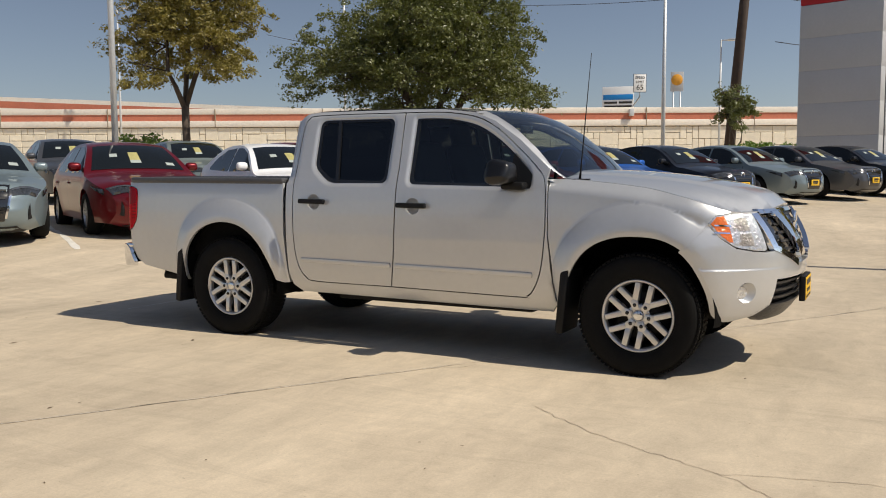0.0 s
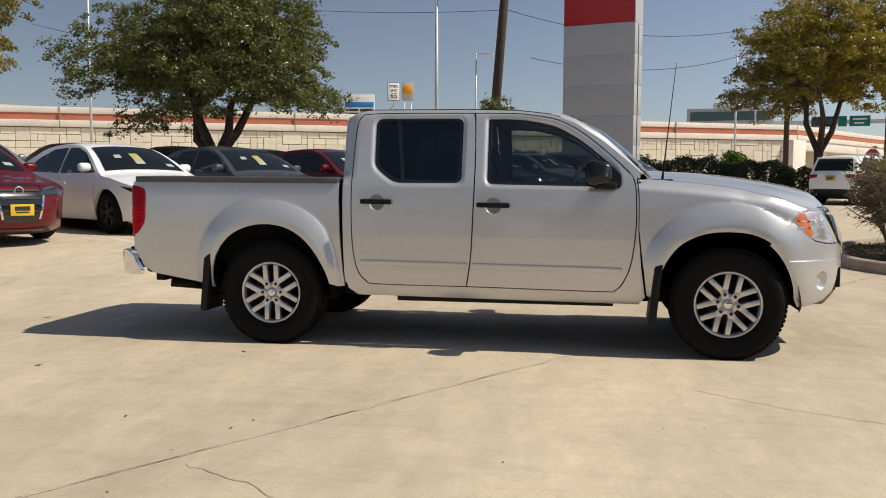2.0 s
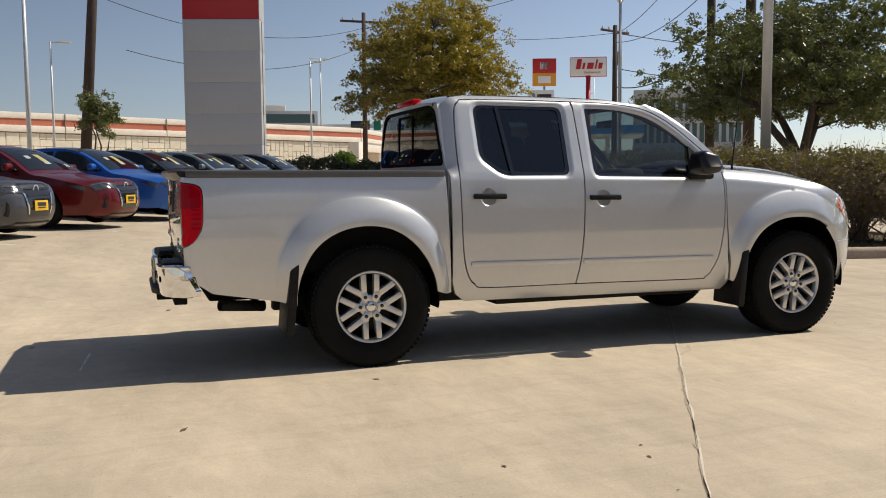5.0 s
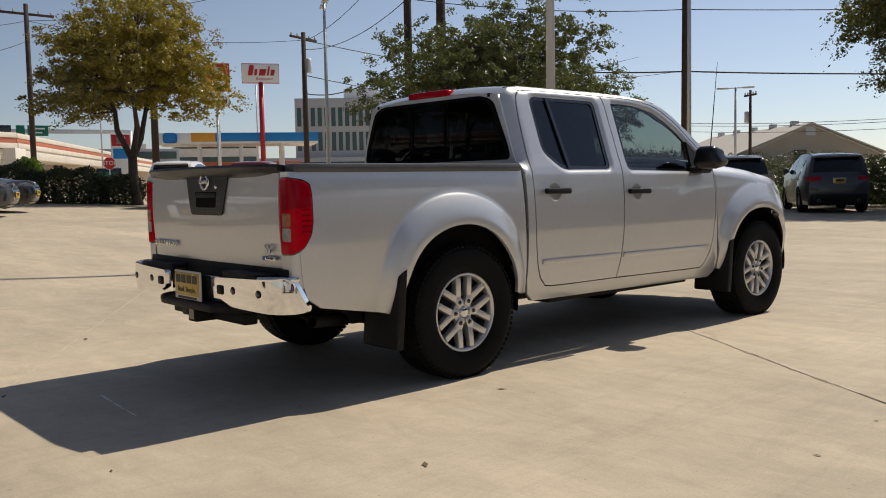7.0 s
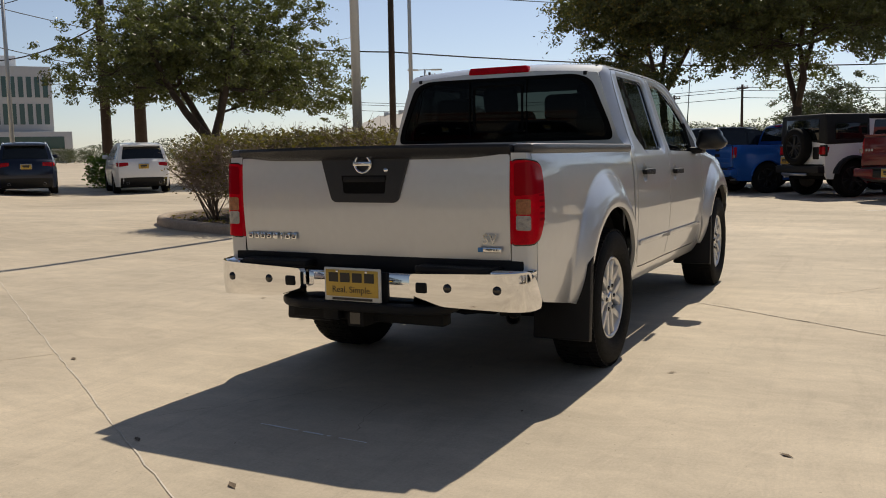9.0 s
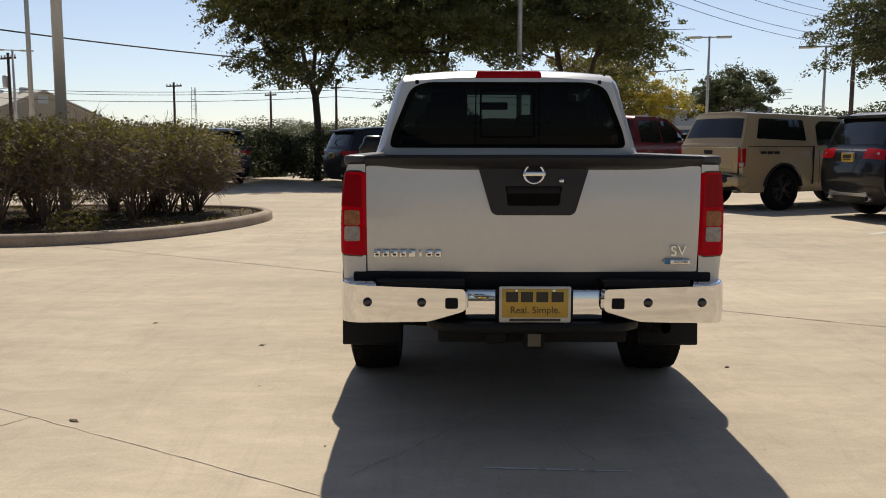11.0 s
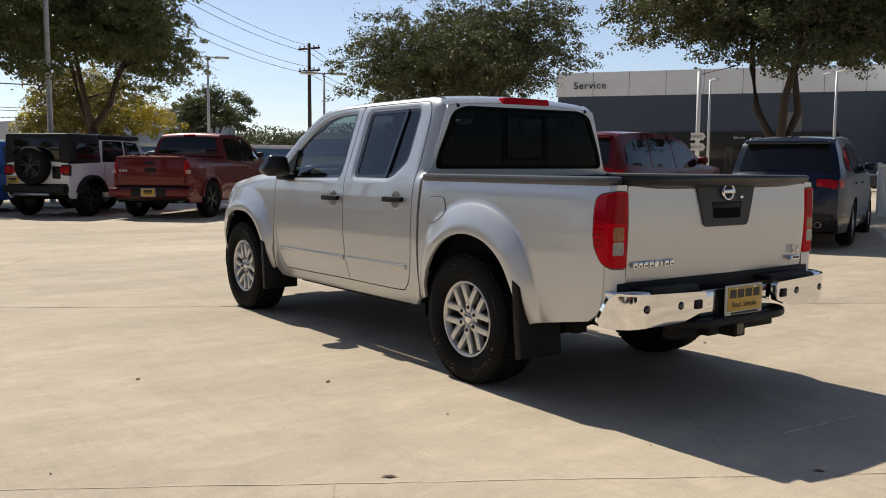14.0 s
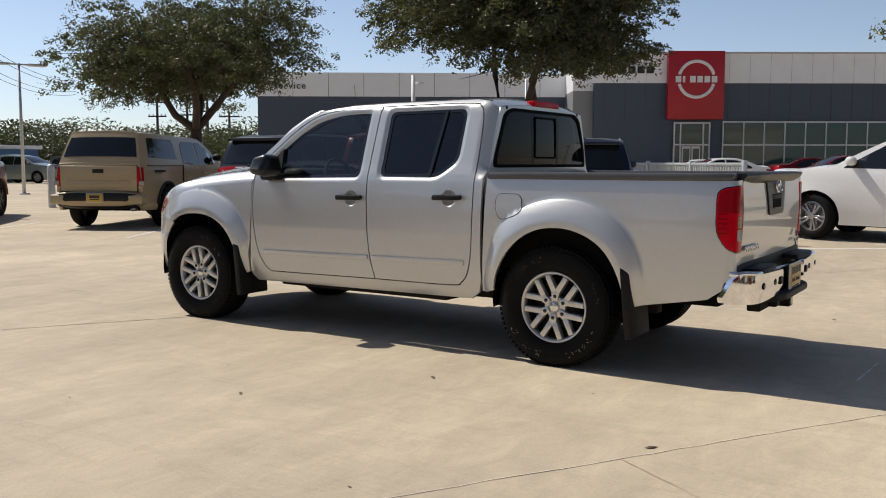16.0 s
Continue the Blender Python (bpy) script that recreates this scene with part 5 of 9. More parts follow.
def ribbon(points, width, rnd, lift=0.003, wobble=0.01):
    """A thin strip that follows the ground; gives verts and faces."""
    v, f = [], []
    for i, (x, y) in enumerate(points):
        a, b = points[max(0, i - 1)], points[min(len(points) - 1, i + 1)]
        d = np.array([b[0] - a[0], b[1] - a[1]])
        n = np.array([-d[1], d[0]]) / (np.linalg.norm(d) or 1)
        o = rnd.uniform(-wobble, wobble)
        w = width * rnd.uniform(0.55, 1.25)
        for s in (-1, 1):
            px, py = x + n[0] * (o + s * w / 2), y + n[1] * (o + s * w / 2)
            v.append((px, py, ground_z(px, py) + lift))
        if i:
            f.append((2 * i - 2, 2 * i - 1, 2 * i + 1, 2 * i))
    return v, f


def joint_line(p0, p1, width, material, seed, step=0.12, wobble=0.006, label="", name="joint"):
    rnd = random.Random(seed)
    k = max(2, int(math.dist(p0, p1) / step))
    pts = [(p0[0] + (p1[0] - p0[0]) * i / k, p0[1] + (p1[1] - p0[1]) * i / k) for i in range(k + 1)]
    v, f = ribbon(pts, width, rnd, wobble=wobble)
    return tagged(new(name, mesh(name, v, f, material, False)), label, "joint", kind="structure")


A, B = (0.53, 0.848), (0.848, -0.53)     # the lot's joints run along these two ways


def lot(a, b):
    return A[0] * a + B[0] * b, A[1] * a + B[1] * b


for n, (b0, a0, a1, w) in enumerate(((0.96, -9, 14, 0.011), (-3.45, -12, 26, 0.007), (5.4, -14, 2.0, 0.004), (9.9, -16, -2, 0.009), (-7.9, -10, 5, 0.009))):
    joint_line(lot(a0, b0), lot(a1, b0), w, JOINT if n > 1 else PALE_JOINT, n, label="narrow dirt-filled joint in the concrete")
for n, (a0, b0, b1, w) in enumerate(((0.58, -14, -3.45, 0.007), (5.0, -3.45, 5.4, 0.008), (-9.0, -6, 20, 0.008))):
    joint_line(lot(a0, b0), lot(a0, b1), w, JOINT, 20 + n, label="narrow dirt-filled joint in the concrete")


def crack_line(points, width, seed, label="fine wandering crack in the concrete"):
    rnd = random.Random(seed)
    pts = []
    for a, b in zip(points, points[1:]):
        k = max(2, int(math.dist(a, b) / 0.05))
        pts += [(a[0] + (b[0] - a[0]) * i / k + rnd.uniform(-0.012, 0.012), a[1] + (b[1] - a[1]) * i / k + rnd.uniform(-0.012, 0.012)) for i in range(k)]
    v, f = ribbon(pts, width, rnd, 0.0025, 0.004)
    return tagged(new("crack", mesh("crack", v, f, CRACK, False)), label, "crack", kind="structure")


# dark ribbon painted for the shade in the main joint's groove
joint_line(lot(-9, 0.952), lot(14, 0.952), 0.007, CRACK, 31, label="dark ribbon painted as shade in the wide joint")
# short dark ribbons, more of the main joint's shade put into colour
for k, (a0, a1) in enumerate(((-4.6, -3.9), (-3.2, -2.7), (-2.2, -1.2), (0.4, 1.0), (2.0, 2.6))):
    crack_line([lot(a0, 0.945), lot((a0 + a1) / 2, 0.952), lot(a1, 0.947)], 0.007, 90 + k, "short dark ribbon painted as shade in the joint")
crack_line([(1.31, -1.80), (1.7, -2.1), (2.46, -2.49), (3.0, -2.95)], 0.005, 1)
crack_line([(-0.97, -3.55), (-0.62, -3.72), (-0.38, -3.9), (0.1, -4.3), (0.5, -4.4)], 0.006, 2)
crack_line([(-2.58, 0.23), (-2.9, 0.45), (-3.42, 0.80)], 0.006, 3)
crack_line([(-2.75, -0.1), (-3.0, -0.12), (-3.15, -0.20), (-3.22, -0.18)], 0.006, 4)
crack_line([(0.33, -1.28), (0.5, -1.15), (0.62, -0.95)], 0.005, 5)
crack_line([(2.36, -2.45), (2.9, -2.3), (3.6, -2.35)], 0.004, 6)
# bright strokes painted for a strip of sunlight inside the truck's shadow
SUN_STRIP_A, SUN_STRIP_B = (-3.262, 0.245), (-3.300, -0.326)
SUN_STRIP = mat("sun_strip_paint", (0.80, 0.79, 0.76), 0.9, vary=0.15, scale=20)
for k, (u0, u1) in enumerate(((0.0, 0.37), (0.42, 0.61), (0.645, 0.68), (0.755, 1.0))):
    p, q = (SUN_STRIP_A[0] + (SUN_STRIP_B[0] - SUN_STRIP_A[0]) * u0, SUN_STRIP_A[1] + (SUN_STRIP_B[1] - SUN_STRIP_A[1]) * u0), (SUN_STRIP_A[0] + (SUN_STRIP_B[0] - SUN_STRIP_A[0]) * u1, SUN_STRIP_A[1] + (SUN_STRIP_B[1] - SUN_STRIP_A[1]) * u1)
    joint_line(p, q, 0.012, SUN_STRIP, 120 + k, 0.04, 0.001, "short white stroke painted as sunlight on the concrete", "chalk_mark")
# painted bay lines
LINE = mat("worn_white_line_paint", (0.66, 0.63, 0.57), 0.8, vary=0.18, scale=6)
def bay_line(p0, p1, w=0.10, seed=0):
    joint_line(p0, p1, w, LINE, seed, 0.25, 0.004, "worn white painted bay line", "bay_line")
for k in range(11):
    cx, cy = -10.4 + 1.3 * k - 0.4, 2.0 + 2.5 * k - 0.65
    bay_line((cx + 2.9 * 0.84, cy - 2.9 * 0.54), (cx - 2.4 * 0.84, cy + 2.4 * 0.54), seed=40 + k)
for k in range(6):
    cx, cy = 0.4 + 1.35 * k * -1.6, -8.2 - 1.05 * k
    bay_line((cx, cy), (cx + 5.0 * 0.545, cy - 5.0 * 0.839), seed=60 + k)
for k in range(4):
    cx, cy = 2.6 + 2.7 * k, -6.8 + 1.9 * k
    bay_line((cx + 0.5, cy - 0.7), (cx + 5.0 * 0.545, cy - 5.0 * 0.839), seed=70 + k)
for k in range(4):
    bay_line((-1.3 - 0.9 * k, -8.0 - 1.0 * k), (-4.2 - 0.9 * k, -9.4 - 1.0 * k), 0.10, 80 + k)
# leaf litter and small stones
LITTER = mat("dry_leaf", (0.15, 0.105, 0.065), 0.9, random_tint=0.4)
_r = random.Random(5)
v, f = [], []
spots = [(-2.78, -1.89, 0.034), (-2.68, 2.1, 0.04), (-1.67, -1.21, 0.03), (-1.14, 1.55, 0.035), (-0.46, 2.44, 0.03), (-3.9, -0.13, 0.04), (-0.99, -3.0, 0.02), (-1.6, -2.9, 0.02), (-3.65, 0.59, 0.035)]
spots += [(_r.uniform(-8, 9), _r.uniform(-7, 6), _r.uniform(0.006, 0.016)) for _ in range(150)]
for x, y, s in spots:
    a = _r.uniform(0, 6.28)
    o = len(v)
    z = ground_z(x, y) + 0.003
    for du, dv, dz in ((-1, 0, 0.0), (0, -0.36, 0.06), (1, 0, 0.04), (0, 0.36, 0.1)):
        v.append((x + s * (du * math.cos(a) - dv * math.sin(a)), y + s * (du * math.sin(a) + dv * math.cos(a)), z + s * dz))
    f += [(o, o + 1, o + 2), (o, o + 2, o + 3)]
tagged(new("leaf_litter", mesh("leaf_litter", v, f, LITTER, False)), "dry leaves and grit scattered on concrete", "leaves", kind="stuff")

# ---- parked cars ----
CAR_GLASS = mat("dark_car_glass", (0.008, 0.010, 0.0105), 0.04, spec=0.62)
CAR_TRIM = mat("car_black_trim", (0.012, 0.012, 0.013), 0.55, vary=0.2, scale=12, spec=0.3)
CAR_TYRE = mat("car_tyre", (0.010, 0.010, 0.010), 0.8, vary=0.2, scale=12, spec=0.12)
CAR_RIM = mat("car_alloy_rim", (0.42, 0.42, 0.43), 0.3, 0.8)
DARK_RIM = mat("dark_alloy_rim", (0.05, 0.05, 0.052), 0.3, 0.6)
LAMP_WHITE = mat("car_head_lamp", (0.16, 0.17, 0.18), 0.12, 0.6, 0.6, vary=0.2, scale=30)
LAMP_CLEAR = mat("car_reversing_lens", (0.55, 0.52, 0.48), 0.1, 0.3, 0.8, vary=0.3, scale=40)
LAMP_RED = mat("car_tail_lamp", (0.36, 0.006, 0.010), 0.14, spec=0.25, vary=0.25, scale=20)
# sheet colours are dimmed to look as if behind the tinted windscreen
TAG = mat("yellow_price_sheet", (0.40, 0.36, 0.14), 0.6, vary=0.3, scale=14)
TAG_WHITE = mat("white_price_sheet", (0.36, 0.40, 0.38), 0.6)
LAMP_DARK = mat("smoked_head_lamp", (0.05, 0.053, 0.056), 0.08, 0.3, 1.0, vary=0.5, scale=22)


def paint(name, c, metal=0.35, rough=0.35):
    return mat(name, c, rough, metal, 0.6, vary=0.03, scale=2, spec=0.25)


P_RED, P_DARKRED = paint("red_paint", (0.135, 0.003, 0.006)), paint("deep_red_paint", (0.12, 0.004, 0.006))
P_WHITE, P_BLACK = paint("pearl_white_paint", (0.86, 0.86, 0.86), 0.0), paint("black_paint", (0.012, 0.012, 0.014))
P_BLUE, P_TEAL = paint("blue_paint", (0.012, 0.10, 0.42)), paint("grey_blue_paint", (0.20, 0.25, 0.27))
P_GREY, P_TAN = paint("gunmetal_paint", (0.075, 0.078, 0.085)), paint("sand_paint", (0.42, 0.33, 0.20), 0.1)
P_NAVY, P_SAGE = paint("navy_paint", (0.010, 0.016, 0.036)), paint("sage_grey_paint", (0.22, 0.26, 0.25))

SPECS = {
    "saloon": dict(L=4.64, W=0.905, axles=(-1.33, 1.38), R=0.325, clear=0.20, belt=0.89, roof_in=0.28,
        prof=[(2.14, 0.20, 0.10), (2.28, 0.33, 0.20), (2.31, 0.50, 0.22), (2.23, 0.65, 0.20), (2.02, 0.745, 0.10), (1.5, 0.86, 0.06), (1.14, 0.925, 0.05), (0.72, 1.17, 0.06), (0.32, 1.35, 0.05), (-0.1, 1.425, 0.04), (-0.6, 1.43, 0.04), (-1.05, 1.37, 0.05), (-1.45, 1.22, 0.06), (-1.78, 1.09, 0.06), (-2.18, 1.05, 0.06), (-2.30, 0.95, 0.10), (-2.31, 0.70, 0.16), (-2.27, 0.42, 0.16), (-2.16, 0.24, 0.10)],
        shield=(1.06, 0.30), back=(-1.08, -1.74), wins=[[(0.98, 0.955), (0.42, 1.28), (0.10, 1.37), (-0.20, 1.38), (-0.20, 0.945)], [(-0.26, 0.945), (-0.26, 1.38), (-0.75, 1.355), (-1.15, 1.21), (-1.42, 1.04), (-1.40, 0.985)]], head=(0.575, 0.70), tail=(0.80, 0.96), grille=(0.37, 0.645), mirror=(0.80, 0.98)),
    "suv": dict(L=4.6, W=0.92, axles=(-1.32, 1.38), R=0.36, clear=0.23, belt=1.08, roof_in=0.22,
        prof=[(2.13, 0.25, 0.08), (2.25, 0.45, 0.16), (2.27, 0.80, 0.16), (2.18, 0.98, 0.14), (1.95, 1.05, 0.06), (1.4, 1.13, 0.05), (1.10, 1.17, 0.05), (0.7, 1.38, 0.06), (0.28, 1.57, 0.05), (-0.15, 1.665, 0.04), (-0.9, 1.69, 0.04), (-1.6, 1.655, 0.04), (-1.92, 1.60, 0.05), (-2.04, 1.40, 0.07), (-2.15, 1.13, 0.08), (-2.24, 1.0, 0.09), (-2.27, 0.72, 0.12), (-2.25, 0.48, 0.12), (-2.14, 0.28, 0.08)],
        shield=(1.04, 0.26), back=(-1.95, -2.14), wins=[[(0.96, 1.13), (0.36, 1.48), (0.05, 1.585), (-0.22, 1.60), (-0.22, 1.115)], [(-0.28, 1.115), (-0.28, 1.60), (-0.95, 1.605), (-1.18, 1.56), (-1.22, 1.13)], [(-1.27, 1.135), (-1.24, 1.55), (-1.55, 1.53), (-1.80, 1.36), (-1.84, 1.18)]], head=(0.84, 0.99), tail=(0.90, 1.045), grille=(0.48, 0.92), mirror=(0.82, 1.18)),
    "big_suv": dict(L=5.05, W=0.97, axles=(-1.48, 1.52), R=0.385, clear=0.25, belt=1.12, roof_in=0.20,
        prof=[(2.33, 0.27, 0.08), (2.46, 0.48, 0.14), (2.48, 0.88, 0.14), (2.40, 1.06, 0.12), (2.15, 1.13, 0.06), (1.55, 1.19, 0.05), (1.20, 1.22, 0.05), (0.8, 1.45, 0.06), (0.38, 1.66, 0.05), (-0.05, 1.75, 0.04), (-1.0, 1.77, 0.04), (-1.9, 1.74, 0.04), (-2.18, 1.68, 0.05), (-2.31, 1.44, 0.06), (-2.40, 1.17, 0.07), (-2.46, 1.05, 0.08), (-2.49, 0.75, 0.10), (-2.46, 0.5, 0.10), (-2.34, 0.30, 0.07)],
        shield=(1.14, 0.36), back=(-2.20, -2.39), wins=[[(1.06, 1.17), (0.45, 1.54), (0.12, 1.66), (-0.18, 1.675), (-0.18, 1.155)], [(-0.24, 1.155), (-0.24, 1.675), (-1.0, 1.68), (-1.15, 1.66), (-1.18, 1.17)], [(-1.24, 1.17), (-1.22, 1.655), (-1.85, 1.63), (-2.06, 1.50), (-2.12, 1.22)]], head=(0.92, 1.06), tail=(0.99, 1.135), grille=(0.55, 1.0), mirror=(0.92, 1.24)),
    "pickup": dict(L=5.6, W=0.985, axles=(-1.75, 1.75), R=0.43, clear=0.36, belt=1.22, roof_in=0.22,
        prof=[(2.62, 0.42, 0.06), (2.72, 0.60, 0.10), (2.74, 1.02, 0.10), (2.66, 1.20, 0.10), (2.40, 1.27, 0.05), (1.75, 1.33, 0.05), (1.40, 1.36, 0.05), (0.95, 1.65, 0.06), (0.62, 1.83, 0.05), (0.25, 1.90, 0.04), (-0.55, 1.91, 0.04), (-0.82, 1.86, 0.04), (-0.93, 1.60, 0.03), (-0.97, 1.375, 0.01), (-1.05, 1.345, 0.0), (-2.65, 1.36, 0.0), (-2.73, 1.33, 0.02), (-2.74, 0.95, 0.02), (-2.73, 0.74, 0.03), (-2.70, 0.68, 0.05), (-2.80, 0.64, 0.06), (-2.80, 0.50, 0.06), (-2.68, 0.44, 0.05)],
        shield=(1.33, 0.60), back=(-0.84, -0.955), wins=[[(1.22, 1.30), (0.70, 1.70), (0.45, 1.80), (0.16, 1.81), (0.16, 1.27)], [(0.10, 1.27), (0.10, 1.81), (-0.62, 1.81), (-0.74, 1.74), (-0.78, 1.30)]], head=(1.0, 1.18), tail=(0.98, 1.30), grille=(0.66, 1.16), mirror=(1.08, 1.38)),
    "shell_pickup": dict(L=5.4, W=0.95, axles=(-1.65, 1.7), R=0.41, clear=0.36, belt=1.16, roof_in=0.20,
        prof=[(2.50, 0.42, 0.06), (2.60, 0.60, 0.12), (2.62, 0.98, 0.12), (2.54, 1.14, 0.10), (2.25, 1.20, 0.05), (1.70, 1.26, 0.05), (1.36, 1.29, 0.05), (0.92, 1.55, 0.06), (0.58, 1.72, 0.05), (0.2, 1.79, 0.04), (-0.7, 1.80, 0.04), (-0.9, 1.81, 0.04), (-2.20, 1.83, 0.04), (-2.36, 1.79, 0.04), (-2.55, 1.36, 0.04), (-2.60, 1.26, 0.03), (-2.63, 1.20, 0.02), (-2.64, 0.90, 0.02), (-2.62, 0.70, 0.03), (-2.74, 0.66, 0.06), (-2.74, 0.50, 0.06), (-2.62, 0.44, 0.05)],
        shield=(1.28, 0.56), back=(-2.38, -2.55), wins=[[(1.18, 1.23), (0.66, 1.58), (0.40, 1.69), (0.14, 1.70), (0.14, 1.20)], [(0.08, 1.20), (0.08, 1.70), (-0.55, 1.70), (-0.70, 1.62), (-0.74, 1.24)], [(-1.02, 1.32), (-1.02, 1.72), (-2.12, 1.74), (-2.26, 1.36)]], head=(0.96, 1.12), tail=(0.82, 1.18), grille=(0.62, 1.08), mirror=(1.04, 1.32)),
    "jeep": dict(L=4.6, W=0.90, axles=(-1.45, 1.45), R=0.42, clear=0.42, belt=1.18, roof_in=0.10,
        prof=[(2.10, 0.48, 0.02), (2.16, 0.70, 0.03), (2.14, 1.12, 0.04), (2.06, 1.20, 0.03), (1.4, 1.26, 0.03), (0.95, 1.28, 0.03), (0.78, 1.50, 0.03), (0.60, 1.76, 0.03), (0.45, 1.83, 0.02), (-1.0, 1.85, 0.02), (-1.98, 1.83, 0.02), (-2.06, 1.77, 0.02), (-2.11, 1.30, 0.02), (-2.12, 1.18, 0.02), (-2.13, 0.75, 0.02), (-2.10, 0.50, 0.02)],
        shield=(0.92, 0.60), back=(-2.07, -2.105), wins=[[(0.72, 1.24), (0.50, 1.70), (-0.02, 1.73), (-0.02, 1.23)], [(-0.09, 1.23), (-0.09, 1.73), (-0.85, 1.73), (-0.95, 1.24)], [(-1.02, 1.25), (-1.0, 1.73), (-1.95, 1.72), (-2.0, 1.28)]], head=(0.90, 1.10), tail=(0.98, 1.14), grille=(0.75, 1.12), mirror=(0.72, 1.34)),
}
_wheels = {}


def car_wheel(R, dark):
    if (R, dark) not in _wheels:
        w, r = 0.115, R * 0.66
        tyre = mesh("tyre", *lathe([(r, -w * 0.8), (r + 0.02, -w), (R - 0.03, -w), (R, -w * 0.6), (R, w * 0.6), (R - 0.03, w), (r + 0.02, w), (r, w * 0.8)], 40), CAR_TYRE)
        bm = bmesh.new()
        bm.from_mesh(mesh("barrel", *lathe([(r + 0.004, w * 0.8), (r - 0.012, w * 0.86), (r - 0.03, w * 0.4), (r - 0.04, -w * 0.2), (0.0, -w * 0.2)], 40)))
        for i in range(5):
            for s in (-1, 1):
                b = block(-0.016, 0.016, w * 0.35, w * 0.78, 0.03, r - 0.012, 0.006, 1)
                join(bm, b, Matrix.Rotation(2 * math.pi * i / 5 + s * 0.17, 4, "Y"))
        hub = mesh("hub", *lathe([(0.0, w * 0.85), (0.05, w * 0.82), (0.065, w * 0.5)], 20))
        b = bmesh.new()
        b.from_mesh(hub)
        join(bm, b)
        rim = bpy.data.meshes.new("rim")
        bm.to_mesh(rim)
        bm.free()
        rim.shade_smooth()
        rim.set_sharp_from_angle(angle=radians(40))
        rim.materials.append(DARK_RIM if dark else CAR_RIM)
        _wheels[R, dark] = (tyre, rim)
    return _wheels[R, dark]


_car_meshes = {}


def build_car(kind, name, label, category, m, colour, group="", dark_rims=False, tags=False, lower=None, roof=None, steer=0.0):
    S = SPECS[kind]
    W, belt, rin, R = S["W"], S["belt"], S["roof_in"], S["R"]
    top = max(p[1] for p in S["prof"])
    half_l = S["L"] / 2
    P = np.array(curve(S["prof"], 5))
    arc = np.concatenate([[0], np.cumsum(np.linalg.norm(np.diff(P[:, :2], axis=0), axis=1))])
    arc /= arc[-1]

    def width(x, z):
        k = 1.0 if kind in ("saloon", "suv", "big_suv") else 0.25
        y = W * (1 - (0.10 + (0.20 if x > 0 else 0.06) * k) * abs(x / half_l) ** (8 if k == 1.0 else 4.5))
        y *= float(np.interp(z, [0.2, 0.45, 0.75, belt, belt + 0.06], [0.92, 0.98, 1.0, 0.965, 0.945]))
        if z > belt:
            y -= rin * W * ((z - belt) / (top - belt)) ** 1.25
        for a in S["axles"]:
            d = math.hypot(x - a, z - R)
            if d < R + 0.16:
                y += 0.018 * min(1.0, (R + 0.16 - d) / 0.06)
        return y

    def over(t, q, off=0.0):
        """A place on the body's top, front and back: t along the outline from the front's foot, q across (-1 to 1)."""
        x, z, c = (float(np.interp(t, arc, P[:, k])) for k in range(3))
        dx, dz = (float(np.interp(min(1, t + 0.004), arc, P[:, k]) - np.interp(max(0, t - 0.004), arc, P[:, k])) for k in (0, 1))
        l = math.hypot(dx, dz) or 1
        n = (dz / l, -dx / l)
        if n[0] * (1 if x > 0 else -1) < -0.5 and abs(x) > 1.8:
            n = (-n[0], -n[1])
        k = c * (1 - abs(q) ** (4.0 if abs(x) > half_l * 0.8 else 2.6)) + off
        nx, nz = abs(n[0]) * (1 if x > 0 or kind == "none" else -1), max(0.0, abs(n[1])) if z > 0.5 else -abs(n[1])
        if kind in ("pickup",) and -1.2 < x < -0.7:
            nx = -abs(n[0])
        return x + nx * k, q * width(x, z), z + nz * k

    def strip(t0, t1, q0, q1, off, nt=8, nq=8):
        v = [over(t0 + (t1 - t0) * i / nt, q0 + (q1 - q0) * j / nq, off) for i in range(nt + 1) for j in range(nq + 1)]
        f = [(i * (nq + 1) + j, i * (nq + 1) + j + 1, (i + 1) * (nq + 1) + j + 1, (i + 1) * (nq + 1) + j) for i in range(nt) for j in range(nq)]
        return v, f

    def t_of(x=None, z=None, front=True):
        """How far along the outline: by x on the top, by height on the front or back."""
        if x is not None:
            ok = [i for i in range(len(P)) if P[i, 1] > belt - 0.2]
            i = min(ok, key=lambda i: abs(P[i, 0] - x))
        else:
            ok = [i for i in range(len(P)) if (P[i, 0] > half_l * 0.72) == front and abs(P[i, 0]) > half_l * 0.72]
            i = min(ok, key=lambda i: abs(P[i, 1] - z))
        return arc[i]

    key = (kind, dark_rims, tags)
    if key not in _car_meshes:
        D = {}
        v, f = [], []
        nq = 12
        for i, t in enumerate(arc):
            v += [over(t, -1 + 2 * j / nq) for j in range(nq + 1)]
            if i:
                a = (i - 1) * (nq + 1)
                f += [(a + j, a + j + 1, a + nq + 2 + j, a + nq + 1 + j) for j in range(nq)]
        out = [(p[0], p[1]) for p in P]
        foot = []
        for a in S["axles"]:
            rr = R + 0.055
            t0 = math.asin(max(-1, min(1, (S["clear"] - R) / rr)))
            foot.append([(a + rr * math.cos(t), R + rr * math.sin(t)) for t in np.linspace(math.pi - t0, t0, 18)])
        out += [(P[-1, 0] + 0.06, S["clear"])] + foot[0] + foot[1] + [(P[0, 0] - 0.05, S["clear"])]
        for s in (1, -1):
            sv, sf = sheet(out, lambda u, w, s=s: (u, s * width(u, w), w), step=0.13, rim=(0, -s * 0.06, 0))
            o = len(v)
            v += sv
            f += [tuple(o + q for q in t) for t in sf]
        D["body"] = mesh("body", v, f)
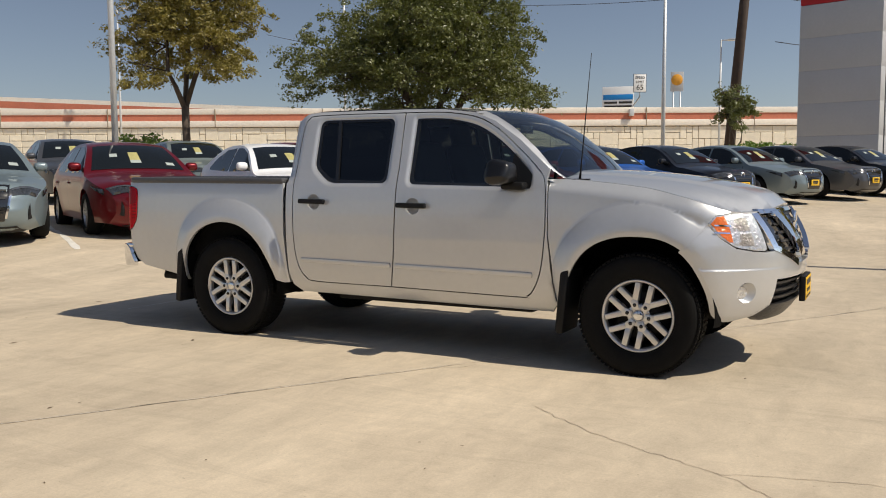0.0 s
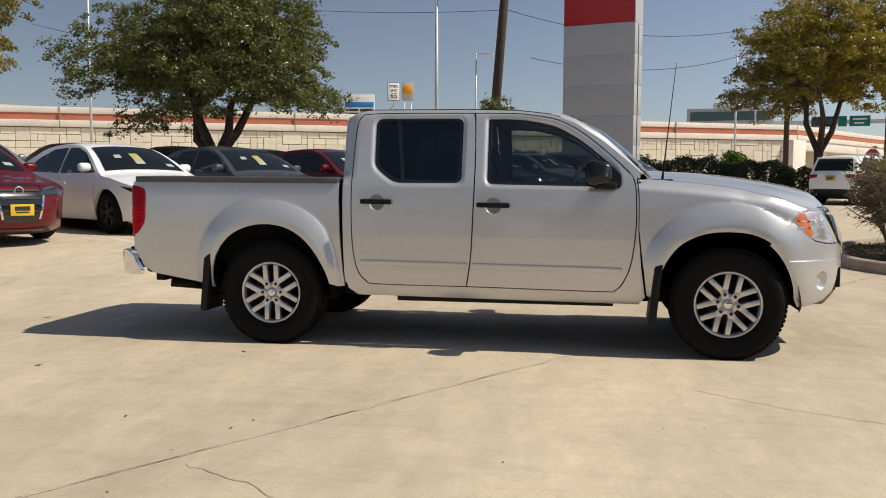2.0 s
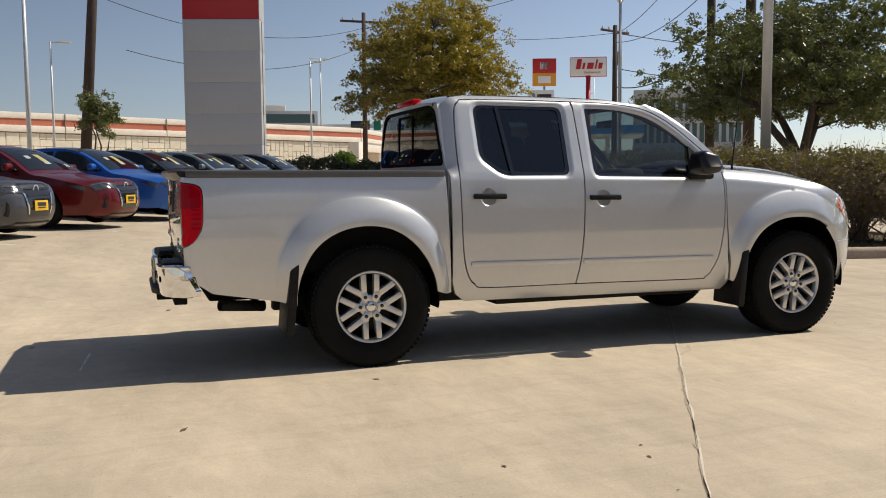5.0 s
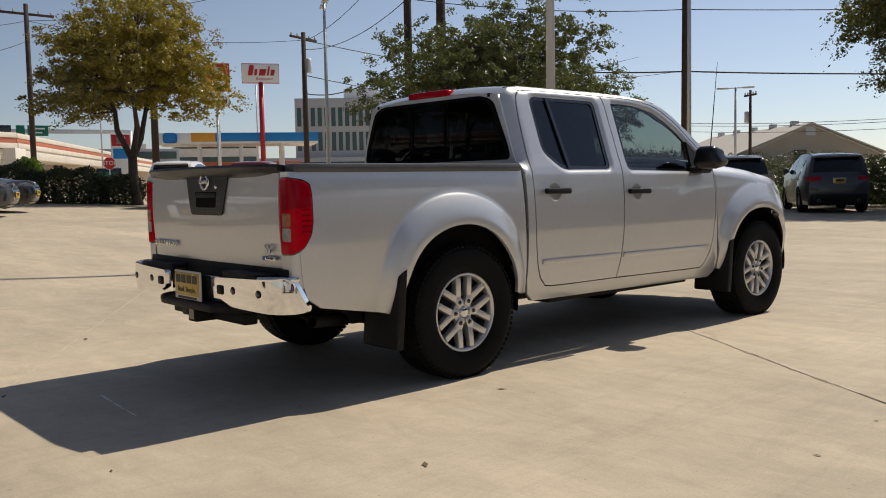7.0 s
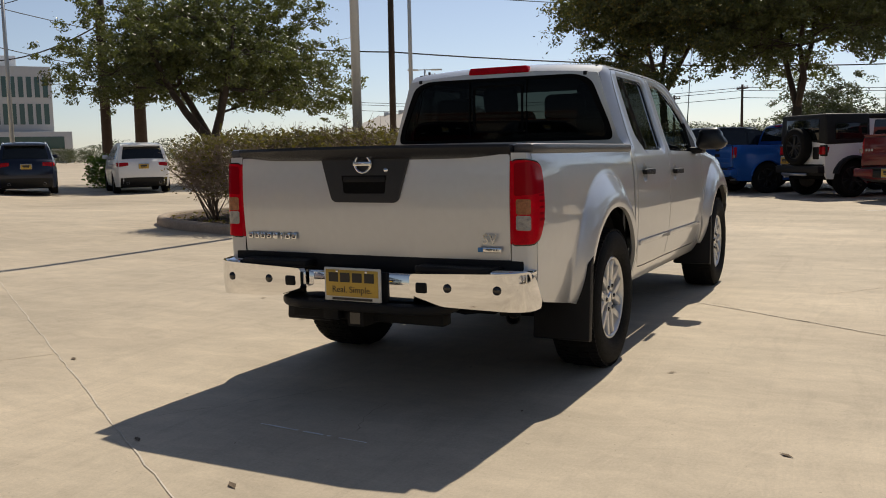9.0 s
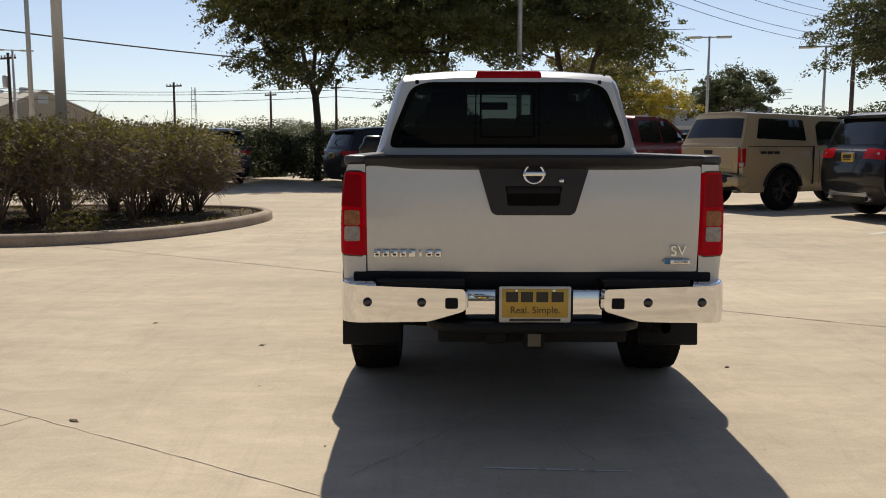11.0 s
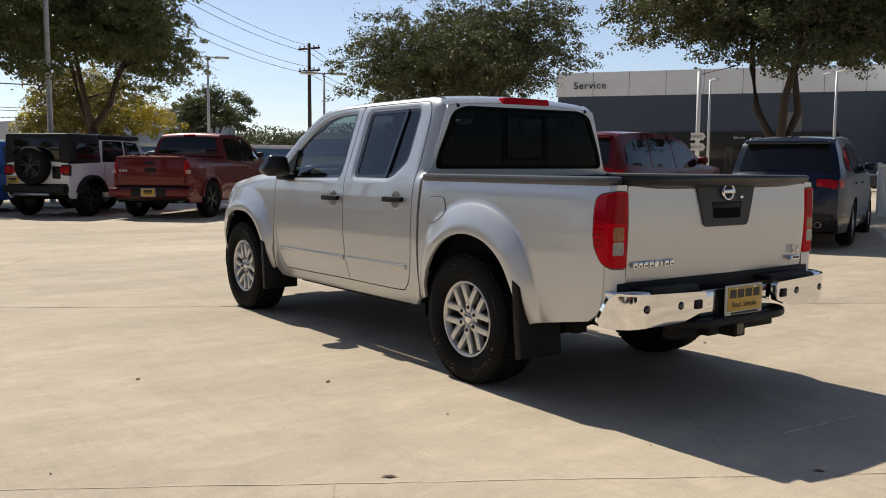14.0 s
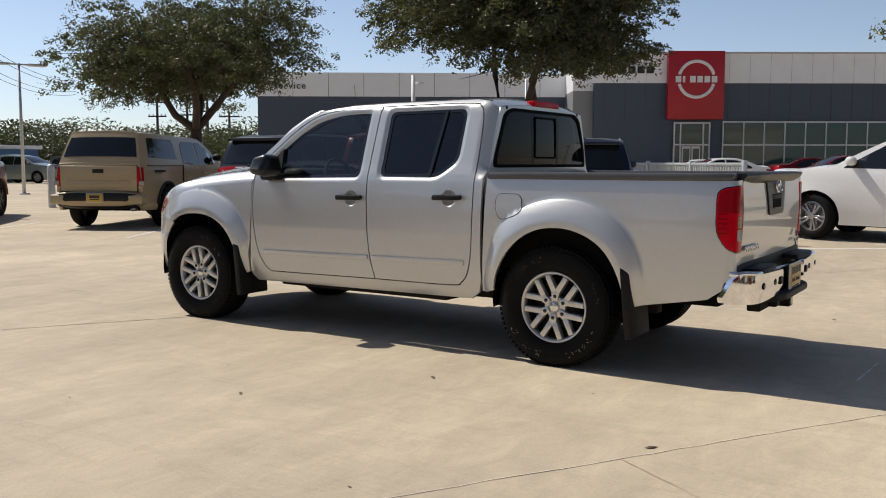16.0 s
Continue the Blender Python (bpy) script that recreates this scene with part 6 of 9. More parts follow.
        D["windscreen"] = mesh("windscreen", *strip(t_of(S["shield"][0]), t_of(S["shield"][1]), -0.87, 0.87, 0.006))
        rear_q = 0.93 if kind == "shell_pickup" else 0.86
        D["rear_window"] = mesh("rear_window", *strip(t_of(S["back"][0]), t_of(S["back"][1]), -rear_q, rear_q, 0.006))
        D["side_windows"] = []
        for s in (1, -1):
            for wn in S["wins"]:
                D["side_windows"].append(mesh("side_window", *sheet(rounded(wn, 0.05), lambda u, w, s=s: (u, s * (width(u, w) + 0.006), w), step=0.15, rim=(0, -s * 0.01, 0))))
        D["lamps"] = []
        # the front's and the back's outline by height, for what is set into them
        rise = [i for i in range(len(P)) if P[i, 0] > half_l * 0.72]
        up = [i for k, i in enumerate(rise) if k == 0 or P[i, 1] > max(P[j, 1] for j in rise[:k])]
        fall = [i for i in range(len(P)) if P[i, 0] < -half_l * 0.72 and P[i, 1] < belt + 0.25]
        front_at = lambda q, z, off: over(float(np.interp(z, P[up, 1], arc[up])), q, off)
        back_at = lambda q, z, off: over(float(np.interp(-z, -P[fall, 1], arc[fall])), q, off)

        def set_in(nm, poly, off, material, front=True, step=0.06, rim=None):
            lay = front_at if front else back_at
            return nm, mesh(nm, *sheet(poly, lambda q, z: lay(q, z, off), step=step, rim=rim), material)

        qa = {"saloon": 0.46, "suv": 0.50, "big_suv": 0.46, "pickup": 0.74, "shell_pickup": 0.74, "jeep": 0.70}[kind]
        hz0, hz1 = S["head"]
        tz0, tz1 = S["tail"]
        for s in (1, -1):
            sleek = kind in ("saloon", "suv", "big_suv")
            lens = [(s * qa, hz0 - 0.015), (s * qa, hz0 + 0.035), (s * 0.985, hz1), (s * 0.985, hz0 + 0.03)] if sleek else [(s * qa, hz0), (s * qa, hz1), (s * 0.985, hz1), (s * 0.985, hz0)]
            D["lamps"].append(set_in("head_lamp", lens, 0.008, LAMP_DARK if sleek else LAMP_WHITE))
            xe = float(np.interp(hz1, P[up, 1], P[up, 0]))
            d = 0.40 if sleek else 0.14
            side_lens = [(xe - 0.01, hz0 + 0.035), (xe - 0.01, hz1), (xe - d, hz1 + 0.045), (xe - d * 0.6, hz1 - 0.01)] if sleek else [(xe, hz0), (xe, hz1), (xe - d, hz1), (xe - d, hz0)]
            D["lamps"].append(("head_lamp_side", mesh("head_lamp_side", *sheet(side_lens, lambda u, w, s=s: (u, s * (width(u, w) + 0.005), w), step=0.08), LAMP_DARK if sleek else LAMP_WHITE)))
            if sleek:
                slit = [(s * (qa + 0.05), hz0 + 0.028), (s * (qa + 0.05), hz0 + 0.040), (s * 0.95, hz1 - 0.012), (s * 0.95, hz1 - 0.030)]
                D["lamps"].append(set_in("lamp_strip", slit, 0.011, LAMP_WHITE))
            rear = [(s * qa, tz0), (s * qa, tz1), (s * 0.985, tz1), (s * 0.985, tz0)]
            if kind == "suv":
                rear = [(s * 0.62, tz0 + 0.03), (s * 0.62, tz1 - 0.03), (s * 0.985, tz1 - 0.02), (s * 0.985, tz0)]
            if kind in ("pickup", "shell_pickup"):
                rear = [(s * 0.83, tz0), (s * 0.83, tz1), (s * 0.99, tz1), (s * 0.99, tz0)]
            D["lamps"].append(set_in("tail_lamp", rear, 0.008, LAMP_RED, False))
            xb = float(np.interp(-(tz0 + tz1) / 2, -P[fall, 1], P[fall, 0]))
            d = 0.26 if sleek else 0.10
            side_lens = [(xb + 0.01, tz0 + 0.01), (xb + 0.01, tz1 - 0.01), (xb + d, tz1), (xb + d * 0.7, tz0 + 0.03)]
            D["lamps"].append(("tail_lamp_side", mesh("tail_lamp_side", *sheet(side_lens, lambda u, w, s=s: (u, s * (width(u, w) + 0.005), w), step=0.08), LAMP_RED)))
            if kind == "saloon":
                D["lamps"].append(set_in("corner_vent", [(s * 0.86, 0.50), (s * 0.89, 0.52), (s * 0.93, 0.35), (s * 0.84, 0.35)], 0.005, CAR_TRIM))
                D["lamps"].append(set_in("grille_trim", [(s * 0.455, 0.56), (s * 0.51, 0.57), (s * 0.41, 0.39), (s * 0.365, 0.39)], 0.012, BADGE_CHROME))
        g0, g1 = S["grille"]
        w1, w0 = (0.46, 0.36) if kind == "saloon" else (0.48, 0.42)
        nm, me = set_in("grille", [(-w1, g1), (w1, g1), (w1, g1 - 0.08), (w0, g0), (-w0, g0), (-w1, g1 - 0.08)], 0.005, GLOSS_BLACK)
        D["grille"] = me
        for k in range(4):
            z = g1 - 0.045 - (g1 - g0 - 0.08) * k / 3.6
            h = w1 + (w0 - w1) * (g1 - z) / (g1 - g0) - 0.04
            D["lamps"].append(set_in("grille_bar", [(-h, z + 0.007), (h, z + 0.007), (h, z - 0.007), (-h, z - 0.007)], 0.010, CAR_TRIM))
        low = S["clear"]
        nm, me = set_in("front_lip", [(-0.60, low + 0.125), (0.60, low + 0.125), (0.78, low + 0.03), (-0.78, low + 0.03)], 0.006, CAR_TRIM)
        D["front_lip"] = me
        D["rear_lip"] = mesh("rear_lip", *strip(t_of(z=S["clear"] + 0.30, front=False), 1.0, -0.95, 0.95, 0.006), CAR_TRIM)
        # dark box added inside the body so the wheel arches read as shaded
        bm = block(-half_l * 0.86, half_l * 0.86, -W * 0.80, W * 0.80, S["clear"] - 0.02, belt - 0.25, 0.02)
        D["underbody"] = bpy.data.meshes.new("underbody")
        bm.to_mesh(D["underbody"])
        bm.free()
        D["underbody"].materials.append(LINER)
        _car_meshes[key] = D
    D = _car_meshes[key]
    C = thing(name, m, label, category, group)
    body = D["body"].copy()
    body.materials.append(colour)
    part("body", body, colour, C)
    for k in ("windscreen", "rear_window"):
        if not D[k].materials:
            D[k].materials.append(CAR_GLASS)
        part(k, D[k], CAR_GLASS, C)
    if roof:
        part("roof_panel", mesh("roof_panel", *strip(t_of(S["shield"][1]), t_of(S["back"][0]), -1.0, 1.0, 0.004), roof), roof, C, "black roof")
    for me in D["side_windows"]:
        part("side_window", me, CAR_GLASS, C)
    for nm, me in D["lamps"]:
        part(nm, me, None, C)
    for k in ("grille", "front_lip", "rear_lip", "underbody"):
        part(k, D[k], None, C)
    for s in (1, -1):
        x0, z0 = S["mirror"]
        y0 = width(x0, z0)
        part("wing_mirror", block(x0 - 0.09, x0 + 0.05, min(s * y0, s * (y0 + 0.20)), max(s * y0, s * (y0 + 0.20)), z0 - 0.01, z0 + 0.13, 0.055, 3), CAR_TRIM if kind in ("pickup", "shell_pickup", "jeep") else colour, C)
        xs = [w[-1][0] + 0.03 for w in S["wins"][:-1]] + [S["wins"][0][0][0] + 0.02]
        for x in xs[:2]:
            part("door_seam", mesh("door_seam", *sheet([(x - 0.006, S["clear"] + 0.12), (x + 0.006, S["clear"] + 0.12), (x + 0.006, belt), (x - 0.006, belt)], lambda u, w, s=s: (u, s * (width(u, w) + 0.003), w), step=0.2), CAR_TRIM), CAR_TRIM, C)
        for w in S["wins"][:2]:
            x = w[-1][0] + 0.12
            part("door_handle", block(x, x + 0.17, min(s * (width(x, belt - 0.1)), s * (width(x, belt - 0.1) + 0.03)), max(s * width(x, belt - 0.1), s * (width(x, belt - 0.1) + 0.03)), belt - 0.12, belt - 0.09, 0.01), colour, C)
    tyre, rim = car_wheel(R, dark_rims)
    for x in S["axles"]:
        for s in (1, -1):
            w = new("wheel")
            w.parent = C
            w.matrix_basis = pose(x, s * (W - 0.115), R - 0.003, 0, 20 * x + 15 * s, (0 if s > 0 else 180) + (steer if x > 0 else 0))
            part("tyre", tyre, None, w)
            part("rim", rim, None, w)
    # dealer plates, front and rear
    for fr in (True, False):
        z = {"saloon": 0.45, "suv": 0.62}.get(kind, 0.66) if fr else {"saloon": 0.66, "suv": 0.88, "big_suv": 1.02, "pickup": 0.58, "shell_pickup": 0.60, "jeep": 0.86}[kind]
        x, _, z = over(t_of(z=z, front=fr), 0.0, 0.012)
        if kind == "jeep" and not fr:
            y = 0.62
        else:
            y = 0.0
        d = 1 if fr else -1
        pl = part("dealer_plate", block(min(x, x + d * 0.012), max(x, x + d * 0.012), y - 0.155, y + 0.155, z - 0.075, z + 0.075, 0.004), YELLOW if fr else GOLD, C, "yellow dealer plate")
        if not fr:
            part("plate_frame", block(x, x + 0.010, y - 0.172, y + 0.172, z - 0.092, z + 0.092, 0.004), CAR_RIM, pl)
        for dz, h, w in ((0.02, 0.028, 0.10), (-0.03, 0.010, 0.085)):
            a = x + d * 0.013
            part("plate_bar", block(min(a, a + d * 0.002), max(a, a + d * 0.002), y - w, y + w, z + dz - h, z + dz + h), INK, pl)
    if tags:
        a, b = S["shield"]
        t0, t1 = t_of(a), t_of(b)
        part("price_sheet", mesh("price_sheet", *strip(t0 + (t1 - t0) * 0.28, t0 + (t1 - t0) * 0.60, -0.12, 0.09, 0.010, 3, 3), TAG), TAG, C, "yellow sheet on the windscreen")
        part("price_sheet", mesh("price_sheet", *strip(t0 + (t1 - t0) * 0.42, t0 + (t1 - t0) * 0.55, -0.52, -0.36, 0.010, 3, 3), TAG_WHITE), TAG_WHITE, C, "white sheet on the windscreen")
        part("price_sheet", mesh("price_sheet", *strip(t0 + (t1 - t0) * 0.20, t0 + (t1 - t0) * 0.30, -0.12, 0.09, 0.010, 3, 3), TAG_WHITE), TAG_WHITE, C, "white sheet on the windscreen")
        part("price_sheet", mesh("price_sheet", *strip(t0 + (t1 - t0) * 0.14, t0 + (t1 - t0) * 0.24, 0.58, 0.74, 0.010, 3, 3), TAG_WHITE), TAG_WHITE, C, "white sheet on the windscreen")
    v, f = lathe([(0.045, 0), (0.05, 0.01), (0.065, 0.01), (0.07, 0)], 20, "x")
    if kind in ("saloon", "suv"):
        gx, _, gz = over(t_of(z=S["grille"][1] - 0.06), 0.0, 0.006)
        part("front_badge", mesh("front_badge", v, f, BADGE_CHROME), BADGE_CHROME, C, m=pose(gx, 0, gz))
    return C


def at(x, y, heading, scale=1.0):
    return pose(x, y, ground_z(x, y), 0, 0, heading) @ Matrix.Scale(scale, 4)


ROW = -30.5
SHIFT = (0.85, 0.40, 0.38, 0.22, 0.15, 0.1, 0, 0, 0, 0)      # offset of each car along the row, set to fit the camera's view
row_cars = [(P_TEAL, "pale grey-blue saloon parked in a row"), (P_RED, "red saloon parked with price sheet on windscreen"), (P_WHITE, "white saloon parked with black wheels"), (P_GREY, "dark grey saloon parked in the row"),
            (P_DARKRED, "deep red saloon parked in the row"), (P_BLUE, "bright blue saloon with black roof"), (P_BLACK, "black saloon parked in the row"),
            (P_TEAL, "grey-blue saloon parked near the pylon"), (P_GREY, "gunmetal saloon parked near the pylon"), (P_BLACK, "black saloon at the end of the row")]
for i, (col, lab) in enumerate(row_cars):
    build_car("saloon", "saloon_car", lab, "car", at(-10.4 + 1.3 * i + 0.46 * SHIFT[i], 2.0 + 2.5 * i + 0.89 * SHIFT[i], ROW), col, "saloon cars in the sales row", i in (2,), True, roof=P_BLACK if col is P_BLUE else None)
# a second row behind, seen over the first
for k, (col, lab) in enumerate(((P_GREY, "dark grey saloon parked behind the front row"), (P_SAGE, "sage grey saloon parked behind the front row"), (P_RED, "red saloon parked behind the front row"), (P_BLACK, "black saloon parked behind the front row"),
                 (P_GREY, "gunmetal saloon parked behind the front row"), (P_BLACK, "black saloon parked behind the front row"), (P_NAVY, "navy saloon parked behind the front row"), (P_WHITE, "white saloon parked behind the front row"))):
    build_car("saloon", "saloon_car", lab, "car", at(-15.2 + 1.45 * k, 8.9 + 2.6 * k, ROW), col, "saloon cars behind the sales row", False, True)

BACK = -57.0
S_AXLES = {k: q["axles"] for k, q in SPECS.items()}


def big_red(kind, col):
    return kind == "big_suv" and col is P_RED


for kind, x, y, h, col, nm, lab, cat, dark, size in (
        ("suv", 19.9, 1.6, BACK, P_BLACK, "sport_utility_car", "black compact sport utility car with silver bumper", "car", True, 1.0),
        ("pickup", 19.07, -0.08, -52.0, P_BLUE, "small_pickup", "bright blue small pickup parked tail out", "pickup truck", True, 0.9),
        ("jeep", 17.21, -1.94, -50.0, P_WHITE, "off_road_car", "white off-road car with black hard top", "car", True, 1.0),
        ("pickup", 15.71, -4.17, -46.0, P_DARKRED, "pickup_truck", "deep red crew-cab pickup parked tail out", "pickup truck", True, 1.0),
        ("shell_pickup", 11.8, -7.06, -63.0, P_TAN, "camper_pickup", "sand-coloured pickup with a camper shell", "pickup truck", True, 1.0),
        ("big_suv", 8.72, -8.82, -79.0, P_BLACK, "large_sport_utility_car", "black large sport utility car parked tail out", "car", False, 1.0),
        ("big_suv", 6.1, -9.02, -73.5, P_RED, "large_sport_utility_car", "red large sport utility car with bright wheels", "car", False, 1.0),
        ("suv", 2.95, -9.75, -66.0, P_NAVY, "sport_utility_car", "dark blue sport utility car parked tail out", "car", False, 0.965),
        ("suv", -2.73, -10.03, -11.0, P_WHITE, "sport_utility_car", "white sport utility car with turned front wheels", "car", False, 1.0),
        ("suv", 20.3, 10.5, 38.0, P_BLACK, "sport_utility_car", "black sport utility car parked tail out", "car", True, 1.0),
        ("suv", 21.8, 8.25, 36.0, P_GREY, "sport_utility_car", "dark grey sport utility car parked tail out", "car", True, 1.0),
        ("suv", 9.9, 27.0, 52.0, P_WHITE, "sport_utility_car", "white sport utility car far across the lot", "car", False, 1.0),
        ("suv", 12.3, 25.7, 52.0, P_RED, "sport_utility_car", "red sport utility car far across the lot", "car", True, 1.0),
        ("suv", 14.4, 24.2, 52.0, P_NAVY, "sport_utility_car", "navy sport utility car far across the lot", "car", True, 1.0),
        ("suv", 17.2, 22.0, 52.0, P_WHITE, "sport_utility_car", "white sport utility car beside the oak", "car", True, 1.0)):
    c = build_car(kind, nm, lab, cat, at(x, y, h, size), col, "", dark, steer=-12 if h == -11.0 else 0)
    if kind in ("suv", "big_suv"):
        big = kind == "big_suv"
        xr, w_, zt = (-2.46, 0.80, 1.70) if big else (-2.24, 0.74, 1.61)
        spoiler = block(xr + 0.10, xr + 0.42, -w_ * 0.82, w_ * 0.82, zt - 0.02, zt + 0.035, 0.02)
        for q in spoiler.verts:
            q.co.z += 0.04 * (q.co.x - xr - 0.1) - 0.03 * (q.co.y / w_) ** 2
        part("rear_spoiler", spoiler, col, c)
        part("tailgate_strip", block(xr - 0.055, xr + 0.03, -w_ * 0.5, w_ * 0.5, 1.118 if big else 0.97, 1.145 if big else 0.995, 0.01), CAR_RIM, c, "bright tailgate strip")
        part("bumper_skirt", block(xr - 0.075, xr + 0.12, -w_ * 0.80, w_ * 0.80, 0.50, 0.66, 0.04), CAR_TRIM, c, "black lower bumper")
        part("skid_plate", block(xr - 0.085, xr + 0.10, -w_ * 0.62, w_ * 0.62, 0.38, 0.50, 0.03), CAR_RIM, c, "silver bumper skid plate")
        zw = 1.235 if big else 1.20
        rod("rear_wiper", [(xr + 0.060, 0.02, zw - 0.02), (xr + 0.070, -0.12, zw + 0.012), (xr + 0.072, -0.38, zw + 0.022)], 0.013, CAR_TRIM, c)
        part("wiper_pivot", block(xr + 0.03, xr + 0.10, -0.04, 0.06, zw - 0.045, zw + 0.005, 0.012), CAR_TRIM, c)
        part("crease_strip", block(xr - 0.062, xr + 0.02, -w_ * 0.86, w_ * 0.86, 0.745, 0.757, 0.004), CAR_RIM, c)
        if col is not P_RED:
            for s in (1, -1):
                zr = zt + (0.055 if big else 0.045)
                rod("roof_rail", [(-1.75, s * w_ * 0.83, zr - 0.03), (-1.62, s * w_ * 0.84, zr + 0.02), (-0.9, s * w_ * 0.86, zr + 0.045), (0.0, s * w_ * 0.85, zr + 0.035), (0.12, s * w_ * 0.84, zr - 0.01)], 0.017, CAR_RIM, c, "silver roof rail")
        fin = prism([(-1.62, 0.0), (-1.40, 0.0), (-1.55, 0.065), (-1.60, 0.07)], -0.018, 0.018, lambda u, v, h, z=zt: (u, h, z + 0.035 + v), 0.006)
        part("aerial_fin", fin, col, c)
        for s in (1, -1):
            v, f = lathe([(0.040, -0.12), (0.046, -0.12), (0.046, 0.05), (0.040, 0.05)], 14, "x")
            part("exhaust_tip", mesh("exhaust_tip", v, f, CAR_RIM), CAR_RIM, c, m=pose(xr + 0.03, s * 0.52, 0.36))
            if big:
                y0, y1 = sorted((s * 0.50, s * 0.70))
                part("reversing_lens", block(xr - 0.045, xr + 0.02, y0, y1, 1.045, 1.105, 0.012), LAMP_CLEAR, c, "clear lens beside the tail lamp")
            part("reflector", block(xr - 0.05, xr + 0.05, min(s * 0.60, s * 0.74), max(s * 0.60, s * 0.74), 0.67, 0.70, 0.008), LAMP_RED, c)
    if kind == "jeep":
        part("hard_top", block(-1.02, 0.60, -0.815, 0.815, 1.755, 1.875, 0.04, 3), CAR_TRIM, c, "black hard top")
        shell = block(-2.135, -1.0, -0.855, 0.855, 1.195, 1.875, 0.05, 3)
        for q in shell.verts:
            if q.co.z > 1.5:
                q.co.y *= 0.955
        part("hard_top", shell, CAR_TRIM, c, "black hard top shell behind the doors")
        part("rear_glass", block(-2.145, -2.13, -0.60, 0.60, 1.29, 1.76, 0.006), CAR_GLASS, c)
        part("gate_vent", block(-2.15, -2.12, -0.62, -0.40, 0.86, 1.14, 0.01), CAR_TRIM, c)
        rod("tow_step", [(-2.34, -0.45, 0.52), (-2.34, 0.45, 0.52)], 0.035, CAR_RIM, c)
        for s in (1, -1):
            y0, y1 = sorted((s * 0.62, s * 0.875))
            part("lamp_surround", block(-2.142, -2.10, y0, y1, 0.93, 1.18, 0.02), CAR_TRIM, c)
            y0, y1 = sorted((s * 0.665, s * 0.835))
            part("tail_lamp", block(-2.160, -2.13, y0, y1, 0.97, 1.145, 0.02), LAMP_RED, c)
            y0, y1 = sorted((s * 0.84, s * 0.862))
            part("quarter_glass", block(-1.90, -1.10, y0, y1, 1.31, 1.66, 0.006), CAR_GLASS, c)
            for x in (-1.45, 1.45):
                b = bmesh.new()
                v, f = [], []
                for a in np.linspace(0.25, math.pi - 0.25, 14):
                    for yy, rr in ((0.86, 0.47), (1.0, 0.46), (1.0, 0.52), (0.86, 0.53)):
                        v.append((x + rr * math.cos(a), s * yy, 0.42 + rr * math.sin(a)))
                for i in range(13):
                    for k in range(4):
                        f.append((i * 4 + k, i * 4 + (k + 1) % 4, i * 4 + 4 + (k + 1) % 4, i * 4 + 4 + k))
                b.free()
                part("wheel_arch", mesh("wheel_arch", v, f, CAR_TRIM), CAR_TRIM, c)
        ty, ri = car_wheel(0.42, True)
        w = new("spare_wheel")
        w.parent = c
        w.matrix_basis = pose(-2.27, 0.0, 1.15, 0, 0, 90)
        part("tyre", ty, None, w)
        part("rim", ri, None, w)
        part("rear_bumper", block(-2.30, -2.10, -0.80, 0.80, 0.55, 0.72, 0.03), CAR_TRIM, c)
    if big_red(kind, col):
        part("light_bar", block(-2.50, -2.43, -0.66, 0.66, 1.055, 1.105, 0.012), LAMP_RED, c, "red light bar across the tailgate")
    if kind in ("pickup", "shell_pickup"):
        shell = kind == "shell_pickup"
        xb, zb, zt, W_ = (-2.645, 0.72, 1.215, 0.92) if shell else (-2.745, 0.74, 1.335, 0.955)
        # tailgate: a proud panel with a dark gap round it, a pressed band and a handle
        part("gate_gap", block(xb - 0.006, xb + 0.02, -W_ * 0.835, W_ * 0.835, zb - 0.01, zt - 0.004, 0.004), CAR_TRIM, c)
        gate = part("tailgate", block(xb - 0.022, xb + 0.02, -W_ * 0.82, W_ * 0.82, zb, zt - 0.012, 0.012, 3), col, c, "body-coloured tailgate")
        part("gate_band", block(xb - 0.032, xb - 0.01, -W_ * 0.70, W_ * 0.70, (zb + zt) / 2 - 0.17, (zb + zt) / 2 - 0.04, 0.010, 3), col, gate)
        part("gate_handle", block(xb - 0.036, xb - 0.01, -0.11, 0.11, zt - 0.15, zt - 0.075, 0.012), CAR_TRIM, gate)
        if not shell:
            part("gate_badge", block(xb - 0.034, xb - 0.012, -0.12, 0.12, zt - 0.31, zt - 0.22, 0.03, 3), CAR_TRIM, gate)
            for k in range(3):
                part("badge_bar", block(xb - 0.028, xb - 0.018, W_ * 0.56 + 0.075 * k, W_ * 0.56 + 0.05 + 0.075 * k, zt - 0.30, zt - 0.25, 0.004), CAR_RIM, gate)
        # bumper: painted ends, dark middle with the plate's recess
        for s_ in (1, -1):
            y0, y1 = sorted((s_ * (0.56 if shell else 0.40), s_ * W_ * 0.985))
            part("bumper_end", block(xb - 0.15, xb + 0.10, y0, y1, zb - 0.24, zb - 0.06, 0.035, 3), col, c, "painted bumper end")
            y0, y1 = sorted((s_ * W_ * 0.86, s_ * W_ * 0.97))
            z_ = 0.835 if shell else 1.0
            part("reversing_lens", block(xb - 0.014, xb + 0.02, y0, y1, z_, z_ + 0.085, 0.006), SMOKE_CLEAR, c)
            for ax in S_AXLES[kind]:
                v, f = [], []
                R_w = 0.43 if not shell else 0.41
                for a_ in np.linspace(0.12, math.pi - 0.12, 18):
                    for yy, rr in ((0.90, R_w + 0.045), (1.005, R_w + 0.050), (1.01, R_w + 0.085), (0.96, R_w + 0.10)):
                        v.append((ax + rr * math.cos(a_), s_ * yy * (W_ + 0.03), R_w + rr * math.sin(a_)))
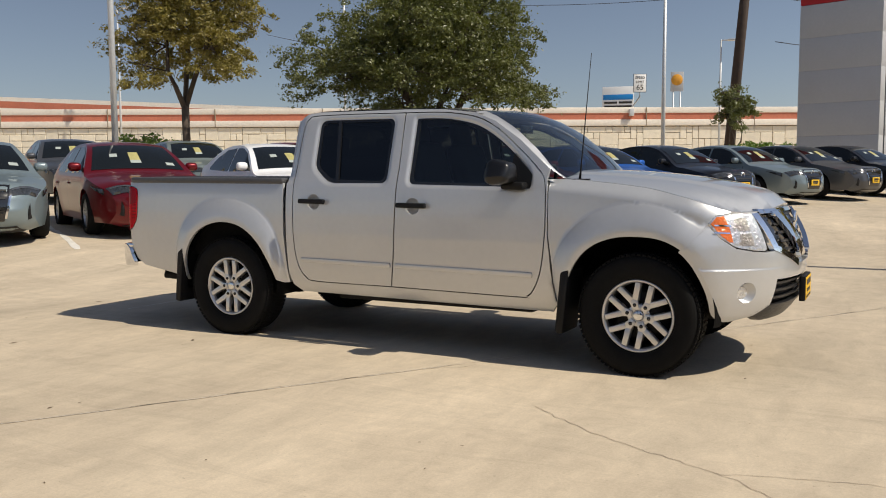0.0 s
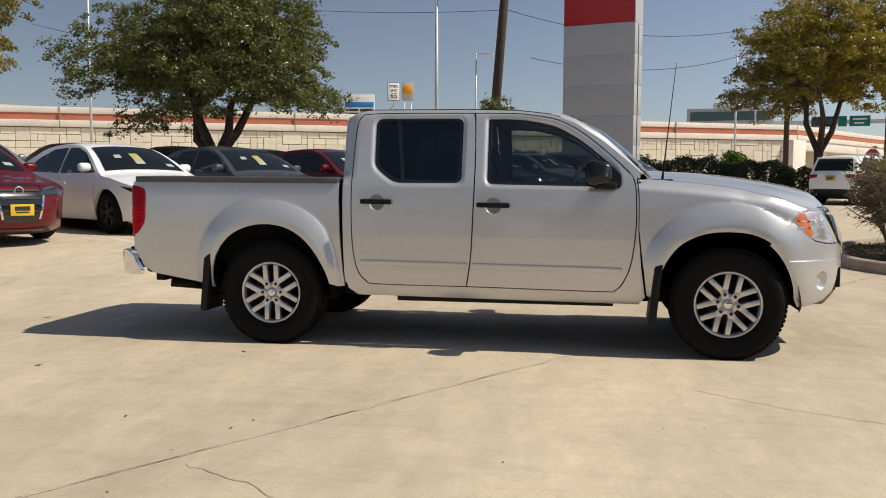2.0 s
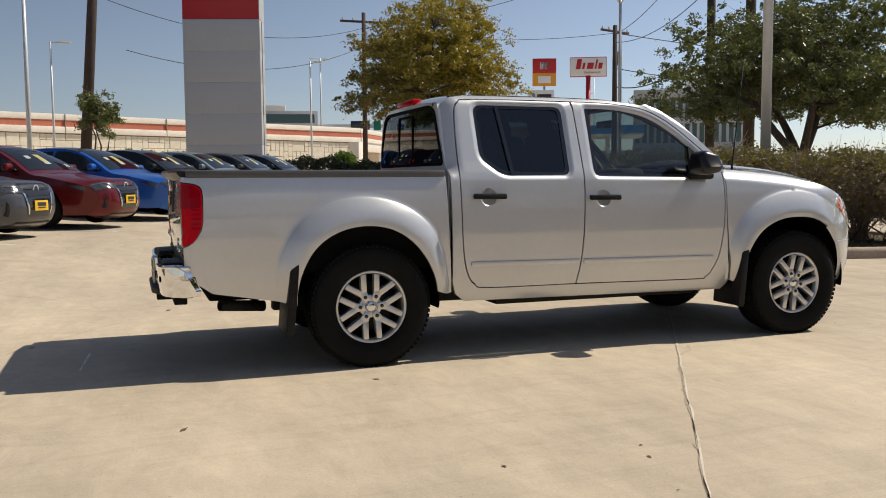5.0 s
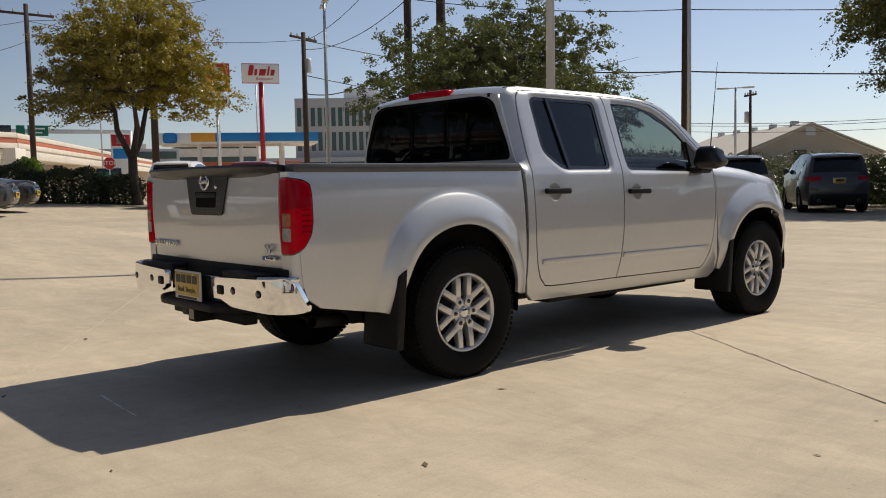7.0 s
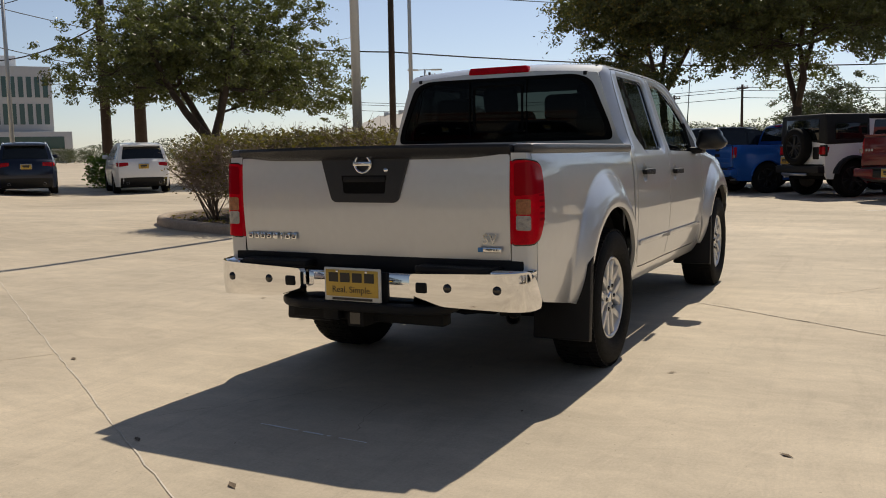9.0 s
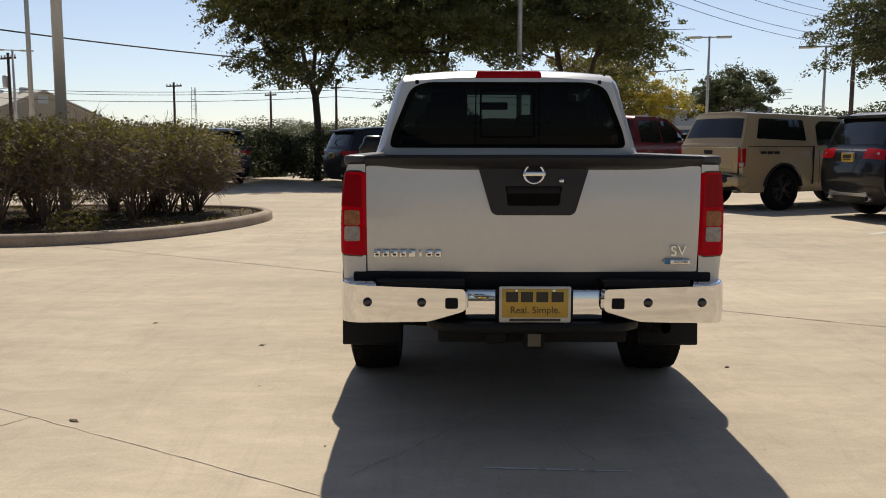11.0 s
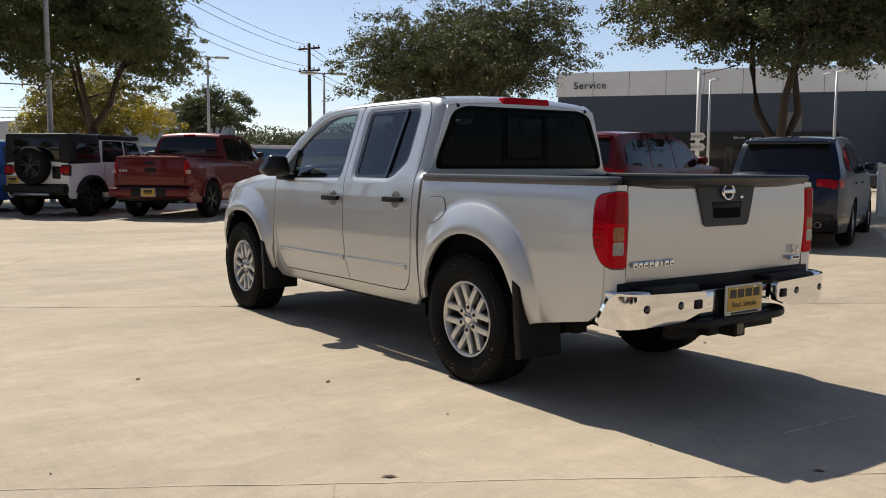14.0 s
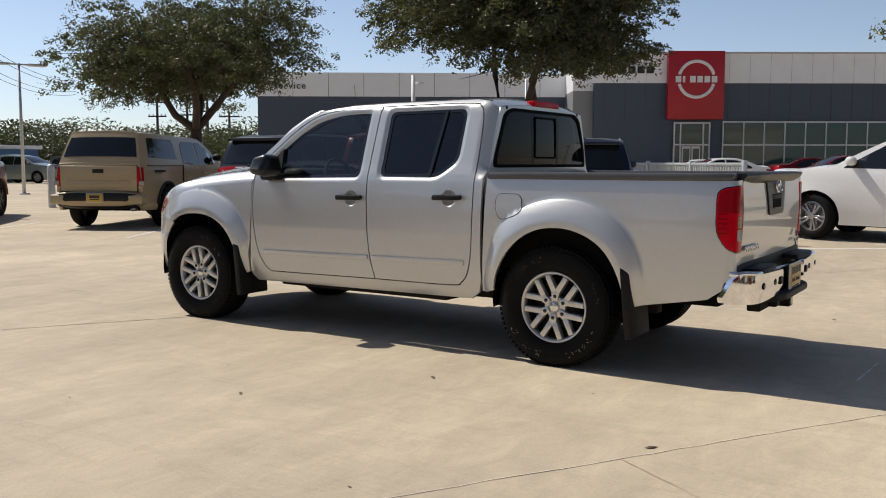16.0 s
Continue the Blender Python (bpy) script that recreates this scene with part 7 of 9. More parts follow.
                for i in range(17):
                    f += [(i * 4 + k, i * 4 + k + 1, i * 4 + 5 + k, i * 4 + 4 + k) for k in range(3)]
                part("wheel_arch", mesh("wheel_arch", v, f, CAR_TRIM if shell else col), CAR_TRIM if shell else col, c)
        part("bumper_middle", block(xb - 0.13, xb + 0.10, -0.60 if shell else -0.44, 0.60 if shell else 0.44, zb - 0.25, zb - 0.09, 0.025, 3), CAR_TRIM, c, "black bumper step")
        part("bumper_top", block(xb - 0.14, xb + 0.05, -W_ * 0.80, W_ * 0.80, zb - 0.075, zb - 0.045, 0.01), CAR_TRIM, c)
        rod("exhaust_pipe", [(xb + 0.5, -0.55, zb - 0.34), (xb + 0.05, -0.62, zb - 0.33)], 0.045, CAR_RIM, c, n=12)
        if shell:
            for s_ in (1, -1):
                y0, y1 = sorted((s_ * 0.930, s_ * 0.953))
                part("shell_seam", block(-2.58, -0.90, y0, y1, 1.205, 1.219), CAR_TRIM, c)
                part("cab_gap", block(-0.895, -0.868, y0, y1, 0.50, 1.22), CAR_TRIM, c)
            part("shell_sill", block(-2.61, -2.55, -0.74, 0.74, 1.235, 1.265, 0.008), CAR_RIM, c, "bright edge under the shell's window")
            for s_ in (1, -1):
                for k in range(3):
                    y0, y1 = sorted((s_ * 0.945, s_ * 0.962))
                    part("side_mark", block(-2.28 + 0.17 * k, -2.15 + 0.17 * k, y0, y1, 1.075, 1.125), CAR_TRIM, c)
        else:
            part("high_stop_lamp", block(-0.90, -0.80, -0.14, 0.14, 1.865, 1.905, 0.012), LAMP_RED, c)

# ---- planting ----
BARK = mat("bark", (0.085, 0.065, 0.05), 0.95, vary=0.35, scale=6, bump=0.8, bump_scale=25)
TWIG = mat("dry_twig", (0.25, 0.19, 0.145), 0.95, vary=0.3, scale=10)
SOIL = mat("mulch_soil", (0.075, 0.048, 0.030), 0.98, vary=0.5, scale=6, bump=0.9, bump_scale=30)
KERB = mat("kerb_concrete", (0.40, 0.32, 0.245), 0.9, vary=0.2, scale=3, bump=0.25, bump_scale=30)


def leaf_mat(name, c, tint=0.45, gloss=0.38):
    m = mat(name, c, gloss, random_tint=tint, spec=0.5)
    nt = m.node_tree
    b = nt.nodes["Principled BSDF"]
    tr, mix = nt.nodes.new("ShaderNodeBsdfTranslucent"), nt.nodes.new("ShaderNodeMixShader")
    src = b.inputs["Base Color"].links[0].from_socket
    lift = nt.nodes.new("ShaderNodeMix")
    lift.data_type, lift.blend_type = "RGBA", "MULTIPLY"
    lift.inputs[0].default_value = 1
    lift.inputs[7].default_value = (1.5, 1.6, 0.8, 1)
    nt.links.new(src, lift.inputs[6])
    nt.links.new(lift.outputs[2], tr.inputs[0])
    mix.inputs[0].default_value = 0.3
    nt.links.new(b.outputs[0], mix.inputs[1])
    nt.links.new(tr.outputs[0], mix.inputs[2])
    nt.links.new(mix.outputs[0], nt.nodes["Material Output"].inputs[0])
    return m


OAK = leaf_mat("oak_leaf", (0.145, 0.155, 0.046))
OAK_GREY = leaf_mat("grey_oak_leaf", (0.108, 0.116, 0.058), 0.55, 0.42)
OAK_DARK = leaf_mat("dark_oak_leaf", (0.112, 0.122, 0.044))
GOLDEN = leaf_mat("turning_leaf", (0.33, 0.255, 0.03), 0.5)
OLIVE = leaf_mat("olive_brown_leaf", (0.195, 0.16, 0.042), 0.5)
HEDGE_LEAF = leaf_mat("hedge_leaf", (0.185, 0.155, 0.048), 0.55, 0.62)
CLIPPED = leaf_mat("clipped_hedge_leaf", (0.075, 0.084, 0.040), 0.45)
BUSH_LEAF = leaf_mat("bright_bush_leaf", (0.11, 0.17, 0.03), 0.4)
FAR_LEAF = leaf_mat("far_tree_leaf", (0.075, 0.085, 0.045), 0.4)


def leaves(points, size, rnd, name, material, droop=0.3, outward=None):
    """Many small leaves at points; each a bent pair of triangles."""
    k = len(points)
    p = np.array(points)
    d = rnd.normal(size=(k, 3))
    d[:, 2] = d[:, 2] * 0.6 - droop
    d /= np.linalg.norm(d, axis=1, keepdims=True)
    q = rnd.normal(size=(k, 3))
    q -= (q * d).sum(1, keepdims=True) * d
    q /= np.linalg.norm(q, axis=1, keepdims=True)
    n = np.cross(d, q)
    if outward is not None:
        # leaves lie along the skin of their clump, facing out and up
        n = outward * 0.7 + np.array([0, 0, 0.3]) + rnd.normal(size=(k, 3)) * 0.6
        n /= np.linalg.norm(n, axis=1, keepdims=True)
        d -= (d * n).sum(1, keepdims=True) * n
        d /= np.linalg.norm(d, axis=1, keepdims=True)
        q = np.cross(n, d)
    s = size * rnd.uniform(0.6, 1.35, size=(k, 1))
    v = np.stack([p - d * s, p + q * s * 0.5 + n * s * 0.12, p + d * s, p - q * s * 0.5 + n * s * 0.12], 1).reshape(-1, 3)
    me = bpy.data.meshes.new(name)
    me.from_pydata(v.tolist(), [], [(4 * i, 4 * i + 1, 4 * i + 2, 4 * i + 3) for i in range(k)])
    me.materials.append(material)
    me.update()
    return me


def crown_points(rnd, radii, count, lobes, spray=0.17):
    """Leaf places of an uneven crown: rounded lobes, each of many small sprays; and the lobes' middles."""
    R = np.array(radii)
    c = []
    while len(c) < lobes:
        d = rnd.normal(size=3)
        d /= np.linalg.norm(d)
        if d[2] < -0.85:
            continue
        q = d * rnd.uniform(0.25, 0.82)
        if all(np.linalg.norm(q - o) > 0.20 for o in c):
            c.append(q)
    c = np.array(c)
    size = rnd.uniform(0.24, 0.40, size=lobes)
    pts, outs = [], []
    per = rnd.multinomial(count, size ** 2 / (size ** 2).sum())
    for m_, r, k in zip(c, size, per):
        # leafy clumps on the lobe's skin, a few within, with gaps between
        subs = max(12, k // 48)
        d = rnd.normal(size=(subs, 3))
        d /= np.linalg.norm(d, axis=1, keepdims=True)
        d[:, 2] = np.where(d[:, 2] < -0.5, d[:, 2] * 0.5, d[:, 2])
        mid = (m_ + d * r * rnd.uniform(0.15, 1.25, size=(subs, 1)) ** 0.5) * R
        own = rnd.integers(0, subs, size=k)
        wide = (spray * rnd.uniform(0.9, 2.3, size=subs))[own][:, None]
        e = rnd.normal(size=(k, 3))
        e *= rnd.uniform(size=(k, 1)) ** 0.42 / np.linalg.norm(e, axis=1, keepdims=True)
        # sprigs reach out of the clump here and there
        sprig = np.where(rnd.uniform(size=(k, 1)) < 0.10, rnd.uniform(0.2, 1.2, size=(k, 1)), 0) * d[own]
        pts.append(mid[own] + (e * np.array([1, 1, 0.62]) + sprig) * wide)
        o = e + 0.35 * d[own]
        outs.append(o / np.linalg.norm(o, axis=1, keepdims=True))
    pts, mids, outs = np.concatenate(pts), c * R, np.concatenate(outs)
    for q in (pts, mids):
        q[:, 2] -= 0.22 * R[2] * ((q[:, 0] / R[0]) ** 2 + (q[:, 1] / R[1]) ** 2)
    return pts, mids, outs


def build_tree(name, label, x, y, seed, crown_z, radii, trunk_r, leaf, count=9000, lobes=30, leaf_size=0.06, fork=1.6, stems=3, lean=0.0, second=None, group="", spray=0.17):
    rnd = np.random.default_rng(seed)
    T = thing(name, at(x, y, 0), label, "tree", group)
    pts, mids, outs = crown_points(rnd, radii, count, lobes, spray)
    for q in (pts, mids):
        q[:, 2] += crown_z
        q[:, 0] += lean
    v, f = [], []

    def limb(points, radii_, n=7):
        tv, tf = tube(points, 0, n, radii_)
        o = len(v)
        v.extend(tv)
        f.extend([tuple(o + q for q in t) for t in tf])

    base = np.array([0, 0, -0.1])
    split = np.array([rnd.normal() * 0.08, rnd.normal() * 0.08, fork])
    limb([base, base + (split - base) * 0.12, base + (split - base) * 0.6 + rnd.normal(size=3) * 0.04, split], [trunk_r * 1.45, trunk_r * 1.05, trunk_r * 0.93, trunk_r * 0.9], 10)
    heads = []
    for k in range(stems):
        a = 2 * math.pi * (k + rnd.uniform(-0.25, 0.25)) / stems + seed
        out = np.array([math.cos(a) * radii[0], math.sin(a) * radii[1], 0])
        top = np.array([lean * 0.7, 0, crown_z + radii[2] * rnd.uniform(-0.15, 0.35)]) + out * rnd.uniform(0.22, 0.45)
        p = [split - np.array([0, 0, 0.12])]
        for t in (0.3, 0.55, 0.8, 1.0):
            p.append(split + (top - split) * np.array([t ** 0.8, t ** 0.8, t ** 1.15]) + rnd.normal(size=3) * 0.10)
        limb(p, [trunk_r * q for q in (0.70, 0.58, 0.46, 0.33, 0.2)])
        heads += p[1:]
    heads = np.array(heads)
    for c in mids:
        h = heads[np.argmin(((heads - c) ** 2).sum(1) + np.where(heads[:, 2] > c[2] + 0.3, 6, 0))]
        mid = h + (c - h) * 0.5 + rnd.normal(size=3) * 0.18 + np.array([0, 0, 0.12])
        limb([h, mid, c], [trunk_r * 0.22, trunk_r * 0.14, 0.012], 5)
        for _ in range(5):
            e = c + rnd.normal(size=3) * np.array(radii) * 0.14
            limb([mid + (c - mid) * rnd.uniform(0.2, 0.9), (mid + e) / 2 + rnd.normal(size=3) * 0.1, e], [0.018, 0.012, 0.005], 4)
    part("trunk", mesh("trunk", v, f, BARK), BARK, T, "grey-brown forking trunk and limbs")
    if second:
        take = pts[:, 0] * second[1] + pts[:, 2] * second[2] + rnd.normal(size=len(pts)) * 0.9 > second[3]
        part("crown", leaves(pts[~take], leaf_size, rnd, "crown", leaf, outward=outs[~take]), leaf, T)
        part("crown", leaves(pts[take], leaf_size, rnd, "crown", second[0], outward=outs[take]), second[0], T, "turning yellow foliage")
    else:
        part("crown", leaves(pts, leaf_size, rnd, "crown", leaf, outward=outs), leaf, T)
    return T


build_tree("oak_tree", "slender tree with olive-brown turning leaves", -20.0, 18.0, 11, 5.95, (3.0, 3.0, 3.1), 0.15, OLIVE, 42000, 30, 0.060, 3.0, 3, spray=0.15)
build_tree("oak_tree", "broad dense dark-green oak behind parked cars", -12.0, 21.2, 12, 4.75, (4.75, 4.75, 2.9), 0.26, OAK, 120000, 50, 0.056, 1.3, 4)
build_tree("oak_tree", "oak with yellowing leaves at the lot's edge", 9.2, 29.8, 13, 5.7, (4.2, 4.2, 3.1), 0.19, OLIVE, 80000, 44, 0.062, 1.9, 3, second=(GOLDEN, 0.5, 0.3, 0.9))
build_tree("oak_tree", "wide open-crowned green oak", 23.4, 23.8, 14, 5.7, (6.6, 6.6, 3.3), 0.28, OAK_DARK, 105000, 50, 0.072, 1.8, 4, spray=0.18)
build_tree("oak_tree", "slim oak behind the black car", 23.8, 4.7, 15, 5.9, (3.8, 3.8, 3.2), 0.13, OAK_DARK, 92000, 46, 0.058, 2.9, 3, second=(OLIVE, 0.0, 0.2, 1.9))
build_tree("oak_tree", "forked oak behind the blue pickup", 24.6, 0.6, 16, 5.9, (3.9, 3.9, 3.2), 0.16, OAK_DARK, 92000, 46, 0.058, 2.5, 3)
build_tree("oak_tree", "tall dark oak behind the red pickup", 26.2, -4.4, 17, 6.1, (4.0, 4.0, 3.3), 0.18, OAK_DARK, 92000, 46, 0.058, 2.4, 3)
build_tree("oak_tree", "silvery-green oak with spreading low limbs", 19.9, -15.4, 18, 5.2, (4.7, 4.7, 3.0), 0.21, OAK_GREY, 110000, 52, 0.050, 2.5, 4)
build_tree("oak_tree", "silvery-green oak shading the forecourt", 7.35, -15.65, 19, 5.6, (4.1, 4.1, 2.5), 0.17, OAK_GREY, 150000, 60, 0.049, 1.6, 3)
build_tree("oak_tree", "silvery-green oak beside the forecourt", -3.5, -19.5, 20, 6.6, (4.2, 4.2, 2.6), 0.18, OAK_GREY, 36000, 28, 0.065, 1.6, 3)
build_tree("small_tree", "small dark ornamental tree by the pole", -4.0, 35.0, 21, 3.6, (1.25, 1.25, 1.3), 0.06, OAK_DARK, 6000, 14, 0.06, 1.5, 3, spray=0.12)
for k, (x, y, s, z, lf) in enumerate(((50.3, -10.9, 4.2, 4.2, GOLDEN), (46, -8.0, 4.0, 4.4, OLIVE), (50.2, -17.9, 3.0, 4.6, FAR_LEAF), (55, 2.0, 4.0, 3.0, FAR_LEAF))):
    build_tree("oak_tree", "yellow-green tree far beyond the lot", x, y, 30 + k, z, (s, s, s * 0.75), 0.18, lf, 20000, 24, 0.085, 1.8, 3, spray=0.24)


def leafy(name, label, category, m, boxes, leaf, size, count, seed, twigs=0, top_heavy=0.0, kind=""):
    """A hedge or bush: leaves over rounded boxes (x0, x1, y0, y1, z0, z1) with bare twigs below."""
    rnd = np.random.default_rng(seed)
    Hd = thing(name, m, label, category, kind=kind)
    vol = np.array([(b[1] - b[0]) * (b[3] - b[2]) for b in boxes])
    pts = []
    for b, k in zip(boxes, (count * vol / vol.sum()).astype(int)):
        c, h = np.array([(b[0] + b[1]) / 2, (b[2] + b[3]) / 2, (b[4] + b[5]) / 2]), np.array([(b[1] - b[0]) / 2, (b[3] - b[2]) / 2, (b[5] - b[4]) / 2])
        d = rnd.normal(size=(k, 3))
        d /= (np.abs(d) ** 4).sum(1, keepdims=True) ** 0.25
        r = 1 - 0.28 * rnd.uniform(size=(k, 1)) ** 1.5
        lump = 0.09 * np.sin(d[:, :1] * 9 + seed) + 0.08 * np.sin(d[:, 1:2] * 11 + 2 * seed) + 0.05 * rnd.normal(size=(k, 1))
        q = c + d * (r + lump) * h
        q[:, 2] = np.maximum(q[:, 2], b[4] + 0.02)
        if top_heavy:
            # few leaves low down, ragged sprigs above
            up = (q[:, 2] - b[4]) / (b[5] - b[4])
            patch = 0.5 + 0.5 * np.sin(q[:, 0] * 4.3 + 1.7 * np.sin(q[:, 1] * 3.1)) * np.cos(q[:, 1] * 4.9)
            q = q[rnd.uniform(size=k) < np.clip(up, 0.06, 1) ** top_heavy * (0.35 + 0.65 * patch)]
            q[:, 2] += np.where(rnd.uniform(size=len(q)) < 0.06, rnd.uniform(0, 0.16, size=len(q)), 0) * (q[:, 2] > b[5] - 0.25)
        pts.append(q)
    pts = np.concatenate(pts)
    part("foliage", leaves(pts, size, rnd, "foliage", leaf, 0.0), leaf, Hd)
    if twigs:
        v, f = [], []

        def twig(points, radii_, n=4):
            tv, tf = tube(points, 0, n, radii_)
            o = len(v)
            v.extend(tv)
            f.extend([tuple(o + q for q in t) for t in tf])

        # plants in a loose row, each a fan of curved stems
        for b in boxes:
            for _ in range(3):
                root = np.array([rnd.uniform(b[0] + 0.35, b[1] - 0.35), rnd.uniform(b[2] + 0.35, b[3] - 0.35), 0.0])
                for _ in range(14):
                    a = rnd.uniform(0, 2 * math.pi)
                    reach = rnd.uniform(0.2, 0.85)
                    top = root + np.array([math.cos(a) * reach, math.sin(a) * reach, rnd.uniform(0.45, 0.95) * b[5]])
                    mid = root + (top - root) * np.array([0.35, 0.35, 0.5]) + rnd.normal(size=3) * 0.06
                    twig([root + rnd.normal(size=3) * np.array([0.05, 0.05, 0]), mid, mid + (top - mid) * 0.6 + rnd.normal(size=3) * 0.05, top], [0.017, 0.012, 0.008, 0.004])
        # fine bare twigs all over the flanks
        for _ in range(twigs):
            b = boxes[rnd.choice(len(boxes), p=vol / vol.sum())]
            c, h = np.array([(b[0] + b[1]) / 2, (b[2] + b[3]) / 2, (b[4] + b[5]) / 2]), np.array([(b[1] - b[0]) / 2, (b[3] - b[2]) / 2, (b[5] - b[4]) / 2])
            d = rnd.normal(size=3)
            d[2] = d[2] * 0.7 - 0.1
            d /= (np.abs(d) ** 3).sum() ** (1 / 3)
            p = c + d * h * rnd.uniform(0.6, 0.98)
            way = d * np.array([1, 1, 0.4]) + rnd.normal(size=3) * 0.6 + np.array([0, 0, 0.25])
            way *= rnd.uniform(0.10, 0.26) / np.linalg.norm(way)
            e = p + way
            bend = (p + e) / 2 + rnd.normal(size=3) * 0.03
            twig([p - way * 0.4, bend, e], [0.006, 0.0045, 0.002], 3)
            for _ in range(2):
                twig([bend, bend + (way + rnd.normal(size=3) * 0.09) * rnd.uniform(0.4, 0.9)], [0.004, 0.002], 3)
        part("twig_tangle", mesh("twig_tangle", v, f, TWIG), TWIG, Hd, "tangle of bare brown twigs")
    return Hd


# the planted island with its rounded kerb
island = curve([(4.05, 6.3), (4.35, 5.0), (5.2, 4.1), (6.5, 3.5), (7.8, 3.25), (8.7, 3.45), (9.25, 4.1), (9.5, 5.2), (9.5, 6.6), (9.0, 8.2), (7.8, 9.4), (6.0, 9.6), (4.7, 8.6)], 6, True)
prof = [(0.0, -0.05), (0.0, 0.10), (0.02, 0.135), (0.06, 0.15), (0.13, 0.15), (0.16, 0.13), (0.165, -0.05)]
v, f = [], []
k = len(island)
cen = np.mean(island, 0)
for i, p in enumerate(island):
    a, b = np.array(island[i - 1]), np.array(island[(i + 1) % k])
    d = (b - a) / np.linalg.norm(b - a)
    n = np.array([-d[1], d[0]])
    if (cen - np.array(p)) @ n < 0:
        n = -n
    for o, h in prof:
        q = np.array(p) + n * o
        v.append((q[0], q[1], ground_z(*q) + h))
m_ = len(prof)
for i in range(k):
    for j in range(m_ - 1):
        f.append((i * m_ + j, i * m_ + j + 1, ((i + 1) % k) * m_ + j + 1, ((i + 1) % k) * m_ + j))
tagged(new("kerb", mesh("kerb", v, f, KERB)), "rounded tan concrete kerb round the planting", "kerb", kind="structure")
inner = [tuple(cen + (np.array(p) - cen) * 0.955) for p in island]
vs, fs = sheet(inner, lambda x, y: (x, y, ground_z(x, y) + 0.10 + 0.03 * math.sin(x * 5) * math.sin(y * 4)), step=0.35)
tagged(new("planting_soil", mesh("planting_soil", vs, fs, SOIL)), "dark mulch with fallen leaves", "soil", kind="structure")
leafy("hedge", "overgrown hedge with bare twigs below", "hedge", pose(0, 0, 0.10), [(4.7, 6.3, 5.9, 8.6, 0.35, 1.42), (5.4, 7.0, 4.6, 7.0, 0.30, 1.45), (6.6, 8.5, 4.1, 6.0, 0.35, 1.40), (7.6, 8.9, 3.95, 5.6, 0.30, 1.36), (6.2, 8.8, 6.2, 8.6, 0.4, 1.40), (7.9, 9.15, 4.7, 6.8, 0.35, 1.36)], HEDGE_LEAF, 0.034, 88000, 3, 11000, 1.1)
rl = np.random.default_rng(91)
chips = np.stack([rl.uniform(4.2, 10.4, 2600), rl.uniform(3.3, 9.4, 2600)], 1)
chips = chips[inside(chips, inner)]
chips = np.array([(x, y, ground_z(x, y) + 0.115 + 0.03 * math.sin(x * 5) * math.sin(y * 4)) for x, y in chips])
tagged(new("mulch_litter", leaves(chips, 0.03, rl, "mulch_litter", OLIVE, 0.0)), "dry leaves lying on the mulch", "leaves", kind="stuff")
leafy("shrub", "low ragged shrub at the hedge's foot", "shrub", pose(4.9, 5.2, 0.12), [(-0.3, 0.3, -0.3, 0.3, 0.0, 0.28)], HEDGE_LEAF, 0.026, 500, 8)
leafy("hedge", "clipped grey-green hedge near the pylon", "hedge", pose(4.4, 31.5, 0.30, 0, 0, -12), [(-4.8, -1.0, -0.9, 0.9, 0, 1.75), (-1.2, 1.6, -1.0, 1.0, 0, 1.70), (1.4, 4.0, -1.0, 1.0, 0, 1.55), (3.9, 5.4, -0.8, 0.8, 0, 1.3)], CLIPPED, 0.062, 38000, 4)
leafy("hedge", "dark hedge along the lot's far edge", "hedge", pose(24.5, 7.2, 0.1, 0, 0, 62), [(-5.5, -1.8, -0.8, 0.8, 0, 1.45), (-2.0, 2.0, -0.8, 0.8, 0, 1.5), (1.8, 5.5, -0.8, 0.8, 0, 1.4)], CLIPPED, 0.062, 26000, 5)
leafy("hedge", "dark hedge beside the grey car", "hedge", pose(27.5, 7.5, 0.1, 0, 0, -30), [(-3.0, 3.0, -0.8, 0.8, 0, 1.4)], CLIPPED, 0.062, 12000, 55)
for n, (x, y, w, h) in enumerate(((-2.6, 31.8, 0.9, 1.7), (-1.2, 32.0, 0.8, 1.6), (-21.6, 17.4, 1.2, 1.9), (6.6, 34.5, 0.6, 1.7), (20.3, 26.2, 1.2, 1.3))):
    leafy("bush", "bright green leafy bush", "bush", at(x, y, 20 * n), [(-w, w, -w * 0.8, w * 0.8, 0.0, h)], BUSH_LEAF, 0.075, 3600, 60 + n)
leafy("grass_tuft", "yellowing weeds at the kerb", "weeds", at(24.2, 11.2, -30), [(-1.0, 1.0, -0.4, 0.4, 0, 0.7)], BUSH_LEAF, 0.05, 1800, 70)
# far belt of trees on the skyline
rnd = np.random.default_rng(77)
belt = []
for a0, a1, dist, h, n in ((-58, -39, 74, 4.6, 30), (-38, -20, 78, 5.0, 30), (-20, -2, 120, 3.2, 26), (-2, 14, 110, 3.6, 22), (14, 34, 130, 3.8, 26), (34, 66, 150, 3.4, 26)):
    for k in range(n):
        a = math.radians(a0 + (a1 - a0) * (k + rnd.uniform(-0.4, 0.4)) / n)
        d = dist * rnd.uniform(0.9, 1.15)
        s = rnd.uniform(0.55, 1.15)
        q = rnd.normal(size=(1700, 3))
        q *= (rnd.uniform(0.2, 1.0, size=(1700, 1)) ** 0.5 * 1.9 / np.linalg.norm(q, axis=1, keepdims=True))
        q = q * np.array([2.2, 2.2, 0.95]) * s + np.array([d * math.cos(a), d * math.sin(a), h * 0.5 * s + 0.6])
        q[:, 2] = np.maximum(q[:, 2], 0.1)
        belt.append(q)
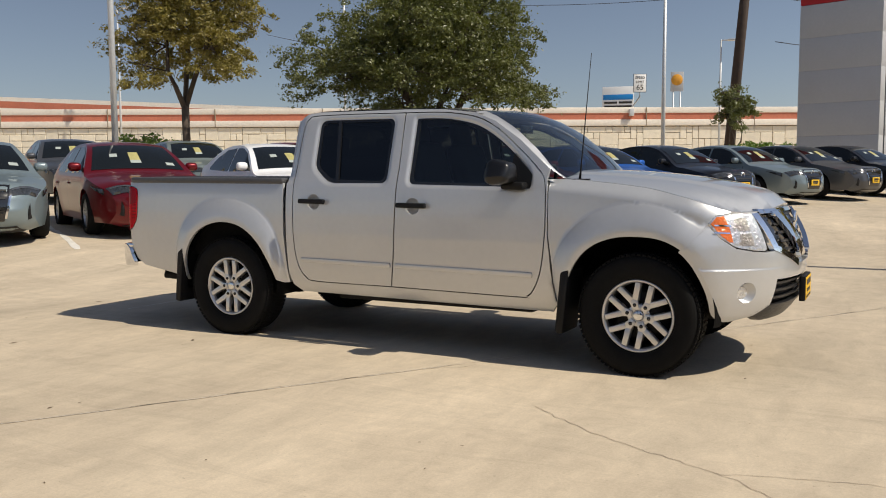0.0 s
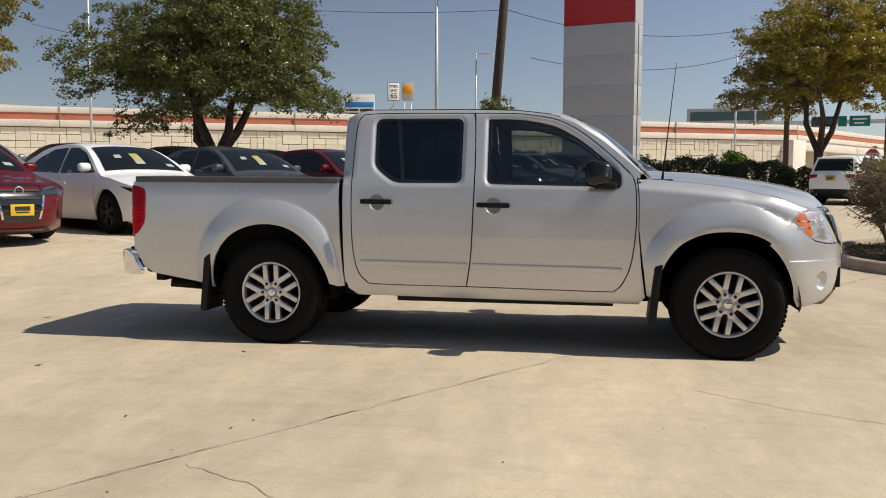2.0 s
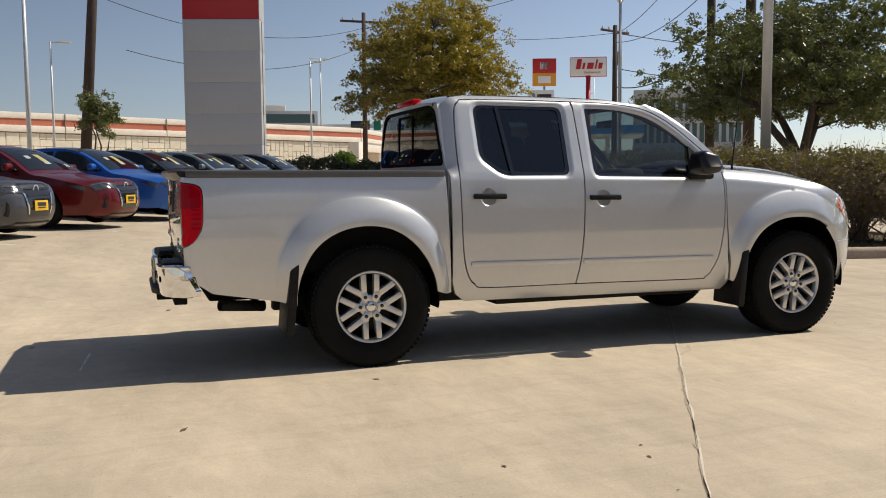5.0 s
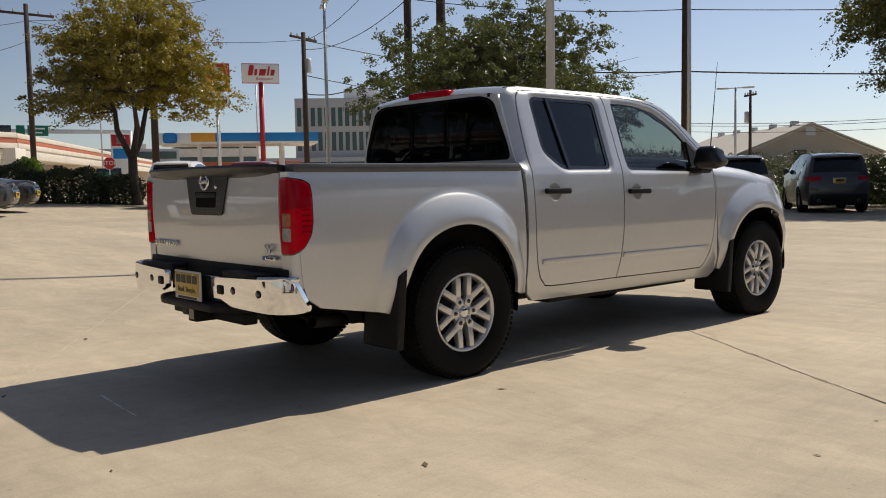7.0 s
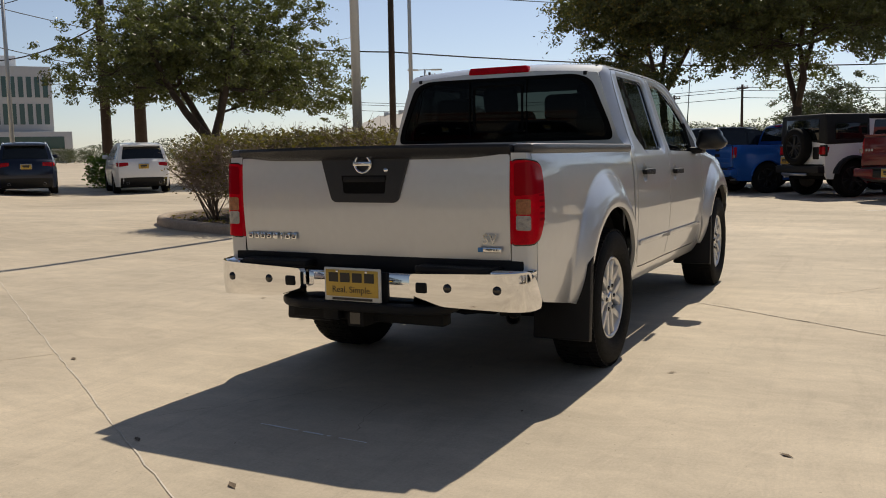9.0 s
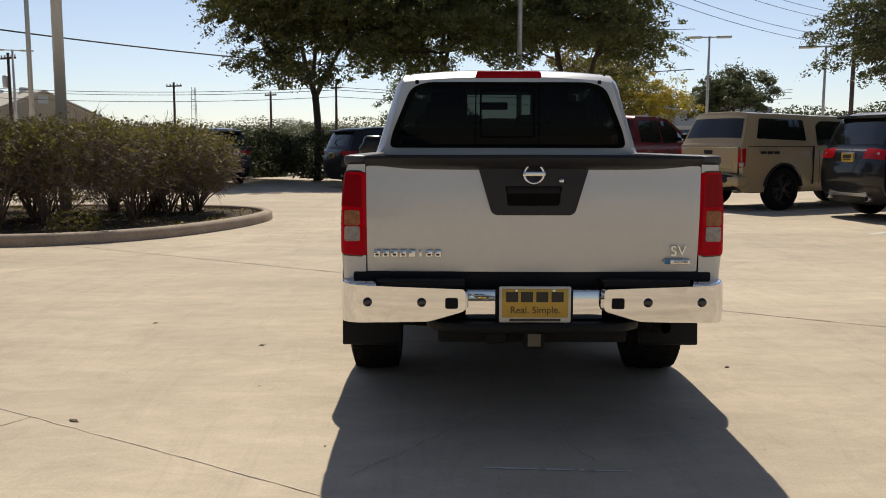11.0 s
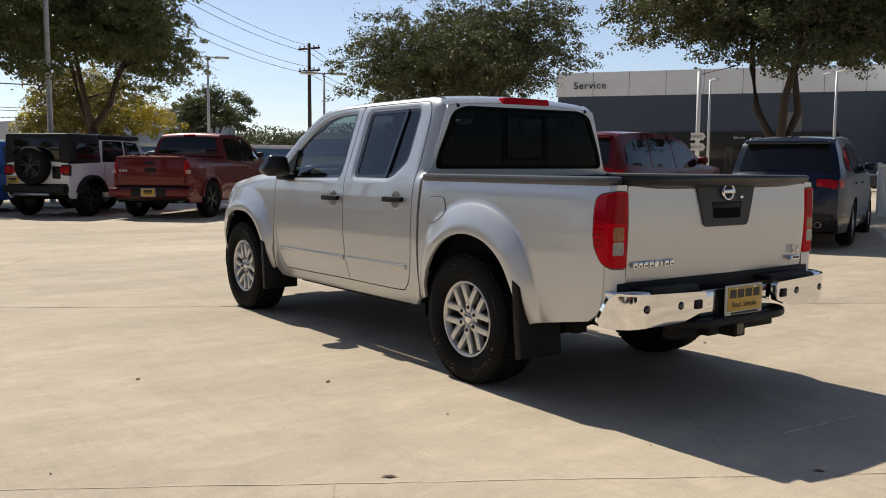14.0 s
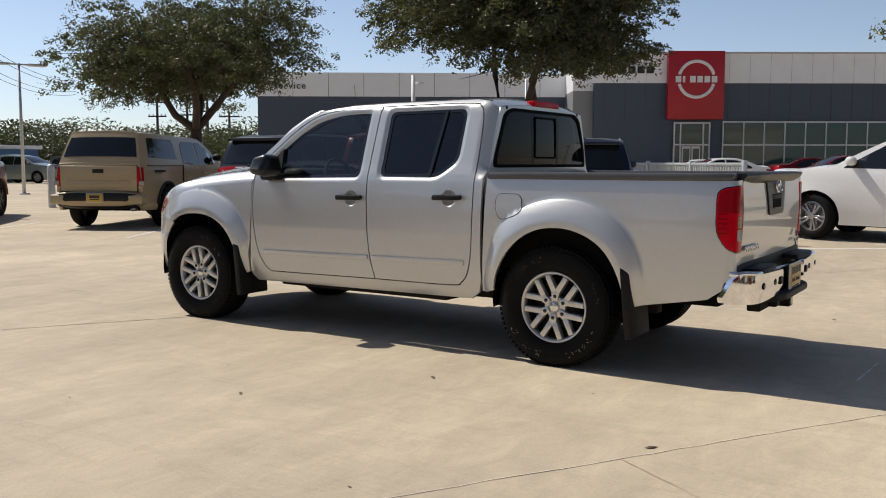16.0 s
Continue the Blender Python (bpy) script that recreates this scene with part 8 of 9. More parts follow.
tagged(new("far_trees", leaves(np.concatenate(belt), 0.135, rnd, "far_trees", FAR_LEAF, 0.0)), "low belt of far trees on the skyline", "trees", kind="stuff")

# ---- poles, wires and signs ----
GALV = mat("galvanised_pole", (0.60, 0.61, 0.61), 0.45, 0.3, vary=0.08, scale=3)
WOOD_POLE = mat("tarred_wood_pole", (0.060, 0.042, 0.032), 0.9, vary=0.35, scale=4, bump=0.5, bump_scale=30)
WIRE = mat("wire_black", (0.03, 0.03, 0.032), 0.7)
SIGN_RED, SIGN_GREEN = mat("sign_red", (0.45, 0.015, 0.018), 0.45, vary=0.05), mat("sign_green", (0.0, 0.16, 0.10), 0.5)
SIGN_BLUE, SIGN_ORANGE = mat("sign_blue", (0.01, 0.22, 0.58), 0.45), mat("sign_orange", (0.7, 0.32, 0.03), 0.5)
CONC_BAND = mat("pale_wall_band", (0.78, 0.71, 0.61), 0.85, vary=0.12, scale=0.8, bump=0.1)
RED_BAND = mat("brick_red_band", (0.52, 0.17, 0.10), 0.85, vary=0.15, scale=0.7)
STONE = mat("cream_stone", (0.80, 0.72, 0.57), 0.9, vary=0.14, scale=3, bump=0.6, bump_scale=8, random_tint=0.14)
MORTAR = mat("stone_mortar", (0.27, 0.22, 0.155), 0.95, vary=0.15, scale=3)
PANEL = mat("pale_grey_panel", (0.47, 0.47, 0.475), 0.5, vary=0.05, scale=1.2)
PANEL_LIGHT = mat("white_metal_panel", (0.84, 0.85, 0.87), 0.45, 0.0, vary=0.05, scale=1.0)
SLATE = mat("dark_slate_panel", (0.060, 0.078, 0.115), 0.55, vary=0.08, scale=1.0)
HEAD_RED = mat("tablet_red", (0.40, 0.012, 0.022), 0.4, vary=0.04, scale=1)
SHOP_GLASS = mat("green_shop_glass", (0.028, 0.066, 0.060), 0.05, coat=0.4)


def light_pole(x, y, h, heads, r=0.09, label="tall grey steel light pole", base=0.0, heading=0, arm=0.55):
    L = thing("light_pole", at(x, y, heading), label, "light pole")
    rod("shaft", [(0, 0, -0.05), (0, 0, h * 0.5), (0, 0, h)], r, GALV, L, n=14, radii=[r, r * 0.85, r * 0.62])
    part("base_plate", block(-0.18, 0.18, -0.18, 0.18, 0.0, 0.05, 0.01), GALV, L)
    for s in heads:
        part("lamp_arm", block(min(0, s * arm), max(0, s * arm), -0.03, 0.03, h - 0.07, h - 0.01, 0.01), GALV, L)
        part("lamp_head", block(min(s * arm * 0.6, s * (arm + 0.45)), max(s * arm * 0.6, s * (arm + 0.45)), -0.15, 0.15, h - 0.09, h + 0.01, 0.03), GALV, L)
    return L


light_pole(7.2, 6.3, 11.5, (), 0.088)
light_pole(-14.4, 9.65, 11, (), 0.082)
light_pole(-6.55, 32.6, 8.9, (1, -1), 0.10, heading=10)
light_pole(18.7, 30.4, 9.3, (1, -1), 0.10, heading=60)
light_pole(22.3, -2.0, 10.5, (), 0.09)
light_pole(35.5, -11.9, 6.2, (1, -1), 0.08, heading=80)
light_pole(29.0, -14.6, 5.1, (1, -1), 0.07, heading=70)
light_pole(24.2, -34.6, 5.6, (1,), 0.08, heading=150)
light_pole(17.8, -35.6, 5.6, (1, -1), 0.08, heading=150)
light_pole(24.3, 14.6, 11.5, (), 0.09)
light_pole(46.8, 25.9, 6.7, (1, -1), 0.10, heading=115, arm=0.7)
light_pole(-6.5, 45.0, 7.8, (1,), 0.07, "slim grey street lamp", heading=0)
light_pole(-28.0, 40.0, 13.0, (1,), 0.08, "slim grey motorway lamp", heading=10)
light_pole(-44.0, 37.0, 11.5, (1,), 0.08, "slim grey motorway lamp", heading=10)
light_pole(10.5, 62.0, 9.5, (1,), 0.09, "slim grey street lamp", heading=0)
light_pole(14.0, 75.0, 11.5, (1, -1), 0.09, "slim grey motorway lamp", heading=0)
light_pole(29.0, 86.0, 11.0, (1,), 0.10, "slim grey street lamp", heading=0)


def utility_pole(x, y, h, arms, r=0.15, heading=0.0, lean=(0, 0), can=False, label="dark wooden utility pole with crossarms"):
    U = thing("utility_pole", at(x, y, heading), label, "utility pole")
    rod("post", [(0, 0, -0.1), (lean[0] * 0.5, lean[1] * 0.5, h * 0.5), (lean[0], lean[1], h)], r, WOOD_POLE, U, n=10, radii=[r, r * 0.88, r * 0.72])
    for z, w in arms:
        part("crossarm", block(-w, w, -0.06, 0.06, z - 0.07, z + 0.07, 0.01), WOOD_POLE, U)
        for q in (-0.9, -0.45, 0.45, 0.9):
            part("insulator", block(q * w - 0.05, q * w + 0.05, -0.05, 0.05, z + 0.07, z + 0.25, 0.02), GALV, U)
    if can:
        v, f = lathe([(0.0, 0.0), (0.24, 0.0), (0.25, 0.05), (0.25, 0.85), (0.2, 0.92), (0.0, 0.95)], 18, "z")
        part("transformer", mesh("transformer", v, f, GALV), GALV, U, m=pose(0.42, 0, h - 2.6))
    return U


utility_pole(-4.85, 38.0, 16, (), 0.26, 0, (1.2, 0.3), label="leaning dark wooden utility pole")
utility_pole(23.6, 30.3, 15, (), 0.24, 0, label="stout dark wooden utility pole")
utility_pole(26.6, 31.2, 16, (), 0.30, 0, label="stout brown steel utility pole")
utility_pole(27.7, 46.2, 10.8, ((10.4, 1.4),), 0.2, 20, can=True)
utility_pole(12.3, 52.6, 11.6, ((11.0, 1.6),), 0.18, 0)
utility_pole(14.9, 40.9, 14, (), 0.2, 0)
utility_pole(32.0, 19.9, 14, (), 0.17, 0, (0.1, 0))
utility_pole(62, 33.5, 8.0, ((7.6, 0.9),), 0.14, 60, can=True)
utility_pole(57.5, -28.6, 10.4, ((10.0, 1.1), (8.3, 1.1)), 0.17, 20)
for n, (x, y, h) in enumerate(((68, -56.9, 8.0), (66.8, -58.5, 8.4), (69.8, -54.6, 7.8), (65.3, -60.1, 6.5), (90, 12, 7.5), (95, 20, 7.0), (98, 4, 7.4), (92, 30, 7.8), (80, -8, 6.8))):
    utility_pole(x, y, h, ((h - 0.5, 1.1), (h - 1.9, 1.0)) if n < 4 else ((h - 0.4, 1.0),), 0.16, 10 * n)


def wire(p0, p1, sag, r=0.014, label="sagging black overhead wire"):
    pts = []
    for k in range(25):
        t = k / 24
        pts.append([p0[i] + (p1[i] - p0[i]) * t for i in range(3)])
        pts[-1][2] -= sag * 4 * t * (1 - t)
    v, f = tube(pts, r, 5)
    tagged(new("overhead_wire", mesh("overhead_wire", v, f, WIRE)), label, "wire", "overhead wires")


# wires of the eastern line, and those that cross the road
for z, r in ((11.8, 0.02), (9.0, 0.022), (6.1, 0.035)):
    wire((32.0, 19.9, z), (60.0, -18.0, z + 0.6), 1.0, r)
    wire((32.0, 19.9, z), (23.6, 30.3, z + 1.2), 0.3, r)
    wire((23.6, 30.3, z + 1.2), (27.7, 46.2, min(z + 1.0, 10.5)), 0.7, r)
wire((23.6, 30.3, 13.2), (12.3, 52.6, 11.2), 1.0, 0.016)
wire((27.7, 46.2, 10.6), (12.3, 52.6, 11.2), 0.6, 0.016)
wire((12.3, 52.6, 11.2), (-4.0, 38.3, 9.6), 1.2, 0.018)
wire((12.3, 52.6, 10.0), (-2.8, 38.3, 7.2), 1.2, 0.018)
wire((-4.0, 38.3, 9.6), (-30, 40, 12.5), 0.8, 0.014)
wire((27.7, 46.2, 10.6), (90, 60, 14), 1.5, 0.03)
wire((27.7, 46.2, 8.3), (90, 66, 11), 1.5, 0.03)
for dz in (0, -0.5, -1.6, -2.1):
    wire((57.5, -28.6, 10.2 + dz), (26.5, 2.5, 13.0 + dz), 1.2, 0.016)
    wire((57.5, -28.6, 10.2 + dz), (75, -49, 9.2 + dz * 0.6), 0.8, 0.02)
for dz in (0, -0.5, -1.7):
    wire((90, 12, 7.2 + dz * 0.6), (98, -40, 7.5 + dz * 0.6), 0.8, 0.03)
    wire((90, 12, 7.2 + dz * 0.6), (92, 60, 7.8 + dz * 0.6), 0.8, 0.03)
# a far lattice mast
mast = thing("lattice_mast", at(150, 44, 0), "far grey steel lattice mast", "mast")
for s in ((-0.5, -0.5), (0.5, -0.5), (0, 0.6)):
    rod("mast_leg", [(s[0], s[1], 0), (s[0] * 0.5, s[1] * 0.5, 10.8)], 0.06, GALV, mast, n=5)
for k in range(9):
    part("mast_brace", block(-0.45, 0.45, -0.03, 0.03, 1.0 + k * 1.1, 1.08 + k * 1.1), GALV, mast)
for z in (7.0, 8.6, 10.2):
    part("mast_arm", block(-1.0, 1.0, -0.04, 0.04, z, z + 0.1), GALV, mast)
mast2 = thing("lattice_mast", at(62, 112, 0), "tall slender grey steel lattice mast", "mast")
for s in ((-0.6, -0.5), (0.6, -0.5), (0, 0.6)):
    rod("mast_leg", [(s[0], s[1], 0), (s[0], s[1], 15)], 0.07, GALV, mast2, n=5)
for k in range(14):
    part("mast_brace", block(-0.6, 0.6, -0.03, 0.03, 0.8 + k, 0.88 + k), GALV, mast2)

# ---- retaining wall of the raised road ----
W0, WD = np.array([-13.5, 55.7]), np.array([0.8875, 0.4608])
WH = math.degrees(math.atan2(WD[1], WD[0]))
wall_m = pose(W0[0], W0[1], 0, 0, 0, WH)
S0, S1 = -75.0, 34.0
RW = thing("wall_north", wall_m, "cream stone retaining wall with red band", "wall", kind="structure")
part("wall_core", block(S0, S1, 0.05, 1.0, -0.2, 4.35), MORTAR, RW)
part("ledge", block(S0, S1, -0.18, 0.9, 4.35, 4.78, 0.03), CONC_BAND, RW, "pale projecting ledge")
part("red_band", block(S0, S1, -0.08, 0.8, 4.78, 5.22), RED_BAND, RW, "brick-red painted band")
part("parapet", block(S0, S1, -0.14, 0.8, 5.22, 5.62, 0.03), CONC_BAND, RW, "pale concrete parapet")
for k in range(int((S1 - S0) / 7.5)):
    part("panel_joint", block(S0 + 7.5 * k, S0 + 7.5 * k + 0.05, -0.19, 0.0, 4.36, 5.61), MORTAR, RW)
_r = random.Random(9)
unit = 0.43
cols, rows_ = int((S1 - S0) / unit), 10
taken = np.zeros((rows_, cols), bool)
stones = []
for j in range(rows_):
    for i in range(cols):
        if taken[j, i]:
            continue
        w, h = _r.choice(((1, 1), (2, 1), (2, 1), (3, 1), (2, 2), (3, 2), (1, 2)))
        w = min(w, cols - i)
        h = min(h, rows_ - j)
        while taken[j, i:i + w].any():
            w -= 1
        if h == 2 and taken[j + 1, i:i + w].any():
            h = 1
        taken[j:j + h, i:i + w] = True
        stones.append((i, j, w, h))
shapes = {}


def stone_mesh(w, h):
    if (w, h) not in shapes:
        b = block(0.014, w * unit - 0.014, -0.05, 0.08, 0.014, h * unit - 0.014, 0.022, 1)
        me = bpy.data.meshes.new("stone")
        b.to_mesh(me)
        b.free()
        me.materials.append(STONE)
        shapes[w, h] = me
    return shapes[w, h]


near = [s for s in stones if -34 < S0 + s[0] * unit < 24 and s[1] >= 4]
near = near[:: max(1, len(near) // 290)][:290]
picked = set(near)
bm = bmesh.new()
for s in stones:
    if s not in picked:
        i, j, w, h = s
        tmp = stone_mesh(w, h).copy()
        tmp.transform(Matrix.Translation((S0 + i * unit, _r.uniform(-0.02, 0.02), j * unit)))
        bm.from_mesh(tmp)
        bpy.data.meshes.remove(tmp)
rest = part("stonework", bm, STONE, RW, "rough cream stone blocks", smooth=False)
tagged(rest, kind="stuff")
# second, higher ramp behind
RB = thing("wall_ramp", pose(W0[0] - 12 * WD[1], W0[1] + 12 * WD[0], 0, 0, 0, WH), "far raised ramp with red band", "wall", kind="structure")
for z0, z1, mm, nm in ((0, 5.75, CONC_BAND, "ramp_wall"), (6.3, 6.85, RED_BAND, "red_band"), (5.75, 6.3, CONC_BAND, "ledge"), (6.85, 7.2, CONC_BAND, "parapet")):
    b = block(-90, 10, 0, 0.6, z0, z1)
    for q in b.verts:
        if q.co.z > 5:
            q.co.z -= 0.0405 * (q.co.x + 43)
    part(nm, b, mm, RB)
# bridge that carries the road on
e0 = W0 + WD * S1
BR = thing("road_bridge", pose(e0[0], e0[1], 0, 0, 0, math.degrees(math.atan2(165 - e0[1], 72 - e0[0]))), "concrete road bridge with red band on piers", "bridge")
L_ = math.hypot(165 - e0[1], 72 - e0[0])
for z0, z1, y0, mm, nm in ((3.6, 4.4, -0.1, CONC_BAND, "deck"), (4.4, 4.8, -0.2, CONC_BAND, "ledge"), (4.8, 5.2, -0.1, RED_BAND, "red_band"), (5.2, 5.6, -0.15, CONC_BAND, "parapet")):
    part(nm, block(0, L_, y0, 8, z0, z1, 0.02), mm, BR)
for k in range(6):
    part("pier", block(8 + k * 18, 9.6 + k * 18, 0.4, 7.5, -0.2, 3.6, 0.05), CONC_BAND, BR)
part("abutment", block(-1.0, 2.0, -0.2, 8, -0.2, 4.4, 0.03), CONC_BAND, BR)

# speed sign on the parapet
SP = thing("speed_sign", facing(-13.8, 55.2, 0, -62), "white speed limit sign on bent pole", "road sign")
part("board", block(-0.42, 0.42, -0.03, 0.0, 6.65, 7.85, 0.02), WHITE, SP)
part("board_border", block(-0.45, 0.45, -0.0, 0.02, 6.62, 7.88, 0.01), INK, SP)
for words, h, z in (("SPEED", 0.17, 7.62), ("LIMIT", 0.17, 7.33), ("65", 0.36, 6.95)):
    lettering("sign_words", words, h, 0.005, INK, SP, pose(0, -0.036, z, 90))
rod("sign_post", [(0, 0.05, 7.0), (0, 0.05, 6.3), (-0.55, 0.3, 5.5), (-0.55, 0.3, 5.2)], 0.05, GALV, SP)
part("sign_bracket", block(-0.7, -0.4, -0.16, 0.6, 5.0, 5.5, 0.01), GALV, SP)
# pole signs beyond the wall
def pole_sign(x, y, z0, z1, w, face, label, heading=-80, post=None, post_r=0.12, extra=()):
    g = thing("pole_sign", facing(x, y, 0, heading), label, "sign")
    part("sign_board", block(-w / 2, w / 2, -0.12, 0.12, z0, z1, 0.03), face, g)
    for px in (post or (0,)):
        rod("sign_post", [(px, 0, 0), (px, 0, z0 + 0.05)], post_r, GALV if face is not WHITE else GALV, g)
    for x0, x1, a, b, mm in extra:
        part("sign_shape", block(x0, x1, -0.15, -0.121, a, b, 0.01), mm, g)
    return g


pole_sign(-27.4, 95.5, 8.3, 10.9, 3.6, WHITE, "white and blue board above the wall", post=(-1.4, 1.4), extra=((-1.7, 1.7, 9.4, 10.0, SIGN_BLUE), (-1.6, -0.1, 8.95, 9.2, INK), (0.1, 1.6, 8.95, 9.2, INK), (-1.6, 1.6, 8.5, 8.75, INK)))
sh = pole_sign(-34.4, 154.5, 15.2, 18.6, 2.2, PANEL, "white sign with yellow disc above the wall", post=(-0.6, 0.6))
v, f = lathe([(0.0, 0.03), (0.55, 0.03), (0.58, 0.0)], 28)
part("sign_disc", mesh("sign_disc", [(a, -b, c) for a, b, c in v], f, SIGN_ORANGE), SIGN_ORANGE, sh, "yellow disc", m=pose(0, -0.13, 17.2) @ Matrix.Scale(1.7, 4))
jm = pole_sign(50.1, 90.6, 13.3, 15.5, 4.3, WHITE, "white restaurant sign with red script on red pole", -117, post_r=0.28)
jm.children[1].data.materials[0] = SIGN_RED
part("sign_rim", block(-2.2, 2.2, -0.10, 0.14, 13.22, 15.58, 0.03), SIGN_RED, jm)
# red script drawn as slanted plain strokes
for k, (x0, w, h) in enumerate(((-1.5, 0.55, 1.2), (-0.75, 0.28, 0.75), (-0.2, 0.75, 0.75), (0.75, 0.2, 1.1), (1.15, 0.45, 0.7))):
    b = block(x0, x0 + w, -0.16, -0.121, 14.15, 14.15 + h, 0.05)
    for q in b.verts:
        q.co.x += (q.co.z - 14.15) * 0.18
    part("script_stroke", b, SIGN_RED, jm)
lettering("sign_words", "Restaurant", 0.32, 0.01, SIGN_RED, jm, pose(0.45, -0.13, 13.75, 90))
pole_sign(40.9, 83.8, 11.2, 14.2, 2.6, SIGN_ORANGE, "red and yellow petrol station sign", -110, extra=((-1.3, 1.3, 12.6, 14.2, SIGN_RED), (-0.5, 0.5, 13.0, 13.8, WHITE), (-0.7, 0.7, 11.5, 12.3, WHITE)))
pole_sign(38.0, 78.5, 9.0, 10.2, 2.6, WHITE, "white bank sign with dark lettering bars", -110, extra=((-0.5, 1.0, 9.4, 9.75, INK), (-1.0, -0.65, 9.35, 9.8, SIGN_BLUE)))
pole_sign(23.0, 66.0, 1.4, 5.4, 1.5, WHITE, "low petrol station price sign", -108, extra=((-0.7, 0.7, 4.4, 5.3, SIGN_RED), (-0.35, 0.35, 4.55, 5.15, WHITE), (-0.6, 0.6, 3.4, 4.2, SIGN_BLUE)))
pr = thing("price_board", facing(21.2, 64.0, 0, -108), "dark price board with green digits", "sign")
part("sign_board", block(-0.9, 0.9, -0.1, 0.1, 0.2, 2.6, 0.02), GLOSS_BLACK, pr)
for k in range(3):
    part("price_digits", block(-0.75 + 0.5 * k, -0.4 + 0.5 * k, -0.12, -0.101, 1.75, 2.3), SIGN_GREEN, pr)
ST = thing("stop_sign", facing(19.0, 58.1, 0, -108), "red octagonal stop sign on post", "road sign")
oct_ = [(0.46 * math.cos(math.pi / 8 + k * math.pi / 4), 2.82 + 0.46 * math.sin(math.pi / 8 + k * math.pi / 4)) for k in range(8)]
part("stop_border", prism(oct_, -0.01, 0.01, lambda u, w, h: (u, h, w)), WHITE, ST)
part("stop_plate", prism([(u * 0.93, 2.82 + (w - 2.82) * 0.93) for u, w in oct_], -0.02, -0.011, lambda u, w, h: (u, h, w)), SIGN_RED, ST)
lettering("stop_word", "STOP", 0.28, 0.004, WHITE, ST, pose(0, -0.026, 2.82, 90))
rod("sign_post", [(0, 0.03, 0), (0, 0.03, 2.9)], 0.03, GALV, ST)
# overhead gantry far along the road
GN = thing("sign_gantry", facing(41, 150, 0, -105), "overhead road gantry with green signs", "road sign")
part("gantry_beam", block(-12, 16, -0.2, 0.2, 10.2, 10.9, 0.02), GALV, GN)
for x in (-12, 16):
    rod("gantry_leg", [(x, 0, 0), (x, 0, 10.6)], 0.3, GALV, GN)
for x0, x1, mm in ((-5.8, -2.4, GLOSS_BLACK), (-1.7, -0.4, SIGN_GREEN), (0.0, 3.1, SIGN_GREEN)):
    part("gantry_board", block(x0, x1, -0.35, -0.2, 9.8, 11.5, 0.02), mm, GN)
part("board_bar", block(0.5, 2.6, -0.37, -0.351, 10.85, 11.1), WHITE, GN)
part("board_bar", block(0.7, 2.2, -0.37, -0.351, 10.2, 10.45), WHITE, GN)
# petrol station canopy
CA = thing("petrol_station", facing(48.0, 92.0, 0, -118), "petrol station canopy with blue and yellow fascia", "petrol station")
part("canopy_roof", block(-9.6, 9.2, 0.02, 9, 6.1, 7.4, 0.05), WHITE, CA)
part("blue_fascia", block(-3.0, 9.2, -0.06, 0.0, 6.35, 7.4, 0.02), SIGN_BLUE, CA)
part("yellow_fascia", block(-5.8, -3.0, -0.06, 0.0, 6.35, 7.4, 0.02), SIGN_ORANGE, CA)
part("round_mark", block(-9.0, -7.4, -0.08, 0.0, 6.2, 7.4, 0.3), SIGN_BLUE, CA)
for x in (-5, 0, 5):
    for y in (2, 7):
        part("canopy_column", block(x - 0.2, x + 0.2, y - 0.2, y + 0.2, 0, 6.1, 0.02), WHITE, CA)
part("shop", block(-6, 8, 10.5, 16, 0, 4.2, 0.03), RED_BAND, CA)
part("shop_window", block(-5, 7, 10.45, 10.52, 1.0, 3.2), SHOP_GLASS, CA)
for x in (-3.5, 1.5, 6.0):
    part("pump", block(x - 0.4, x + 0.4, 3.5, 4.3, 0, 2.0, 0.05), SIGN_RED, CA)
# office tower far off
OF = thing("office_building", facing(146, 206, 0, -126), "pale office building with dark vertical windows", "building")
part("wall_shell", block(-16, 16, 0, 18, 0, 25.5, 0.1), PANEL, OF)
part("plant_room", block(-2, 8, 4, 12, 25.5, 28.5, 0.1), PANEL_LIGHT, OF)
for j in range(2):
    for i in range(16):
        x = -15.4 + i * 1.95
        part("window", block(x, x + 1.2, -0.1, 0.02, 10.5 + j * 7, 15.8 + j * 7), SHOP_GLASS, OF)
part("podium", block(-30, 20, -4, 14, 0, 8.5, 0.1), PANEL, OF)
part("podium_glazing", block(-28, 18, -4.1, -3.98, 4.0, 7.2), SHOP_GLASS, OF)
for nm, x, y, h0, w, d, z, mm in (("far_block", 70, 175, -110, 16, 10, 9, PANEL), ("far_block", 22, 150, -100, 14, 10, 13, PANEL), ("far_block", 95, 190, -115, 20, 10, 12, CONC_BAND)):
    g = thing("far_building", facing(x, y, 0, h0), "far flat-roofed concrete building", "building")
    part("wall_shell", block(-w / 2, w / 2, 0, d, 0, z, 0.1), mm, g)
    for j in range(int(z / 3.6)):
        part("window_band", block(-w / 2 + 0.6, w / 2 - 0.6, -0.08, 0.02, z - 2.1 - 3.5 * j, z - 0.6 - 3.5 * j), SHOP_GLASS, g)
    part("roof_plant", block(-w * 0.2, w * 0.1, 2, 6, z, z + 1.1, 0.05), CONC_BAND, g)
